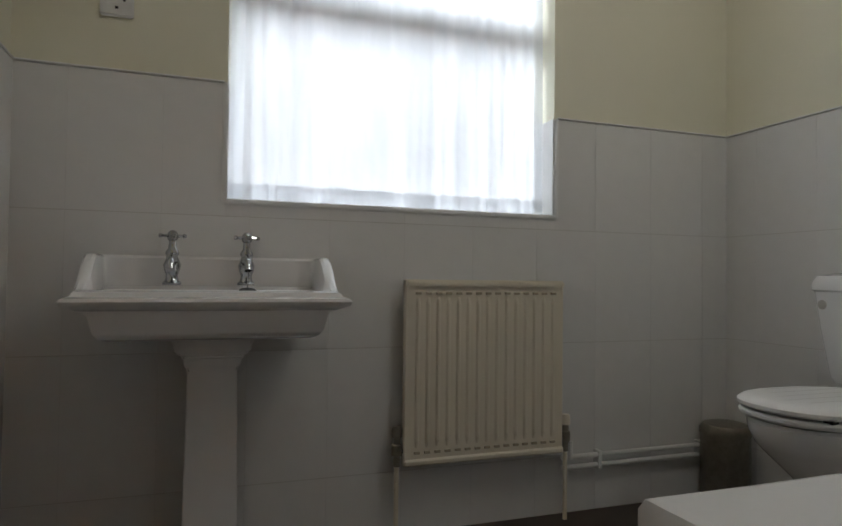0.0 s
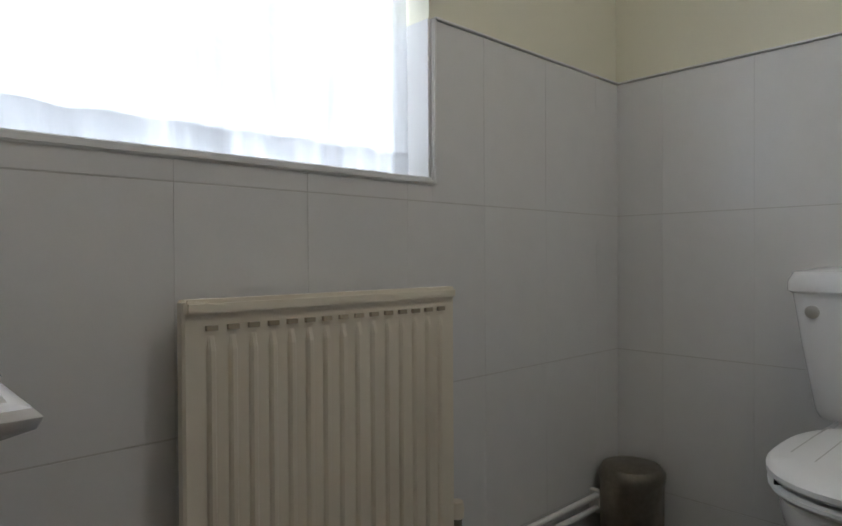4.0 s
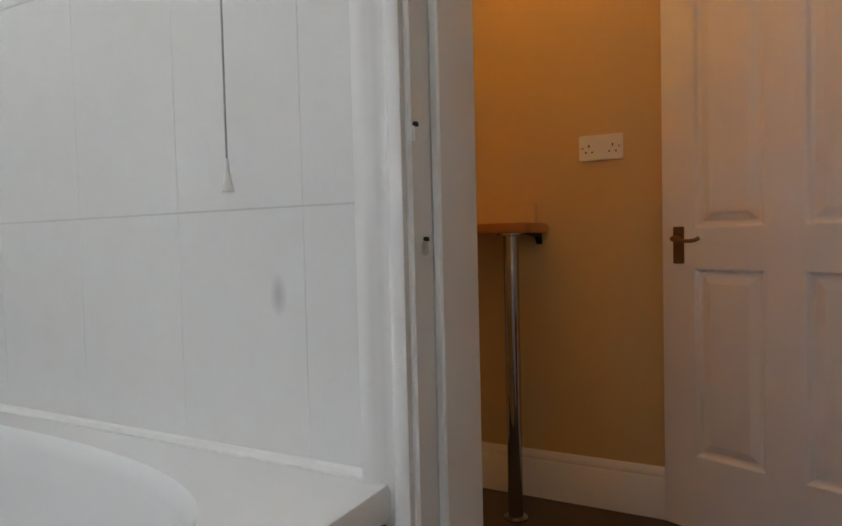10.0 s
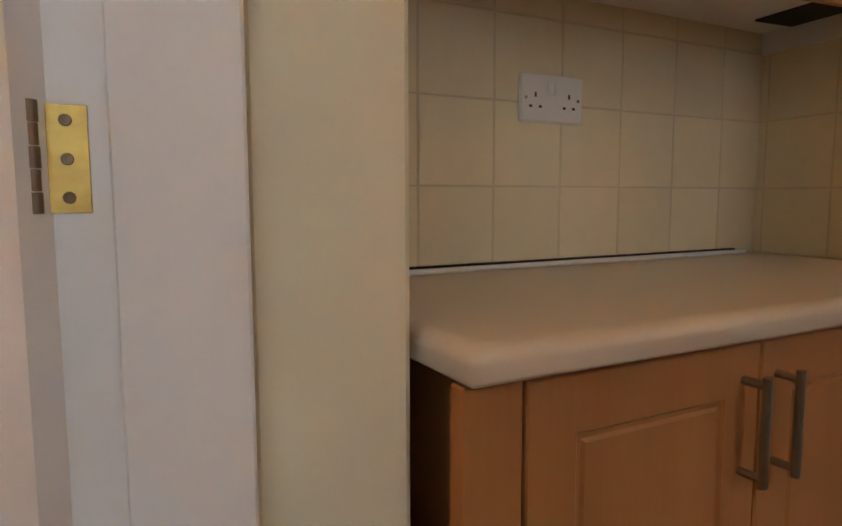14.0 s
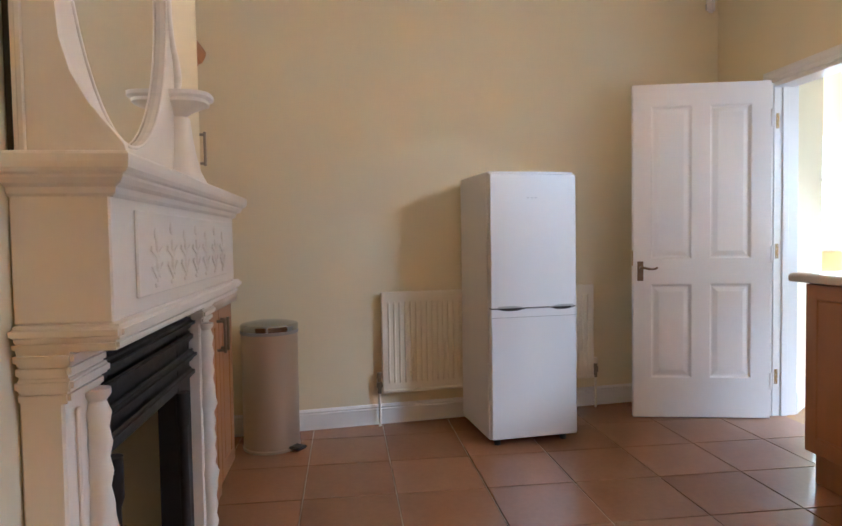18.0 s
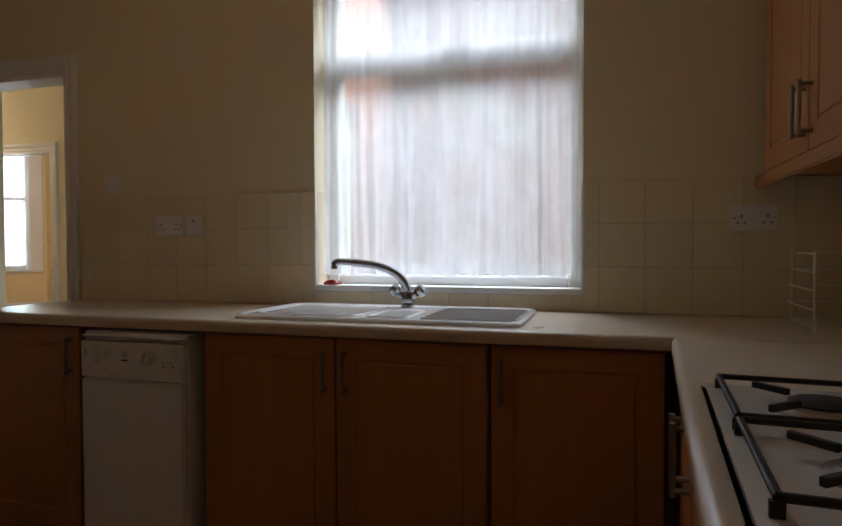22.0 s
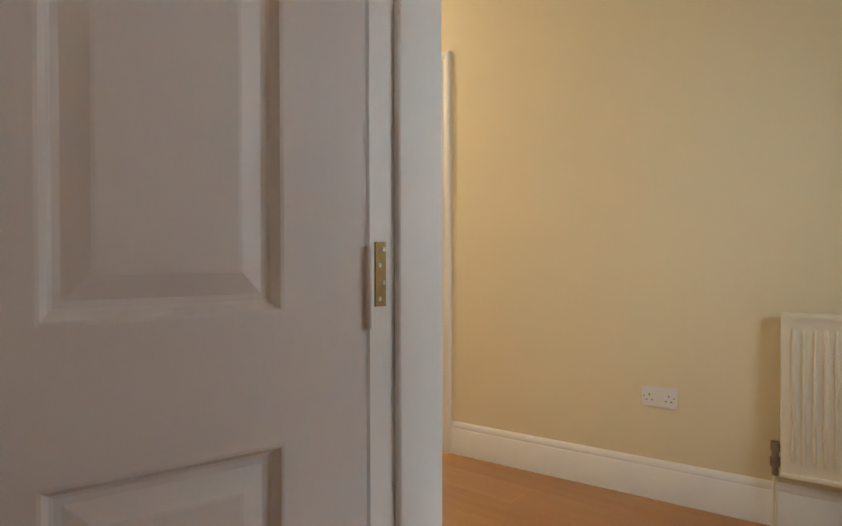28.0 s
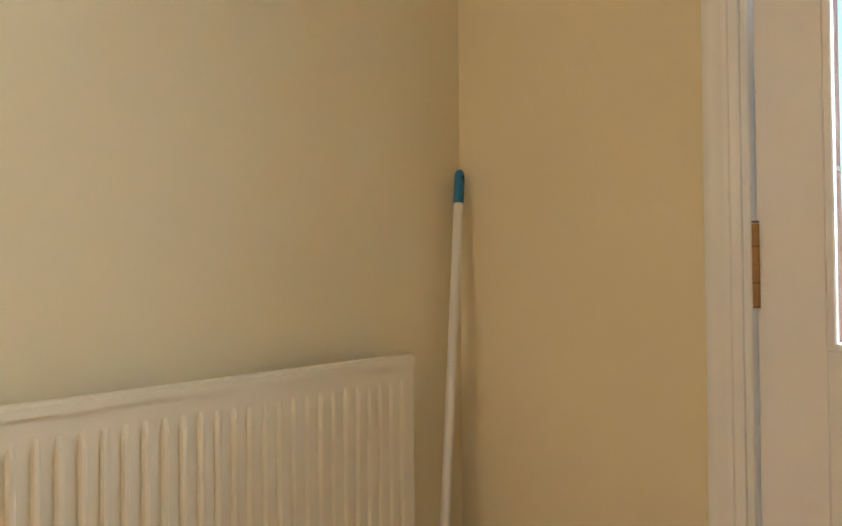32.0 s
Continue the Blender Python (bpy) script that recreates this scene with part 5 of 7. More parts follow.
part("shelf_top", box(5.695, 7.08, -3.265, -3.02, 0.955, 0.988, 0.006, 2), BEECH_FLAT, shelf, "light wood-effect top")
part("upstand", box(5.74, 7.08, -3.268, -3.250, 0.988, 1.06, 0.002), HALL_PAINT, shelf, "painted upstand")
part("leg", lathe([(0.04, 0), (0.04, 0.006), (0.025, 0.010), (0.025, 0.945), (0.045, 0.948), (0.045, 0.955), (0, 0.955)], 24, pose(5.765, -3.062, 0)), CHROME, shelf, "round steel leg", True)
part("wall_bracket", loft([[(5.72, -3.265, 0.955), (5.74, -3.265, 0.955), (5.74, -3.10, 0.955), (5.72, -3.10, 0.955)], [(5.72, -3.265, 0.915), (5.74, -3.265, 0.915), (5.74, -3.24, 0.94), (5.72, -3.24, 0.94)]]), BLACK_IRON, shelf)
wm = thing("washing_machine", "white front-loading washing machine in the hall", "washing machine", pose(6.5, -2.62, 0))
part("cabinet", box(0, 0.595, -0.54, 0, 0.02, 0.85, 0.02, 3), APPLIANCE, wm)
part("control_panel", box(0.005, 0.59, -0.002, 0.012, 0.73, 0.845, 0.006, 2), APPLIANCE, wm)
d = part("porthole_ring", lathe([(0.20, 0), (0.20, 0.02), (0.18, 0.035), (0.15, 0.03), (0.14, 0.01)], 36, pose(0.2975, 0.0, 0.42, -90)), GREY_PLASTIC, wm, "grey porthole ring", True)
part("porthole_glass", lathe([(0.145, 0.012), (0.12, 0.03), (0, 0.04)], 30, pose(0.2975, 0.0, 0.42, -90)), DARK, d, "dark round glass", True)
part("dial", lathe([(0, 0), (0.03, 0), (0.028, 0.02), (0, 0.022)], 20, pose(0.45, 0.012, 0.79, -90)), PLASTIC, wm, "", True)
part("detergent_drawer", box(0.03, 0.2, 0.008, 0.018, 0.745, 0.83, 0.004), APPLIANCE, wm)
for x in (0.05, 0.545):
    part("foot", lathe([(0.02, 0), (0.02, 0.02), (0, 0.02)], 12, pose(x, -0.05, 0)), RUBBER, wm)
lamph = thing("hall_lamp_holder", "white ceiling lamp holder with a lit bulb in the hall", "lamp", pose(5.75, -2.62, HALL_H))
part("rose", lathe([(0, 0), (0.045, 0), (0.045, -0.015), (0.03, -0.03), (0, -0.03)], 20), PLASTIC, lamph, "", True)
part("flex", tube([(0, 0, -0.03), (0, 0, -0.09)], 0.003, 6), PLASTIC, lamph)
part("holder", lathe([(0, -0.09), (0.018, -0.09), (0.02, -0.13), (0, -0.13)], 16), PLASTIC, lamph, "", True)

# ---- kitchen ----
panel_door("door_kitchen", "white four-panel door standing open into the kitchen", pose(0.617, -0.048, 0.008, 0, 0, -102.25), 0.782, 1.975, swing=1, hinges=(0.22, 0.97, 1.76), handle_z=0.877, inset=0.04, hinge_mat=GLOSS, lock_top=0.945, stile=0.10, hinge_stile=0.107)

WORN_BRASS = material("tarnished_brass_plate", (0.34, 0.225, 0.085), 0.45, 0.7, vary=0.25, scale=70, bump=0.08)
jh = tagged(new("hinge_leaf_kitchen"), "worn brass hinge leaf on the white door lining", "hinge")
for z in (0.24, 0.992, 1.76):
    p = part("jamb_plate", box(0.5995, 0.6018, 0.012, 0.033, z - 0.044, z + 0.044, 0.0005), WORN_BRASS, jh)
    for k, dz in enumerate((-0.034, -0.012, 0.012, 0.034)):
        part("screw", lathe([(0, 0), (0.0035, 0), (0.003, 0.001), (0, 0.0006)], 10, pose(0.6018, 0.02 + 0.008 * (k % 2), z + dz, 0, 90)), STEEL, p)

# worktop run under the window
BASE = 0.886
slab_unit("base_cabinet", "beech-effect base cabinet at the end of the worktop", "cabinet", pose(1.545, -0.55, 0), 0.475, BASE - 0.002, 0.545, [(0.004, 0.471, "r")], plinth=0.15)
slab_unit("base_cabinet", "beech-effect double base cabinet under the sink", "cabinet", pose(2.532, -0.55, 0), 0.952, BASE - 0.002, 0.545, [(0.002, 0.475, "r"), (0.477, 0.95, "l")], plinth=0.15)
slab_unit("base_cabinet", "beech-effect corner base cabinet beside the sink unit", "cabinet", pose(3.488, -0.55, 0), 0.47, BASE - 0.002, 0.545, [(0.002, 0.468, "l")], plinth=0.15)
HOB_RUN = Matrix.Translation((3.967, -0.579, 0)) @ Matrix.Rotation(radians(-3.6), 4, "Z") @ Matrix.Translation((-3.935, 0.579, 0))
slab_unit("base_cabinet", "beech-effect base cabinet under the hob", "cabinet", HOB_RUN @ pose(3.955, -0.60, 0, 0, 0, -90), 1.40, BASE - 0.002, 0.58, [(0.02, 0.48, "r"), (0.48, 0.94, "l"), (0.94, 1.395, "l")], plinth=0.15)


def worktop(name, label, pieces, z0, z1):
    ob = thing(name, label, "worktop")
    for x0, x1, y0, y1 in pieces:
        ring = lambda d, z: [(x0 + d, y0 + d, z), (x1 - d, y0 + d, z), (x1 - d, y1 - d, z), (x0 + d, y1 - d, z)]
        turn = [(0.018 * (1 - math.cos(a * math.pi / 16)), z1 - 0.018 * (1 - math.sin(a * math.pi / 16))) for a in range(9)]
        part("slab", loft([ring(d, z) for d, z in [(0.006, z0), (0.002, z0 + 0.002), (0.0, z0 + 0.006)] + turn]), WORKTOP, ob, "", "area")
    return ob


worktop("worktop", "pale stone-effect laminate worktop along the kitchen wall", [(1.478, 4.548, -0.577, -0.004)], BASE, 0.926)
worktop("worktop", "pale stone-effect laminate worktop carrying the hob", [(3.935, 4.53, -2.02, -0.56)], BASE - 0.001, 0.925).matrix_world = HOB_RUN

# Darker copy of the appliance white paints the shade inside the grip.
SHADED_WHITE = material("shaded_appliance_enamel", (0.60, 0.60, 0.60), 0.4, vary=0.02, bump=0.0)
dw = thing("dishwasher", "white slimline dishwasher standing under the worktop", "dishwasher", pose(2.07, -0.60, 0))
part("body", box(0, 0.425, 0.022, 0.56, 0.06, 0.868, 0.006, 2), APPLIANCE, dw)
part("top_lid", box(-0.001, 0.426, 0.0, 0.56, 0.845, 0.876, 0.014, 5), APPLIANCE, dw, "", "area")
part("door", box(0.003, 0.422, 0.0, 0.024, 0.10, 0.714, 0.006, 2), APPLIANCE, dw)
cp = part("control_panel", box(0.003, 0.422, 0.0, 0.024, 0.72, 0.843, 0.004, 2), APPLIANCE, dw)
part("fascia", box(0.012, 0.413, -0.0012, 0.002, 0.752, 0.836, 0.003), APPLIANCE, cp, "thin white printed fascia")
scoop = bmesh.new()
tops = [scoop.verts.new((0.10 + 0.20 * k / 20, -0.0006, 0.7490)) for k in range(21)]
mids = [scoop.verts.new((0.10 + 0.20 * k / 20, 0.010 * math.sin(math.pi * k / 20) - 0.0004, 0.7490 - 0.012 * math.sin(math.pi * k / 20))) for k in range(21)]
lows = [scoop.verts.new((0.10 + 0.20 * k / 20, -0.0008, 0.7488 - 0.024 * math.sin(math.pi * k / 20))) for k in range(21)]
for a, b in ((tops, mids), (mids, lows)):
    for k in range(20):
        scoop.faces.new((a[k], a[k + 1], b[k + 1], b[k]))
part("door_grip", scoop, SHADED_WHITE, cp, "curved moulded grip", True)
part("grip_lip", tube([(0.10 + 0.20 * k / 20, -0.002, 0.7488 - 0.024 * math.sin(math.pi * k / 20)) for k in range(21)], 0.0016, 6), APPLIANCE, cp, "", True)
dial = part("dial", lathe([(0, 0), (0.029, 0), (0.028, 0.004), (0.023, 0.006), (0.021, 0.017), (0, 0.019)], 28, pose(0.283, -0.001, 0.796, 90)), APPLIANCE, cp, "white program dial", True)
part("dial_grip", box(-0.004, 0.004, -0.026, -0.017, -0.019, 0.019, 0.002, 2, pose(0.283, -0.001, 0.796, 0, 25, 0)), APPLIANCE, dial)
part("dial_mark", box(-0.001, 0.001, -0.0265, -0.026, 0.004, 0.017, 0, 1, pose(0.283, -0.001, 0.796, 0, 25, 0)), DARK, dial)
part("maker_badge", tube([(0.190 + 0.0095 * math.cos(k * math.pi / 12), -0.0014, 0.804 + 0.0095 * math.sin(k * math.pi / 12)) for k in range(25)], 0.0009, 5), DARK, cp, "small ring badge")
part("badge_stroke", box(0.1892, 0.1908, -0.0018, -0.001, 0.799, 0.808), DARK, cp)
part("badge_bar", box(0.175, 0.205, -0.0018, -0.001, 0.781, 0.786), DARK, cp)
for k, (x, z, w) in enumerate(((0.060, 0.824, 0.030), (0.056, 0.814, 0.034), (0.060, 0.804, 0.022), (0.057, 0.794, 0.032), (0.060, 0.784, 0.024), (0.060, 0.774, 0.030), (0.105, 0.810, 0.018), (0.104, 0.800, 0.022), (0.105, 0.790, 0.018), (0.022, 0.816, 0.014), (0.018, 0.794, 0.018), (0.370, 0.822, 0.030), (0.378, 0.812, 0.022))):
    part("print_bar", box(x, x + w, -0.0018, -0.001, z, z + 0.0028), GREY_PLASTIC, cp)
for k in range(3):
    part("indicator", box(0.345 + 0.013 * k, 0.349 + 0.013 * k, -0.002, 0.001, 0.782, 0.787, 0.001), DARK, cp)
for k in range(2):
    part("button", box(0.343 + 0.035 * k, 0.352 + 0.035 * k, -0.003, 0.001, 0.768, 0.774, 0.001), GREY_PLASTIC, cp)
part("power_button", lathe([(0, 0), (0.008, 0), (0.007, 0.004), (0, 0.005)], 16, pose(0.392, -0.001, 0.800, 90)), APPLIANCE, cp, "", True)
part("drop_marker", lathe([(0, 0), (0.006, 0), (0.006, 0.0006), (0, 0.0008)], 12, pose(0.026, -0.0012, 0.805, 90)), GREY_PLASTIC, cp)
part("kick_plate", box(0.01, 0.415, 0.05, 0.06, 0.0, 0.1), APPLIANCE, dw)

sink = thing("sink", "white ceramic sink with drainer and half bowl", "sink", pose(2.612, -0.522, 0.926))
bm = bmesh.new()
SW, SD = 0.958, 0.465
rings = [super_ring(SW / 2, SD / 2, z, SW / 2 - i, SD / 2 - i, 14, 48) for i, z in ((0, 0.001), (0, 0.008), (0.004, 0.013), (0.012, 0.015), (0.02, 0.011))]
add_loft(bm, rings, cap=False)
bm.faces.new([bm.verts.new(p) for p in super_ring(SW / 2, SD / 2, 0.011, SW / 2 - 0.02, SD / 2 - 0.02, 14, 48)])
part("rim", bm, CERAMIC, sink, "", True)
for x0, x1, y0, y1 in ((0.05, 0.43, 0.05, 0.42), (0.455, 0.60, 0.05, 0.30)):
    cx, cy, a, b = (x0 + x1) / 2, (y0 + y1) / 2, (x1 - x0) / 2, (y1 - y0) / 2
    bm = bmesh.new()
    add_loft(bm, [super_ring(cx, cy, 0.0118, a, b, 8, 36), super_ring(cx, cy, 0.017, a - 0.006, b - 0.006, 8, 36), super_ring(cx, cy, 0.0125, a - 0.014, b - 0.014, 8, 36)], cap=False)
    part("bowl_edge", bm, CERAMIC, sink, "", True)
    part("bowl", loft([super_ring(cx, cy, 0.0122, a - 0.014, b - 0.014, 8, 36), super_ring(cx, cy, 0.0116, a - 0.05, b - 0.05, 6, 36)]), CERAMIC, sink)
for k in range(7):
    part("drainer_rib", box(0.64, 0.93, 0.06 + k * 0.052, 0.075 + k * 0.052, 0.011, 0.016, 0.003, 2), CERAMIC, sink, "", True)
tap = thing("kitchen_mixer_tap", "chrome swan-neck mixer tap with two faceted knobs", "tap", pose(3.105, -0.135, 0.94))
part("base", lathe([(0, 0), (0.027, 0), (0.028, 0.008), (0.022, 0.016), (0.024, 0.035), (0.020, 0.055), (0.014, 0.06), (0, 0.061)], 24), CHROME, tap, "", True)
part("spout", tube(curve_points([(0, 0, 0.05), (-0.008, -0.006, 0.085), (-0.035, -0.02, 0.12), (-0.09, -0.05, 0.15), (-0.16, -0.085, 0.163), (-0.215, -0.115, 0.168), (-0.232, -0.125, 0.16), (-0.233, -0.126, 0.142)], 6), [0.016] * 10 + [0.0145] * 16 + [0.012] * 17, 14), CHROME, tap, "", True)
for s in (-1, 1):
    arm = part("tap_arm", tube([(0, 0, 0.03), (s * 0.035, 0, 0.05)], 0.013, 12), CHROME, tap, "", True)
    part("knob", lathe([(0, 0), (0.014, 0), (0.022, 0.012), (0.023, 0.026), (0.017, 0.036), (0, 0.038)], 8, pose(s * 0.033, 0, 0.048, 0, s * 52)), CHROME, arm)

# dwelling window over the sink
kw = tagged(new("window_kitchen"), "white framed kitchen window with a top light", "window", "", "structure")
KX0, KX1, KY = 2.665, 3.72, 0.115
bm = bmesh.new()
for x0, x1, z0, z1 in ((KX0, KX0 + 0.055, 1.0, 2.30), (KX1 - 0.055, KX1, 1.0, 2.30), (KX0 + 0.055, KX1 - 0.055, 1.0, 1.045), (KX0 + 0.055, KX1 - 0.055, 2.25, 2.30), (KX0 + 0.055, KX1 - 0.055, 1.875, 1.93)):
    add_box(bm, x0, x1, KY, KY + 0.07, z0, z1, 0.007)
part("window_frame", bm, GLOSS, kw)
part("top_sash", box(KX0 + 0.055, KX1 - 0.055, KY + 0.005, KY + 0.045, 1.93, 1.965, 0.004), GLOSS, kw)
part("lower_pane", box(KX0 + 0.055, KX1 - 0.055, KY + 0.03, KY + 0.036, 1.045, 1.875), GLASS, kw).visible_shadow = False
part("upper_pane", box(KX0 + 0.055, KX1 - 0.055, KY + 0.03, KY + 0.036, 1.965, 2.25), GLASS, kw).visible_shadow = False
for k, x in enumerate((2.80, 2.93, 3.02, 3.27, 3.37, 3.52, 3.61)):
    part("bead_clip", box(x - 0.014, x + 0.014, KY - 0.006, KY + 0.001, 1.885, 1.918, 0.002), GREY_PLASTIC, kw, "small grey window clip")
part("window_handle", tube(curve_points([(3.19, KY, 1.93), (3.19, KY - 0.022, 1.935), (3.22, KY - 0.026, 1.945), (3.29, KY - 0.024, 1.955)], 5), 0.006, 8), STEEL, kw, "", True)
part("window_sill", box(KX0 - 0.006, KX1 + 0.006, -0.012, KY, 0.984, 1.006, 0.005, 2), GLOSS, kw, "white painted sill")
for x, s in ((KX0, 1), (KX1, -1)):
    part("reveal_tile", box(min(x, x + s * 0.005), max(x, x + s * 0.005), 0.001, KY, 1.006, 1.386, 0.001), KIT_TILE, kw)
    part("corner_bead", box(x - 0.006, x + 0.006, -0.0075, 0.004, 1.006, 1.386, 0.002), PLASTIC, kw)
net_curtain("net_curtain", "white gathered net curtain over the kitchen window", KX0 + 0.02, KX1 - 0.02, 0.050, 1.05, 2.26, 17, depth=0.020)
red = thing("red_clip", "small red plastic clip resting on the window sill", "clip", pose(2.715, 0.04, 1.006))
part("clip_body", loft([super_ring(0, 0, 0, 0.032, 0.012, 3, 16), super_ring(0, 0, 0.012, 0.028, 0.012, 3, 16), super_ring(0.006, 0, 0.02, 0.012, 0.008, 3, 16)]), RED, red, "", True)
part("clip_tail", box(0.02, 0.05, -0.004, 0.004, 0.002, 0.008, 0.002), RED, red)

socket("light_switch", "white light switch on the cream kitchen wall", pose(1.618, 0, 1.399), 1, "switch")
socket("double_socket", "white double socket on the tiled splashback", pose(1.896, -0.007, 1.212), 2)
socket("fused_spur", "white fused spur beside the double socket", pose(2.052, -0.007, 1.212), 1, "spur")
socket("double_socket", "white double socket on the tiles near the hob", pose(4.193, -0.007, 1.208), 2)

hob = thing("gas_hob", "white enamel gas hob with black pan supports", "hob", HOB_RUN @ pose(3.965, -1.755, 0.925))
part("tray", box(0, 0.51, 0, 0.57, 0.0, 0.012, 0.006, 2), CERAMIC, hob, "", True)
for j in range(2):
    y0 = 0.03 + j * 0.26
    sup = part("pan_support", box(0.02, 0.49, y0, y0 + 0.008, 0.026, 0.034, 0.002), BLACK_IRON, hob, "black pan support")
    part("support_bar", box(0.02, 0.49, y0 + 0.242, y0 + 0.25, 0.026, 0.034, 0.002), BLACK_IRON, sup)
    for x in (0.02, 0.25, 0.478):
        part("support_bar", box(x, x + 0.008, y0, y0 + 0.25, 0.026, 0.034, 0.002), BLACK_IRON, sup)
    for x in (0.022, 0.48):
        for y in (y0 + 0.006, y0 + 0.244):
            part("support_foot", box(x - 0.004, x + 0.008, y - 0.004, y + 0.004, 0.011, 0.026), BLACK_IRON, sup)
    for x in (0.14, 0.37):
        b = part("burner", lathe([(0, 0.011), (0.058, 0.011), (0.060, 0.016), (0.047, 0.020), (0.046, 0.024), (0, 0.027)], 24, pose(x, y0 + 0.125, 0)), STEEL, hob, "", True)
        part("burner_cap", lathe([(0, 0.022), (0.041, 0.022), (0.043, 0.027), (0.037, 0.030), (0, 0.031)], 24, pose(x, y0 + 0.125, 0)), BLACK_IRON, b, "", True)
        for k in range(4):
            part("prong", box(0.05, 0.105, -0.004, 0.004, 0.026, 0.035, 0.001, 1, pose(x, y0 + 0.125, 0, 0, 0, 45 + 90 * k)), BLACK_IRON, sup)
slab_unit("wall_cabinet", "beech-effect wall cabinet above the hob worktop", "cabinet", pose(4.272, -0.02, 1.385, 0, 0, -90), 1.10, 0.72, 0.275, [(0.10, 0.55, "r"), (0.55, 1.0, "l")], handle_at="low")
light_rail = thing("cabinet_light_rail", "beech-effect light rail under the wall cabinet", "rail")
part("rail", box(4.262, 4.282, -1.12, -0.02, 1.345, 1.385, 0.005, 2), BEECH_FLAT, light_rail)
rack = thing("dish_rack", "white wire rack standing on the worktop corner", "rack", pose(4.33, -0.42, 0.926))
for k in range(5):
    z = 0.012 + 0.05 * k
    part("wire", tube([(0, 0, z), (0.0 + 0.03 * k / 4, 0.3, z), (0.18, 0.3, z)], 0.0022, 6), PLASTIC, rack)
for x, y in ((0, 0), (0.02, 0.3), (0.18, 0.3)):
    part("upright", tube([(x, y, 0), (x, y, 0.22)], 0.0028, 6), PLASTIC, rack)

# alcove beside the chimney breast
AZ = 0.885
ALCOVE = Matrix.Translation((3.275, -3.545, 0)) @ Matrix.Rotation(radians(5.5), 4, "Z") @ Matrix.Translation((-3.275, 3.585, 0))
worktop("worktop", "pale stone-effect laminate worktop in the alcove", [(3.288, 4.376, -3.578, -3.085)], AZ - 0.038, AZ).matrix_world = ALCOVE
slab_unit("base_cabinet", "beech-effect double base cabinet under the alcove worktop", "cabinet", ALCOVE @ pose(4.30, -3.108, 0, 0, 0, 180), 1.02, AZ - 0.042, 0.46, [(0.0, 0.355, "r"), (0.355, 0.945, "l")], plinth=0.15)
socket("double_socket", "white double socket on the alcove tiles", ALCOVE @ pose(3.968, -3.578, 1.15, 0, 0, 180), 2)
fill = thing("filler_panel", "beech-effect filler panel between cabinet and wall end", "panel", ALCOVE)
part("panel_face", box(4.304, 4.371, -3.13, -3.106, 0.15, AZ - 0.042, 0.002), BEECH, fill)
part("plinth_return", box(4.304, 4.371, -3.17, -3.15, 0.0, 0.148, 0.002), BEECH_FLAT, fill)
strip = thing("worktop_gap_strip", "white edging strip and dark gap behind the alcove worktop", "strip", ALCOVE)
part("gap", box(3.36, 4.31, -3.578, -3.566, AZ + 0.0005, AZ + 0.012), DARK, strip, "dark unsealed gap")
part("edging", box(3.34, 4.31, -3.566, -3.55, AZ + 0.0005, AZ + 0.009, 0.003), PLASTIC, strip)
slab_unit("wall_cabinet", "beech-effect wall cabinet in the alcove", "cabinet", pose(4.312, -3.225, 1.39, 0, 0, 180), 1.04, 0.70, 0.355, [(0.02, 0.52, "r"), (0.52, 1.02, "l")], handle_at="low")
lr = thing("cabinet_light_rail", "beech-effect moulded light rail under the alcove cabinet", "rail")
part("rail", box(3.274, 4.31, -3.225, -3.20, 1.332, 1.392, 0.007, 2), BEECH_FLAT, lr)
part("underside", box(3.276, 4.308, -3.575, -3.226, 1.383, 1.389), PLASTIC, lr, "white cabinet underside")
part("vent_gap", box(3.29, 3.40, -3.46, -3.33, 1.379, 1.3835), DARK, lr, "dark vent opening")
part("end_panel_edge", box(3.274, 3.282, -3.575, -3.226, 1.335, 1.383), PLASTIC, lr)

# the other alcove
slab_unit("base_cabinet", "narrow beech-effect base cabinet in the far alcove", "cabinet", pose(1.798, -3.02, 0, 0, 0, 180), 0.548, AZ - 0.042, 0.545, [(0.0, 0.274, "r"), (0.274, 0.546, "l")], plinth=0.15)
worktop("worktop", "short pale stone-effect worktop in the far alcove", [(1.24, 1.796, -3.578, -2.995)], AZ - 0.038, AZ)
slab_unit("wall_cabinet", "narrow beech-effect wall cabinet in the far alcove", "cabinet", pose(1.798, -3.09, 1.36, 0, 0, 180), 0.35, 0.43, 0.48, [(0.0, 0.348, "r")], handle_at="low")

corn = thing("cabinet_cornice", "beech-effect moulded cornice on the far alcove cabinet", "cornice")
corn_ring = lambda d, z: [(1.448 - d, -3.57, z), (1.797, -3.57, z), (1.797, -3.085 + d, z), (1.448 - d, -3.085 + d, z)]
part("moulding", loft([corn_ring(d, z) for d, z in ((0.0, 1.792), (0.003, 1.80), (0.014, 1.81), (0.022, 1.83), (0.026, 1.842), (0.026, 1.856), (0.0, 1.858))]), BEECH_FLAT, corn)

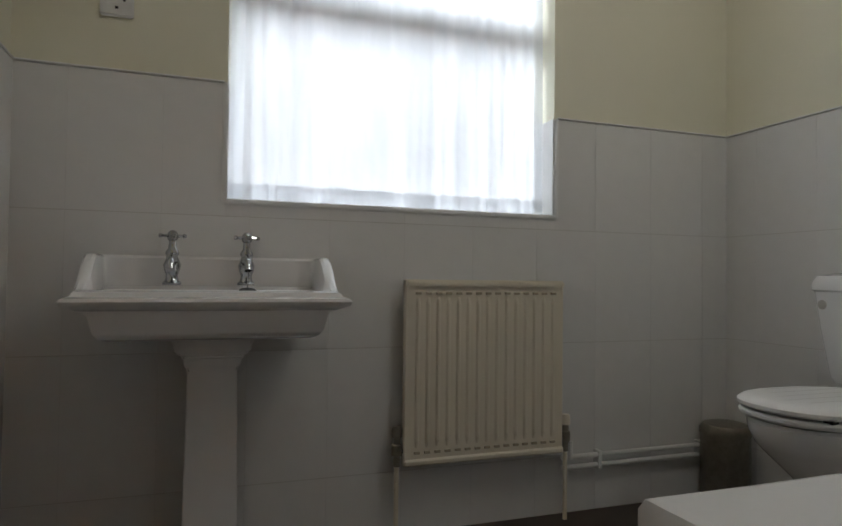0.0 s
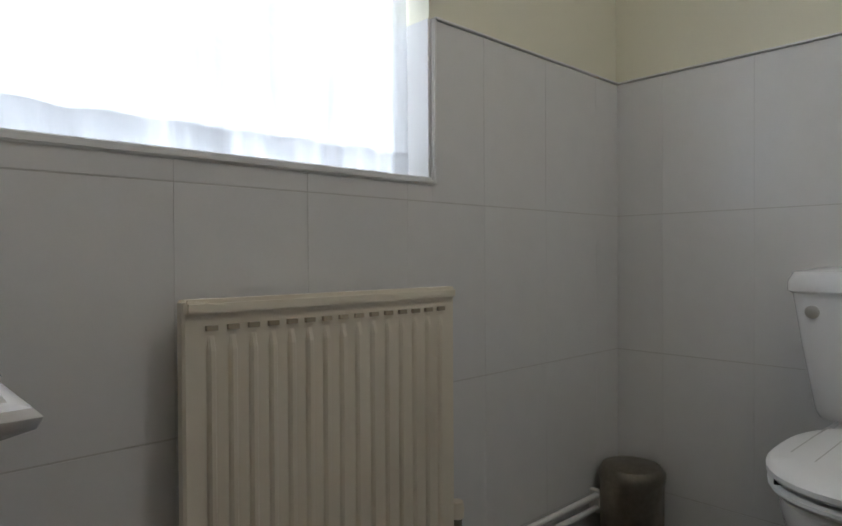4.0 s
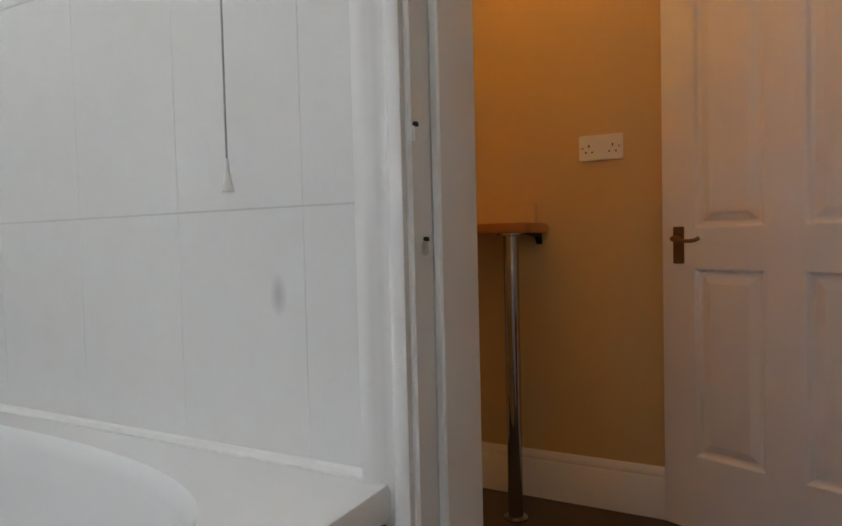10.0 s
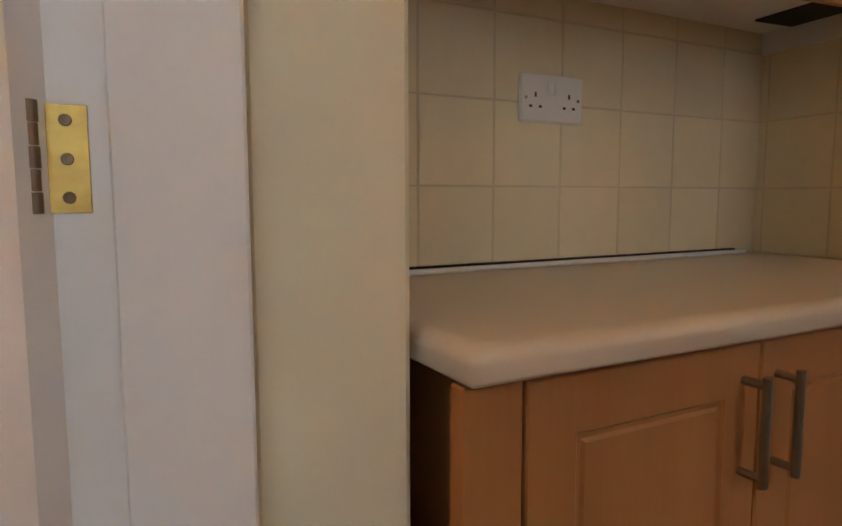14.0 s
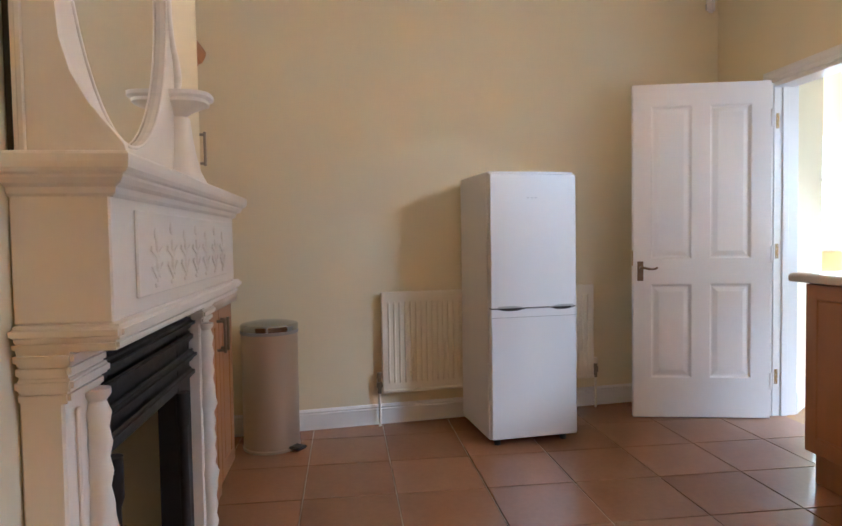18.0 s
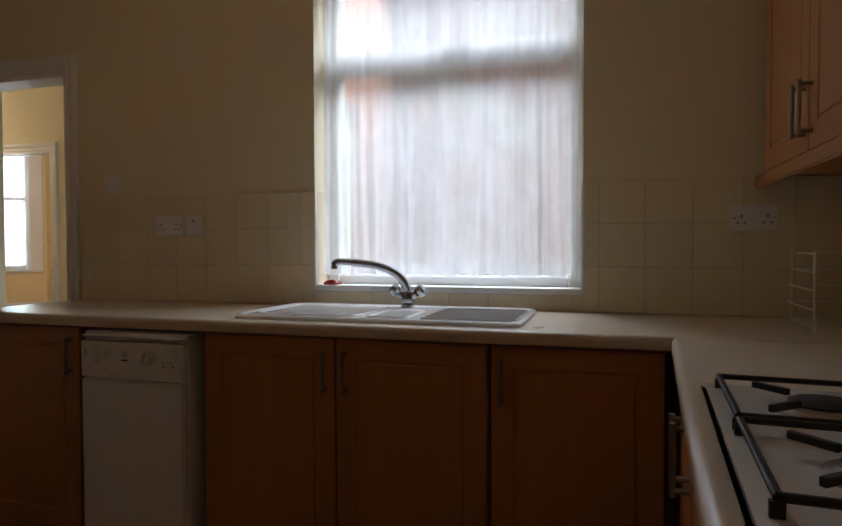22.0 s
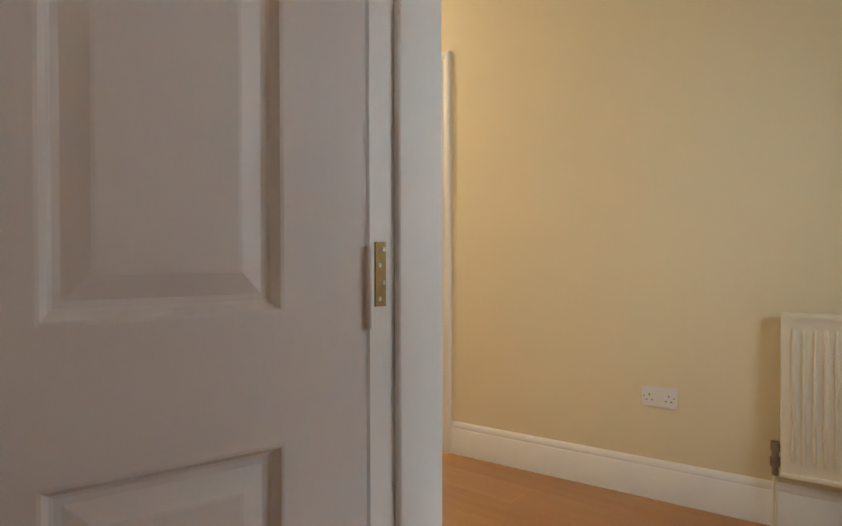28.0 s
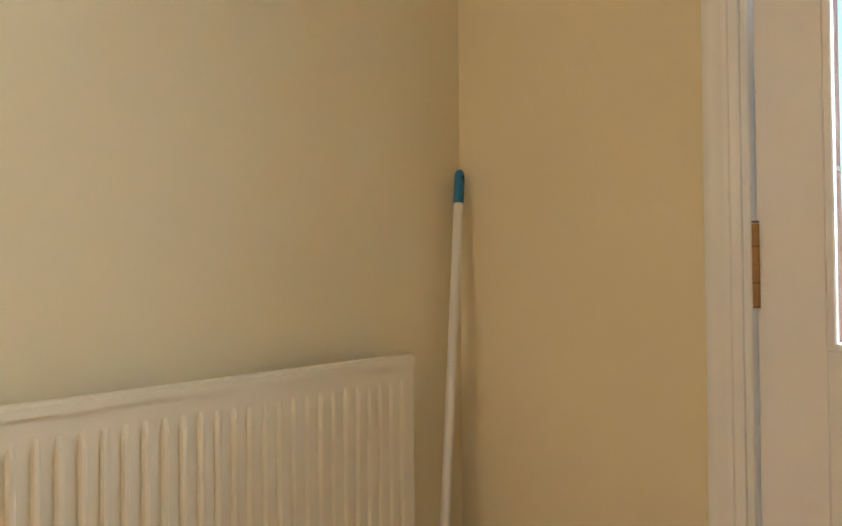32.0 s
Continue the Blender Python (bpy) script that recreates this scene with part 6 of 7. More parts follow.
# fireplace
MX0, MX1, MC = 2.0, 3.075, 2.54
fire = thing("fireplace", "cream painted wooden mantelpiece with carved frieze and turned columns", "fireplace")
shelf_ring = lambda d, z: [(MX0 + d, -3.008, z), (MX1 - d, -3.008, z), (MX1 - d, -2.828 - d, z), (MX0 + d, -2.828 - d, z)]
sh = loft([shelf_ring(d, z) for d, z in ((0.036, 1.172), (0.030, 1.177), (0.028, 1.186), (0.018, 1.191), (0.013, 1.199), (0.013, 1.203), (0.006, 1.206), (0.001, 1.212), (0.0, 1.220), (0.0, 1.231), (0.003, 1.235), (0.006, 1.236))])
part("mantel_shelf", sh, MANTEL, fire)
fr = part("frieze", box(MX0 + 0.035, MX1 - 0.035, -3.008, -2.868, 0.985, 1.176, 0.003), MANTEL, fire)
part("frieze_moulding", box(MX0 + 0.012, MX1 - 0.012, -3.008, -2.848, 0.962, 0.985, 0.007, 3), MANTEL, fire, "", True)
part("frieze_moulding", box(MX0 + 0.022, MX1 - 0.022, -3.008, -2.858, 0.945, 0.962, 0.005, 2), MANTEL, fire, "", True)
part("frieze_field", box(MC - 0.40, MC + 0.40, -2.868, -2.862, 1.010, 1.158, 0.003), MANTEL, fr)
for k in range(7):
    x = MC - 0.30 + k * 0.10
    orn = bmesh.new()
    add_lathe(orn, [(0, 0), (0.013, 0.0005), (0.012, 0.003), (0.007, 0.005), (0, 0.0055)], 12, pose(x, -2.863, 1.118 + 0.012 * (k % 2), -90))
    add_box(orn, x - 0.0045, x + 0.0045, -2.864, -2.8585, 1.03, 1.11, 0.003, 1)
    for side in (-1, 1):
        for q, z in enumerate((1.045, 1.078)):
            leaf = pose(x + side * 0.020, -2.8625, z + 0.008, 0, side * (-38 + 14 * q), 0)
            add_box(orn, -0.020, 0.020, -0.003, 0.0040, -0.0075, 0.0075, 0.003, 2, leaf)
    add_box(orn, x - 0.014, x + 0.014, -2.864, -2.8585, 1.022, 1.032, 0.003, 1)
    part("frieze_carving", orn, MANTEL, fr, "raised carved leaf ornament")
for s, x0, x1 in ((-1, MX0 + 0.04, MX0 + 0.165), (1, MX1 - 0.165, MX1 - 0.04)):
    lg = part("pilaster", box(x0, x1, -3.008, -2.945, 0.0, 0.945, 0.004), MANTEL, fire)
    for i, (d, z0, z1) in enumerate(((0.016, 0.925, 0.945), (0.010, 0.905, 0.925), (0.014, 0.885, 0.905), (0.006, 0.865, 0.885))):
        part("capital", box(x0 - d, x1 + d, -3.008, -2.94 + d, z0, z1, 0.005, 2), MANTEL, lg, "", True)
    part("plinth_block", box(x0 - 0.012, x1 + 0.012, -3.008, -2.925, 0.0, 0.16, 0.006, 2), MANTEL, lg)
    xi = x0 + 0.028 if s > 0 else x1 - 0.028
    prof = [(0, 0.16), (0.022, 0.16), (0.022, 0.18), (0.014, 0.19)]
    for k in range(26):
        z = 0.20 + k * 0.025
        r = 0.017 + 0.005 * (k % 2) + (0.006 if k in (8, 9, 17, 18) else 0)
        prof.append((r, z))
    prof += [(0.014, 0.845), (0.022, 0.855), (0.022, 0.865), (0, 0.866)]
    part("turned_column", lathe(prof, 14, pose(xi, -2.935, 0)), MANTEL, lg, "turned half column", True)
    bead = (x0 + x1) / 2
    part("pilaster_bead", box(bead + s * 0.02 - 0.006, bead + s * 0.02 + 0.006, -2.946, -2.938, 0.2, 0.85, 0.003), MANTEL, lg)
ins = thing("cast_iron_insert", "black cast-iron fireplace insert with a moulded hood", "fireplace insert")
IX0, IX1 = MX0 + 0.167, MX1 - 0.167
for x0, x1, z0 in ((IX0, IX0 + 0.13, 0), (IX1 - 0.13, IX1, 0), (IX0 + 0.13, IX1 - 0.13, 0.70)):
    part("surround_plate", box(x0, x1, -3.03, -2.975, z0, 0.942, 0.004), BLACK_IRON, ins)
for i, (d, z) in enumerate(((0.0, 0.90), (0.018, 0.86), (0.006, 0.82), (0.022, 0.77), (0.010, 0.72))):
    part("hood_moulding", box(IX0 + 0.01, IX1 - 0.01, -2.977, -2.962 + d * 0.6, z, z + 0.032, 0.012, 3), BLACK_IRON, ins, "", True)
for x in (IX0 + 0.12, IX1 - 0.12):
    part("inner_column", lathe([(0.018, 0.0), (0.018, 0.10), (0.012, 0.12), (0.014, 0.35), (0.012, 0.60), (0.018, 0.62), (0.018, 0.70), (0, 0.70)], 14, pose(x, -2.968, 0)), BLACK_IRON, ins, "", True)
part("fire_back", box(IX0 + 0.13, IX1 - 0.13, -3.38, -3.36, 0, 0.72), BLACK_IRON, ins)
for k in range(9):
    part("grate_bar", tube([(IX0 + 0.16 + k * 0.053, -2.96, 0.12), (IX0 + 0.16 + k * 0.053, -2.95, 0.26)], 0.007, 8), BLACK_IRON, ins, "", True)
part("grate_rail", tube([(IX0 + 0.13, -2.955, 0.12), (IX1 - 0.13, -2.955, 0.12)], 0.009, 8), BLACK_IRON, ins, "", True)
part("grate_rail", tube([(IX0 + 0.13, -2.95, 0.26), (IX1 - 0.13, -2.95, 0.26)], 0.009, 8), BLACK_IRON, ins, "", True)
tagged(finish("hearth", box(MX0 - 0.02, MX1 + 0.02, -3.36, -2.70, 0.0, 0.02, 0.005), FLOOR_TILE), "low brown tiled hearth slab before the fireplace", "hearth")

over = thing("overmantel_mirror", "cream painted overmantel with an oval mirror and bracket shelf", "mirror", pose(2.605, -2.985, 1.236))
part("back_board", box(-0.32, 0.414, -0.008, 0.016, 0.0, 1.05, 0.004), MANTEL, over)
prof_side = [(-0.02, 0.0), (0.142, 0.0), (0.138, 0.015), (0.118, 0.04), (0.09, 0.075), (0.066, 0.12), (0.052, 0.17), (0.047, 0.24), (0.047, 1.05), (-0.02, 1.05)]
part("side_cheek", loft([[(x, y, z) for y, z in prof_side] for x in (0.414, 0.43)]), MANTEL, over, "curved side cheek of the overmantel")
part("cheek_bead", box(0.43, 0.436, -0.006, 0.004, 0.0, 1.05, 0.002), MANTEL, over)
# Dark strip at the cheek's back edge stands for shade in the gap.
part("gap_shadow_strip", box(0.43, 0.4325, -0.022, -0.014, 0.0, 1.05), DARK, over, "dark strip painting the shade in the gap behind the board")
half = [(0.0, 0.47), (0.03, 0.44), (0.07, 0.40), (0.13, 0.355), (0.22, 0.335), (0.31, 0.33), (0.34, 0.31), (0.42, 0.285), (0.5, 0.295), (0.6, 0.27), (0.70, 0.24), (0.78, 0.26), (0.86, 0.24), (0.95, 0.14), (1.02, 0.0)]
bm = bmesh.new()
left = [(0.09 - 0.93 * w, z) for z, w in half]
right = [(0.414, 1.02), (0.414, 0.5), (0.414, 0.0)]
outline = left + right
ov = [(0.120 + 0.283 * math.sin(2 * math.pi * k / 48), 0.435 - 0.38 * math.cos(2 * math.pi * k / 48)) for k in range(48)]
for y in (0.016, 0.046):
    o = [bm.verts.new((x, y, z)) for x, z in outline]
    q = [bm.verts.new((x, y, z)) for x, z in ov]
    ed = [bm.edges.new((o[i], o[(i + 1) % len(o)])) for i in range(len(o))] + [bm.edges.new((q[i], q[(i + 1) % 48])) for i in range(48)]
    bmesh.ops.triangle_fill(bm, edges=ed, use_beauty=True)
bm.verts.ensure_lookup_table()
n = len(outline)
for base, ring_n in ((0, n), (n, 48)):
    for i in range(ring_n):
        a, b = base + i, base + (i + 1) % ring_n
        bm.faces.new([bm.verts[k] for k in (a, b, b + n + 48, a + n + 48)])
bmesh.ops.recalc_face_normals(bm, faces=bm.faces)
part("shaped_frame", bm, MANTEL, over, "shaped frame round the mirror")
bm = bmesh.new()
bm.faces.new([bm.verts.new((x, 0.034, z)) for x, z in ov])
bmesh.ops.recalc_face_normals(bm, faces=bm.faces)
part("mirror_glass", bm, MIRROR, over, "oval bevelled mirror glass")
rim_pts = [(x * 1.0, 0.047, z) for x, z in ov] + [(ov[0][0], 0.047, ov[0][1])]
part("mirror_bead", tube(rim_pts, 0.0035, 8), MANTEL, over, "", True)
bracket = lambda cy, z, a, b, p=2.6: super_ring(-0.235, cy, z, a, b, p, 24)
sb = part("bracket_shelf", loft([bracket(0.040, 0.175, 0.020, 0.020), bracket(0.050, 0.192, 0.030, 0.032), bracket(0.060, 0.205, 0.046, 0.048), bracket(0.064, 0.212, 0.060, 0.060, 3), bracket(0.064, 0.220, 0.060, 0.060, 3), bracket(0.066, 0.226, 0.068, 0.068, 3), bracket(0.066, 0.236, 0.068, 0.068, 3)]), MANTEL, over, "small bracket shelf with a flared underside", True)
part("bracket_column", loft([bracket(0.055, z, w, d, 3) for z, w, d in ((0.0, 0.075, 0.070), (0.012, 0.066, 0.060), (0.045, 0.048, 0.044), (0.09, 0.036, 0.034), (0.14, 0.030, 0.026), (0.178, 0.026, 0.022))]), MANTEL, sb, "", True)
scroll = [(-0.238, 0.045, 0.240), (-0.252, 0.048, 0.28), (-0.236, 0.046, 0.325), (-0.212, 0.043, 0.37), (-0.198, 0.042, 0.44), (-0.206, 0.043, 0.52)]
part("frame_scroll", tube(curve_points(scroll, 6), 0.010, 10), MANTEL, over, "scrolled edge above the bracket", True)

bin_k = thing("pedal_bin", "tall beige pedal bin with a steel lid beside the cabinet", "bin", pose(0.64, -2.935, 0))
part("bin_body", lathe([(0, 0.012), (0.143, 0.012), (0.147, 0.02), (0.147, 0.63), (0, 0.63)], 40), BEIGE_ENAMEL, bin_k, "", True)
part("base_ring", lathe([(0.148, 0.0), (0.15, 0.004), (0.15, 0.014), (0.146, 0.017)], 40), BEIGE_ENAMEL, bin_k, "", True)
part("bin_lid", lathe([(0.15, 0.628), (0.152, 0.655), (0.145, 0.664), (0.09, 0.675), (0.03, 0.68), (0, 0.68)], 40), CHROME, bin_k, "polished dark steel lid", True)
part("lid_rim", lathe([(0.1485, 0.612), (0.151, 0.614), (0.1525, 0.628), (0.1495, 0.63)], 40), GREY_PLASTIC, bin_k, "grey lid rim", True)
part("pedal", box(0.12, 0.21, -0.035, 0.035, 0.012, 0.026, 0.005, 2, pose(0, 0, 0, 0, 0, 55)), RUBBER, bin_k, "black foot pedal")

radiator("radiator", "ivory panel radiator on the wall behind the fridge freezer", 1.37, 0.595, pose(0.04 + 0.125 * 2.33 + 0.003, -2.33, 0.195, 0, 0, 97.1), RAD_WHITE, slots=False)
fridge = thing("fridge_freezer", "white upright fridge freezer standing before the radiator", "fridge", pose(0.892, -1.785, 0, 0, 0, 96))
W, D, HT = 0.478, 0.53, 1.442
part("body", box(0, W, 0.05, D, 0.03, HT - 0.012, 0.006, 2), APPLIANCE, fridge)
part("top_panel", box(0.0, W, 0.03, D, HT - 0.014, HT, 0.005, 2), APPLIANCE, fridge)
for nm, z0, z1 in (("freezer_door", 0.045, 0.7275), ("fridge_door", 0.7315, HT - 0.016)):
    dd = part(nm, box(0.0, W, 0.0, 0.046, z0, z1, 0.004, 3), APPLIANCE, fridge, "", "area")
    if nm == "freezer_door":
        part("top_moulding", box(0.004, W - 0.004, -0.0015, 0.003, 0.682, 0.6845, 0.0005), GREY_PLASTIC, dd, "faint grey moulding line")
    for x0, x1 in ((0.035, 0.185), (W - 0.018, W - 0.15)):
        d = x1 - x0
        if nm == "freezer_door":
            lip = [(0.0, 0.7275), (0.15, 0.7205), (0.40, 0.7165), (0.72, 0.7175), (0.92, 0.7235), (1.0, 0.7275)]
            # Dark crescent puts the finger recess's shade onto the flat door front.
            part("grip_shadow", loft([[(x0 + d * u, y, z) for u, z in lip] for y in (-0.0012, 0.004)]), DARK, dd, "dark curved patch painting the shade of the finger recess")
        else:
            lip = [(0.0, 0.7315), (0.02, 0.742), (0.60, 0.7425), (0.82, 0.738), (1.0, 0.7315)]
            part("grip", loft([[(x0 + d * u, y, z) for u, z in lip] for y in (-0.0025, 0.004)]), GREY_PLASTIC, dd, "grey moulded grip")
part("door_gap", box(0.004, W - 0.004, 0.004, 0.04, 0.726, 0.733), DARK, fridge, "dark gap between the doors")
for k in range(3):
    part("badge", box(0.20 + k * 0.022, 0.213 + k * 0.022, -0.0008, 0.002, 1.30, 1.306), PALE_GREY, fridge)
for x in (0.05, W - 0.05):
    for y in (0.07, D - 0.05):
        part("foot", lathe([(0.018, 0), (0.018, 0.03), (0, 0.03)], 12, pose(x, y, 0)), RUBBER, fridge)
sens = thing("alarm_sensor", "small ivory alarm sensor high in the kitchen corner", "sensor", pose(0.075, -0.045, 2.58, 0, 0, -40))
part("sensor_body", box(-0.032, 0.032, -0.05, 0.0, 0.0, 0.095, 0.012, 3), PLASTIC, sens, "", True)
part("sensor_lens", box(-0.024, 0.024, -0.054, -0.048, 0.015, 0.055, 0.004), GREY_PLASTIC, sens)
lampk = thing("kitchen_lamp", "ceiling lamp with bare lit bulbs in the kitchen", "lamp", pose(2.44, -1.95, KIT_H))
part("rose", lathe([(0, 0), (0.05, 0), (0.05, -0.015), (0.02, -0.03), (0, -0.03)], 20), PLASTIC, lampk, "", True)
part("stem", tube([(0, 0, -0.03), (0, 0, -0.84)], 0.006, 8), BRASS, lampk, "", True)
# Unseen brass plate, added to keep lamp light off cabinets and floor.
part("light_baffle", lathe([(0, -0.875), (0.05, -0.872), (0.12, -0.855), (0.145, -0.838), (0.142, -0.835), (0.118, -0.848), (0.05, -0.862), (0, -0.865)], 32), BRASS, lampk, "shallow brass baffle added below the bulbs to block light", True)
for s in (-1, 1):
    arm = part("arm", tube([(0, 0, -0.84), (s * 0.04, 0, -0.835), (s * 0.075, 0, -0.80)], 0.005, 8), BRASS, lampk, "", True)
    part("bulb", lathe([(0, 0.0), (0.012, 0.002), (0.014, 0.02), (0.026, 0.045), (0.028, 0.06), (0.02, 0.08), (0, 0.086)], 18, pose(s * 0.075, 0, -0.80)), BULB, arm, "lit bulb", True)

# ---- lobby ----
in_lobby(radiator("radiator", "ivory panel radiator on the cream lobby wall", 1.0, 0.60, pose(0.71, 1.95, 0.21), RAD_WHITE, deep=0.085, slots=False))
in_lobby(socket("double_socket", "white double socket low on the cream lobby wall", pose(0.188, 1.95, 0.386), 2))
mop = in_lobby(thing("mop", "white mop handle with a blue grip leaning in the corner", "mop", pose(1.80, 1.80, 0.0)))
tip, foot = Vector((0.125, 0.115, 1.285)), Vector((-0.025, 0.06, 0.06))
way = (tip - foot).normalized()
part("pole", tube([foot, tip - way * 0.09], 0.0125, 14), PLASTIC, mop, "white enamelled pole", True)
grip = part("grip", tube([tip - way * 0.092, tip - way * 0.03, tip - way * 0.008, tip], [0.0145, 0.0150, 0.0125, 0.006], 14), BLUE, mop, "blue plastic grip", True)
part("hanging_hole", box(-0.004, 0.004, -0.017, 0.017, -0.009, 0.009, 0.003, 1, Matrix.Translation(tip - way * 0.024)), DARK, grip)
part("mop_head", lathe([(0, 0.06), (0.03, 0.06), (0.045, 0.035), (0.065, 0.012), (0.07, 0.0), (0, 0.0)], 24, pose(-0.025, 0.06, 0)), PLASTIC, mop, "", True)
WORN = material("worn_painted_brass", (0.42, 0.24, 0.10), 0.5, 0.6, vary=0.3, scale=60, bump=0.1)
# back door, white, half glazed, closed
bd = in_lobby(thing("back_door", "white half-glazed back door, closed, with brass hinges", "door", pose(1.985, 1.19, 0.0, 0, 0, -90)))
bm = bmesh.new()
for x0, x1, z0, z1 in ((0, 0.115, 0.01, 1.98), (0.685, 0.80, 0.01, 1.98), (0.115, 0.685, 0.01, 0.86), (0.115, 0.685, 1.85, 1.98)):
    add_box(bm, x0, x1, 0, 0.042, z0, z1, 0.002)
part("leaf_frame", bm, DOOR, bd)
part("glass", box(0.115, 0.685, 0.018, 0.024, 0.86, 1.85), GLASS, bd).visible_shadow = False
bead = bmesh.new()
for x0, x1, z0, z1 in ((0.115, 0.13, 0.86, 1.85), (0.67, 0.685, 0.86, 1.85), (0.13, 0.67, 0.86, 0.875), (0.13, 0.67, 1.835, 1.85)):
    add_box(bead, x0, x1, -0.006, 0.016, z0, z1, 0.003)
part("glazing_bead", bead, DOOR, bd)
part("lower_panel", box(0.16, 0.64, -0.008, 0.0, 0.2, 0.72, 0.006, 2), DOOR, bd)
for z in (0.22, 1.015, 1.75):
    h = part("hinge", tube([(-0.004, -0.004, z - 0.08), (-0.004, -0.004, z + 0.08)], 0.010, 12), WORN, bd, "worn brown brass hinge", True)
    for dz in (-0.082, -0.035, 0.035, 0.082):
        part("knuckle_ring", lathe([(0.0105, 0), (0.0105, 0.003), (0.008, 0.004)], 12, pose(-0.004, -0.004, z + dz)), BRONZE, h)
part("handle_plate", box(0.715, 0.755, -0.007, 0.0, 0.90, 1.06, 0.002), BRONZE, bd)
architrave("trim_back_door_surround", 0.378, 1.206, 1.962, 0, 2.0, face=-1, axis="y", turn=True)
for name, b in (("trim_back_door_jamb_north", box(1.962, 2.12, 1.194, 1.215, 0, 2.02, 0.003)), ("trim_back_door_jamb_south", box(1.962, 2.12, 0.37, 0.39, 0, 2.02, 0.003)), ("trim_back_door_head", box(1.962, 2.12, 0.39, 1.194, 1.99, 2.02, 0.003))):
    in_lobby(structure(name, b, GLOSS, "white gloss painted door lining"))
s2 = in_lobby(thing("alarm_sensor", "small ivory alarm sensor high on the lobby wall", "sensor", pose(-1.262, 1.95, 2.53)))
part("sensor_body", box(-0.03, 0.03, -0.05, 0.0, 0.0, 0.11, 0.012, 3), PLASTIC, s2, "", True)
part("sensor_lens", box(-0.022, 0.022, -0.054, -0.048, 0.02, 0.06, 0.004), DARK, s2)
bell = in_lobby(thing("fire_alarm_sounder", "round red fire alarm sounder high on the lobby wall", "alarm", pose(-0.29, 1.95, 2.83)))
part("sounder_body", lathe([(0, 0), (0.06, 0), (0.063, 0.02), (0.058, 0.05), (0.045, 0.058), (0, 0.06)], 28, pose(0, 0, 0, 90)), RED_GLOSS, bell, "", True)
part("white_centre", lathe([(0.024, 0.0595), (0.022, 0.0615), (0, 0.062)], 20, pose(0, 0, 0, 90)), PLASTIC, bell, "white centre disc", True)
part("centre_ring", lathe([(0.008, 0.0618), (0.007, 0.0628), (0, 0.063)], 14, pose(0, 0, 0, 90)), GREY_PLASTIC, bell, "", True)
cable = in_lobby(thing("loose_cable", "loose dark cable trailing from the front room wall", "cable", pose(-4.12, 5.45, FZ)))
part("cable_loop", tube(curve_points([(0.01, 0.02, 0.30), (0.05, 0.05, 0.22), (0.03, -0.03, 0.10), (0.08, 0.02, 0.012), (0.20, 0.10, 0.006), (0.26, 0.02, 0.006), (0.16, -0.10, 0.006)], 8), 0.004, 6), RUBBER, cable, "", True)
part("cable_plate", box(-0.012, 0.0, -0.03, 0.05, 0.28, 0.36, 0.003), PLASTIC, cable)
# Unseen holder, made up to go with the lobby's fill light.
ll = thing("lobby_fill_lamp", "unseen white ceiling lamp holder added for the lobby fill light", "lamp", pose(-1.95, 1.22, KIT_H))
part("rose", lathe([(0, 0), (0.05, 0), (0.05, -0.015), (0.02, -0.03), (0, -0.03)], 20), PLASTIC, ll, "", True)
part("flex", tube([(0, 0, -0.03), (0, 0, -0.72)], 0.003, 6), PLASTIC, ll)
part("holder", lathe([(0, -0.72), (0.018, -0.72), (0.02, -0.76), (0, -0.76)], 16), PLASTIC, ll, "", True)

# ---- front room ----
BAY = Matrix.Translation((-5.36, 4.25, 0)) @ Matrix.Rotation(math.atan2(1.03, 1.21), 4, "Z")
bw = in_lobby(tagged(new("window_bay"), "white sash window in the front room bay", "window", "", "structure"))
bm = bmesh.new()
for x0, x1, z0, z1, y in ((0.25, 0.33, 0.83, 3.02, 0.13), (1.31, 1.38, 0.83, 3.02, 0.13), (0.33, 1.31, 0.83, 0.90, 0.13), (0.33, 1.31, 2.94, 3.02, 0.13), (0.33, 1.31, 1.87, 1.93, 0.12)):
    add_box(bm, x0, x1, y, y + 0.06, z0, z1, 0.006)
bmesh.ops.transform(bm, matrix=BAY, verts=bm.verts)
part("sash_frame", bm, GLOSS, bw)
for z0, z1 in ((0.90, 1.87), (1.93, 2.94)):
    part("sash_pane", box(0.33, 1.31, 0.16, 0.166, z0, z1, 0, 1, BAY), GLASS, bw).visible_shadow = False
part("window_sill", box(0.22, 1.56, -0.03, 0.13, 0.80, 0.83, 0.008, 2, BAY), GLOSS, bw, "white painted sill")
part("reveal_board", box(1.38, 1.552, 0.004, 0.19, 0.83, 3.02, 0.004, 1, BAY), GLOSS, bw, "white window reveal")
part("window_head", box(0.22, 1.555, -0.006, 0.13, 2.985, 3.04, 0.005, 1, BAY), GLOSS, bw)
in_lobby(net_curtain("net_curtain", "white net across the sash window in the bay", 0.34, 1.30, 0.115, 0.91, 2.93, 10, BAY, depth=0.008))
ch = in_lobby(thing("chandelier", "brass chandelier with lit candle bulbs in the front room", "chandelier", pose(-1.98, 3.62, FZ + FRONT_H)))
part("stem", tube([(0, 0, 0), (0, 0, -1.02)], 0.007, 8), BRONZE, ch, "", True)
part("hub", lathe([(0, -1.06), (0.03, -1.05), (0.04, -1.0), (0.02, -0.95), (0, -0.94)], 18), BRONZE, ch, "", True)
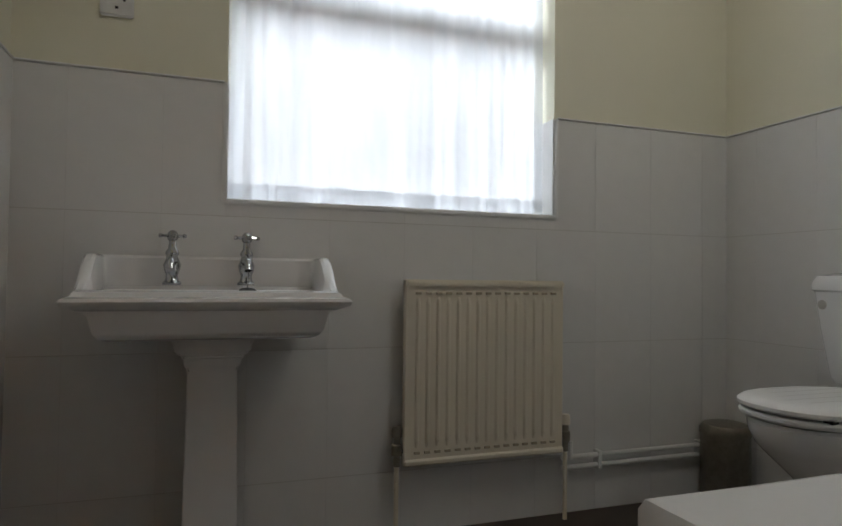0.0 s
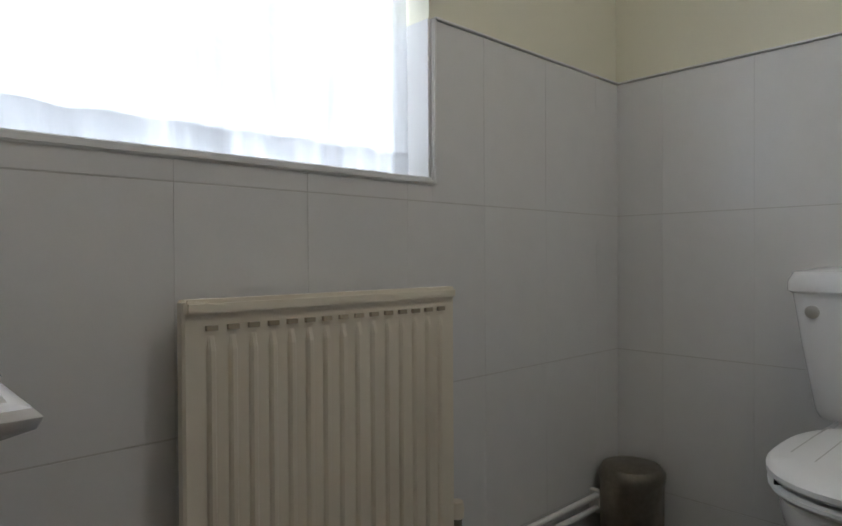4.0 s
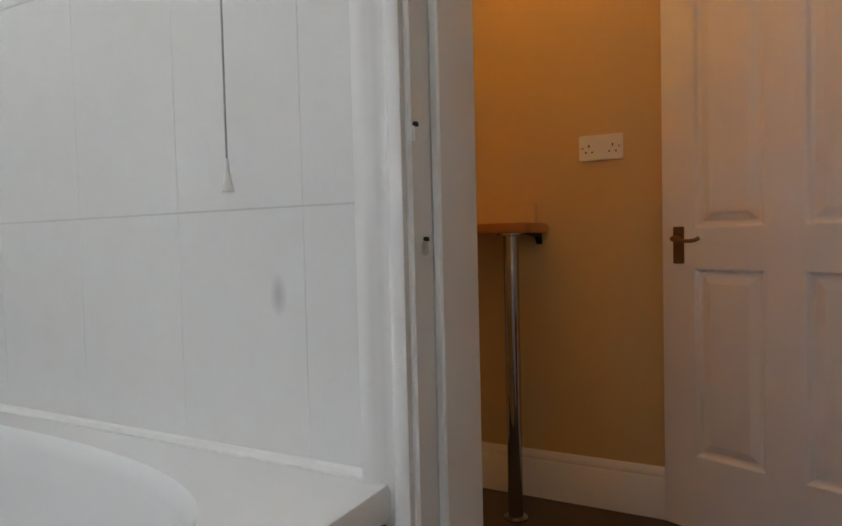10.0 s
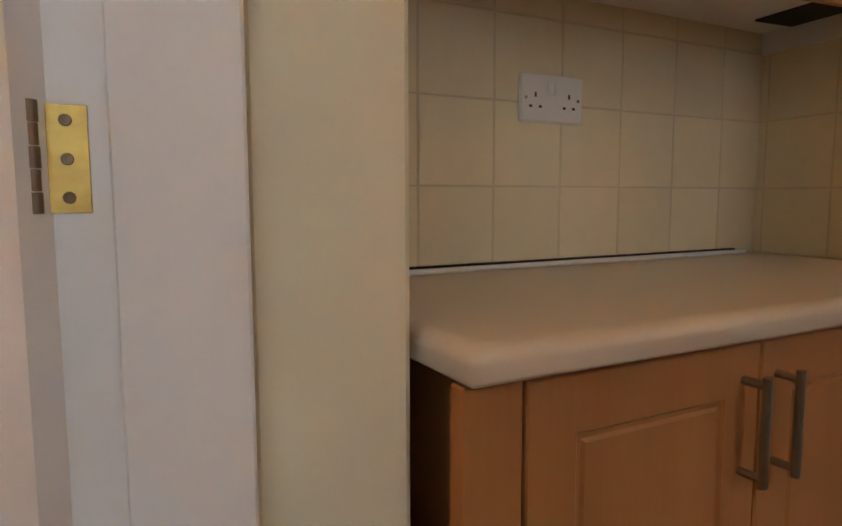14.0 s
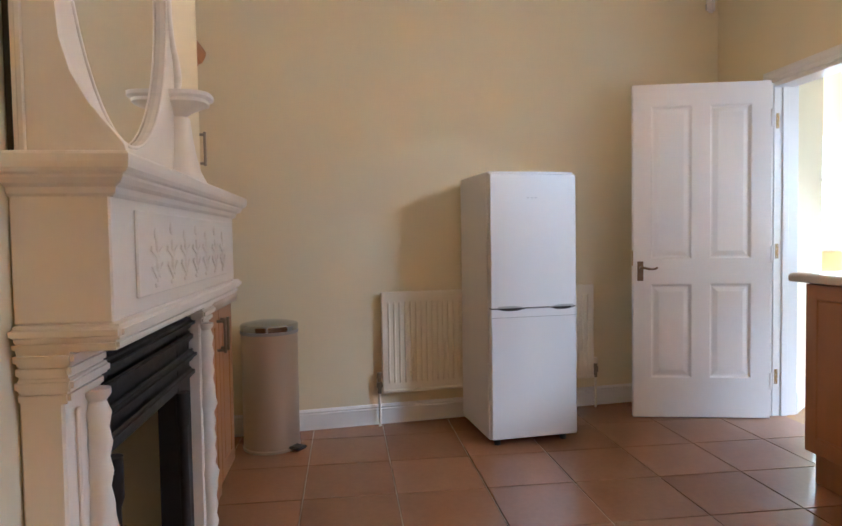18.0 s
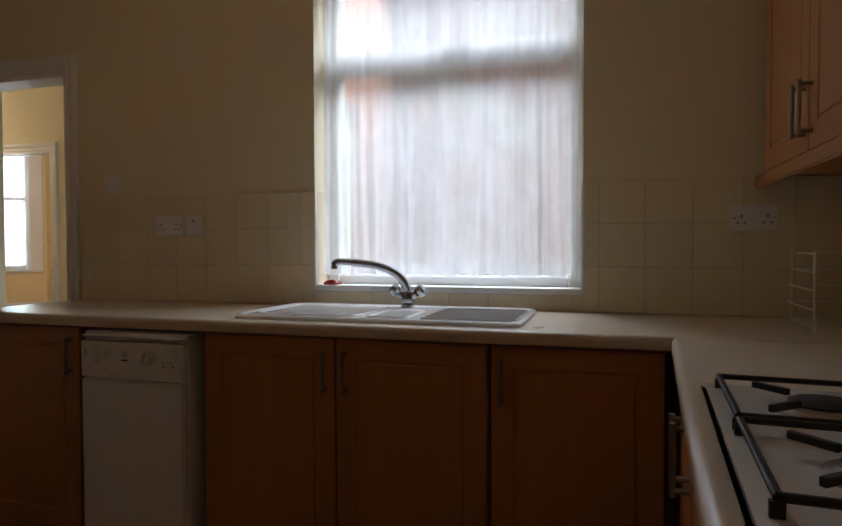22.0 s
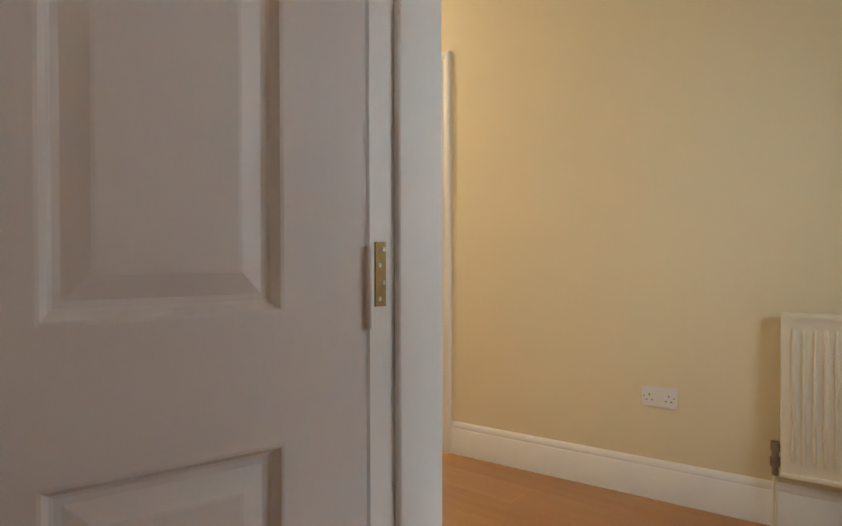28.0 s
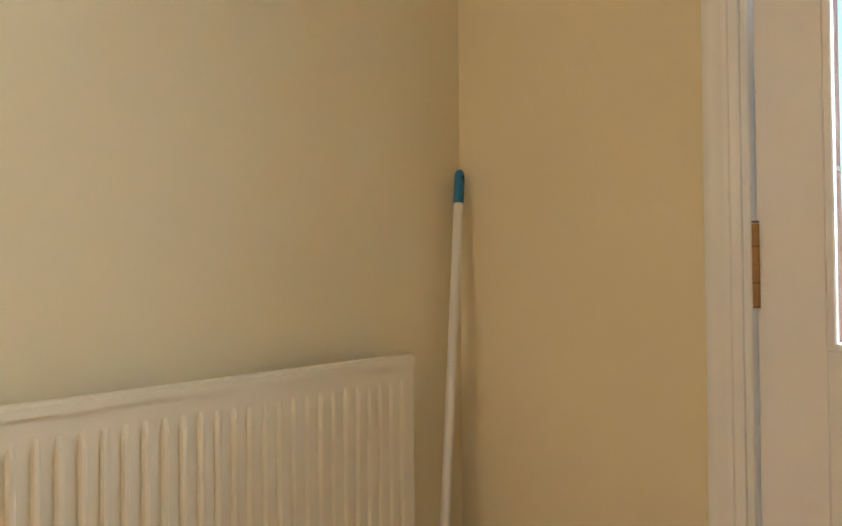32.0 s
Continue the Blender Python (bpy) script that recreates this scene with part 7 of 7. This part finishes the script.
for k in range(5):
    a = 2 * math.pi * k / 5 + 0.4
    c, s = math.cos(a), math.sin(a)
    arm = part("arm", tube(curve_points([(0, 0, -1.0), (c * 0.09, s * 0.09, -1.06), (c * 0.19, s * 0.19, -1.03), (c * 0.21, s * 0.21, -0.95)], 6), 0.006, 8), BRONZE, ch, "", True)
    part("candle_bulb", lathe([(0.009, -0.95), (0.010, -0.91), (0.015, -0.893), (0.017, -0.878), (0.012, -0.862), (0, -0.855)], 14, pose(c * 0.21, s * 0.21, 0)), BULB, arm, "lit candle bulb", True)
in_lobby(socket("double_socket", "white double socket above the front room baseboard", pose(-4.142, 6.35, FZ + 0.36, 0, 0, 90), 2))

# ---- yard beyond the kitchen window ----
nb = thing("neighbour_wall", "red brick side wall of the next house across the yard", "wall")
part("brickwork", box(1.35, 8.0, 3.0, 3.3, -0.25, 4.6), BRICK, nb, "red brick wall")
part("band_course", box(1.35, 8.0, 2.985, 3.0, 1.985, 2.035, 0.004), MORTAR, nb, "pale stone band")
part("verge_board", loft([[(1.60, 2.93, 3.22), (1.60, 2.99, 3.22), (1.60, 2.99, 3.02), (1.60, 2.93, 3.02)], [(3.20, 2.93, 2.22), (3.20, 2.99, 2.22), (3.20, 2.99, 1.89), (3.20, 2.93, 1.89)]]), MORTAR, nb, "pale grey sloping roof verge")

ext = bmesh.new()
add_box(ext, 2.165, 2.21, 1.22, 2.1, -0.25, 3.1), add_box(ext, 2.165, 2.21, 0.30, 0.365, -0.25, 3.1), add_box(ext, 2.165, 2.21, 0.365, 1.22, 2.03, 3.1)
in_lobby(structure("wall_yard_side", ext, BRICK, "red brick outer face of the lobby wall"))

# ---- tiles, planks ----
N_COLS = [0.139] + [0.2415] * 9 + [0.1275]
N_ROWS = [0.20, 0.394, 0.396]
for y0, y1, x0, x1, z0, z1 in ((0.2618, 0.27, 4.62, 7.06, 0, 0.99), (0.2618, 0.27, 4.62, 5.174, 0.99, 1.38), (0.2618, 0.27, 6.28, 7.06, 0.99, 1.38), (0.2618, 0.27, 5.174, 6.28, 0.99, 1.036)):
    part("grout_bed", box(x0, x1, y0, y1, z0, z1), GROUT, wall_bath_n)
OUT_N, UP = (0, -1, 0), (0, 0, 1)
tile_grid(wall_bath_n, "wall_tile", BATH_TILE, (4.62, 0.267, 0), (1, 0, 0), UP, OUT_N, N_COLS, N_ROWS, gap=0.0024, upright=0.0004)
tile_grid(wall_bath_n, "wall_tile", BATH_TILE, (4.62, 0.267, 0.99), (1, 0, 0), UP, OUT_N, [0.139, 0.2415, 0.1735], [0.392], gap=0.0024, upright=0.0004)
tile_grid(wall_bath_n, "wall_tile", BATH_TILE, (6.28, 0.267, 0.99), (1, 0, 0), UP, OUT_N, [0.168, 0.2415, 0.2415, 0.129], [0.392], gap=0.0024, upright=0.0004)
tile_grid(wall_bath_n, "wall_tile", BATH_TILE, (5.174, 0.267, 0.99), (1, 0, 0), UP, OUT_N, [0.068] + [0.2415] * 4 + [0.072], [0.038], gap=0.0024, upright=0.0004)
structure("trim_tile_edge_north", box(4.62, 5.166, 0.255, 0.268, 1.382, 1.388, 0.002), PLASTIC, "thin white tile edge trim")
structure("trim_tile_edge_north", box(6.288, 7.055, 0.255, 0.268, 1.382, 1.388, 0.002), PLASTIC, "thin white tile edge trim")
structure("trim_tile_edge_east", box(7.045, 7.058, -1.05, 0.262, 1.382, 1.388, 0.002), PLASTIC, "thin white tile edge trim")
part("grout_bed", box(7.0518, 7.06, -1.06, 0.266, 0, 1.38), GROUT, wall_bath_e)
part("grout_bed", box(7.0518, 7.06, -1.786, -1.06, 0, 2.36), GROUT, wall_bath_e)
E_COLS = [0.141, 0.241, 0.241, 0.241, 0.241, 0.215]
tile_grid(wall_bath_e, "wall_tile", BATH_TILE, (7.057, 0.262, 0), (0, -1, 0), UP, (-1, 0, 0), E_COLS, [0.20, 0.394, 0.396, 0.392], gap=0.0024, upright=0.0004)
tile_grid(wall_bath_e, "wall_tile", BATH_TILE, (7.057, -1.058, 0.594), (0, -1, 0), UP, (-1, 0, 0), [0.241, 0.241, 0.242], [0.396, 0.392, 0.392, 0.392], gap=0.0024, upright=0.0004)
part("grout_bed", box(5.495, 7.056, -1.79, -1.7818, 0.55, 2.36), GROUT, wall_bath_s)
tile_grid(wall_bath_s, "wall_tile", BATH_TILE, (7.05, -1.787, 0.594), (-1, 0, 0), UP, (0, 1, 0), [0.241] * 6 + [0.106], [0.396, 0.392, 0.392, 0.392], gap=0.0024, upright=0.0004)

wall_bath_w = bpy.data.objects["wall_bathroom_west"]
part("grout_bed", box(4.62, 4.6282, -1.786, 0.266, 0, 1.38), GROUT, wall_bath_w)
tile_grid(wall_bath_w, "wall_tile", BATH_TILE, (4.623, -1.78, 0), (0, 1, 0), UP, (1, 0, 0), [0.11] + [0.2415] * 8, [0.20, 0.394, 0.396, 0.392], gap=0.0024, upright=0.0004)
structure("trim_tile_edge_west", box(4.622, 4.634, -1.78, 0.254, 1.382, 1.388, 0.002), PLASTIC, "thin white tile edge trim")

# kitchen splashbacks
part("grout_bed", box(1.475, 2.664, -0.0072, 0.0, 0.926, 1.385), KIT_GROUT, wall_kit_n1)
part("grout_bed", box(2.664, 3.722, -0.0072, 0.0, 0.926, 0.985), KIT_GROUT, wall_kit_n2)
part("grout_bed", box(3.722, 4.55, -0.0072, 0.0, 0.926, 1.385), KIT_GROUT, wall_kit_n2)
K_ROWS = [0.162, 0.152, 0.146]
tile_grid(wall_kit_n1, "splash_tile", KIT_TILE, (1.475, -0.002, 0.926), (1, 0, 0), UP, OUT_N, [0.064] + [0.153] * 7 + [0.055], K_ROWS, gap=0.0025)
tile_grid(wall_kit_n2, "splash_tile", KIT_TILE, (2.666, -0.002, 0.926), (1, 0, 0), UP, OUT_N, [0.10] + [0.153] * 6 + [0.038], [0.056], gap=0.0025)
tile_grid(wall_kit_n2, "splash_tile", KIT_TILE, (3.722, -0.002, 0.926), (1, 0, 0), UP, OUT_N, [0.053] + [0.153] * 5, K_ROWS, gap=0.0025)
part("grout_bed", box(3.276, 4.29, -3.59, -3.5778, AZ - 0.04, 1.385), KIT_GROUT, wall_kit_s).matrix_world = ALCOVE
a0, a1 = ALCOVE @ Vector((3.276, -3.583, AZ)), ALCOVE.to_3x3()
tile_grid(wall_kit_s, "splash_tile", KIT_TILE, a0, a1 @ Vector((1, 0, 0)), UP, a1 @ Vector((0, 1, 0)), [0.135] + [0.152] * 5 + [0.119], [0.148, 0.152, 0.152, 0.048], gap=0.0025)
breast = bpy.data.objects["wall_chimney_breast"]
part("grout_bed", box(3.27, 3.2772, -3.58, -3.045, AZ, 1.35), KIT_GROUT, breast)
tile_grid(breast, "splash_tile", KIT_TILE, (3.272, -3.58, AZ), (0, 1, 0), UP, (1, 0, 0), [0.062, 0.159, 0.150, 0.155], [0.148, 0.152, 0.152], gap=0.0025)
part("corner_bead", box(3.268, 3.281, -3.06, -3.045, AZ, 1.35, 0.003), PLASTIC, breast)

# kitchen floor
def in_kitchen(x, y):
    return x > 0.0 - 0.125 * y


tile_grid(floor_kit, "floor_tile", FLOOR_TILE, (-0.23, -3.525 - 0.4, -0.006), (1, 0, 0), (0, 1, 0), (0, 0, 1), [0.4] * 12, [0.4] * 10, thick=0.006, gap=0.006,
          skip=lambda x, y, w, h: not (in_kitchen(x - 0.23 + 0.2, y - 3.925) and x - 0.23 < 4.75))
rng = random.Random(5)


def planks(parent, x0, x1, y0, y1, z, wide=0.19, length=1.25):
    """Laminate boards in broken bond; boards of one length share a mesh."""
    meshes = {}
    row, y = 0, y0
    while y < y1 - 0.01:
        x = x0 - length * ((row * 0.37) % 1)
        while x < x1:
            a, b = max(x, x0), min(x + length, x1)
            key = round(b - a, 2)
            if key > 0.03:
                if key not in meshes:
                    bm = box(0.0006, key - 0.0006, 0.0006, wide - 0.0006, -0.012, 0, 0.0008)
                    me = bpy.data.meshes.new("floor_plank")
                    bm.to_mesh(me)
                    bm.free()
                    me.materials.append(OAK)
                    meshes[key] = me
                ob = new("floor_plank", meshes[key])
                ob.parent = parent
                ob.location = (a, y, z)
            x += length
        y += wide
        row += 1


planks(floor_lob, -4.0, 2.0, 0.07, 2.16, 0.0)
planks(floor_front, -5.3, 1.0, 2.08, 7.5, FZ)
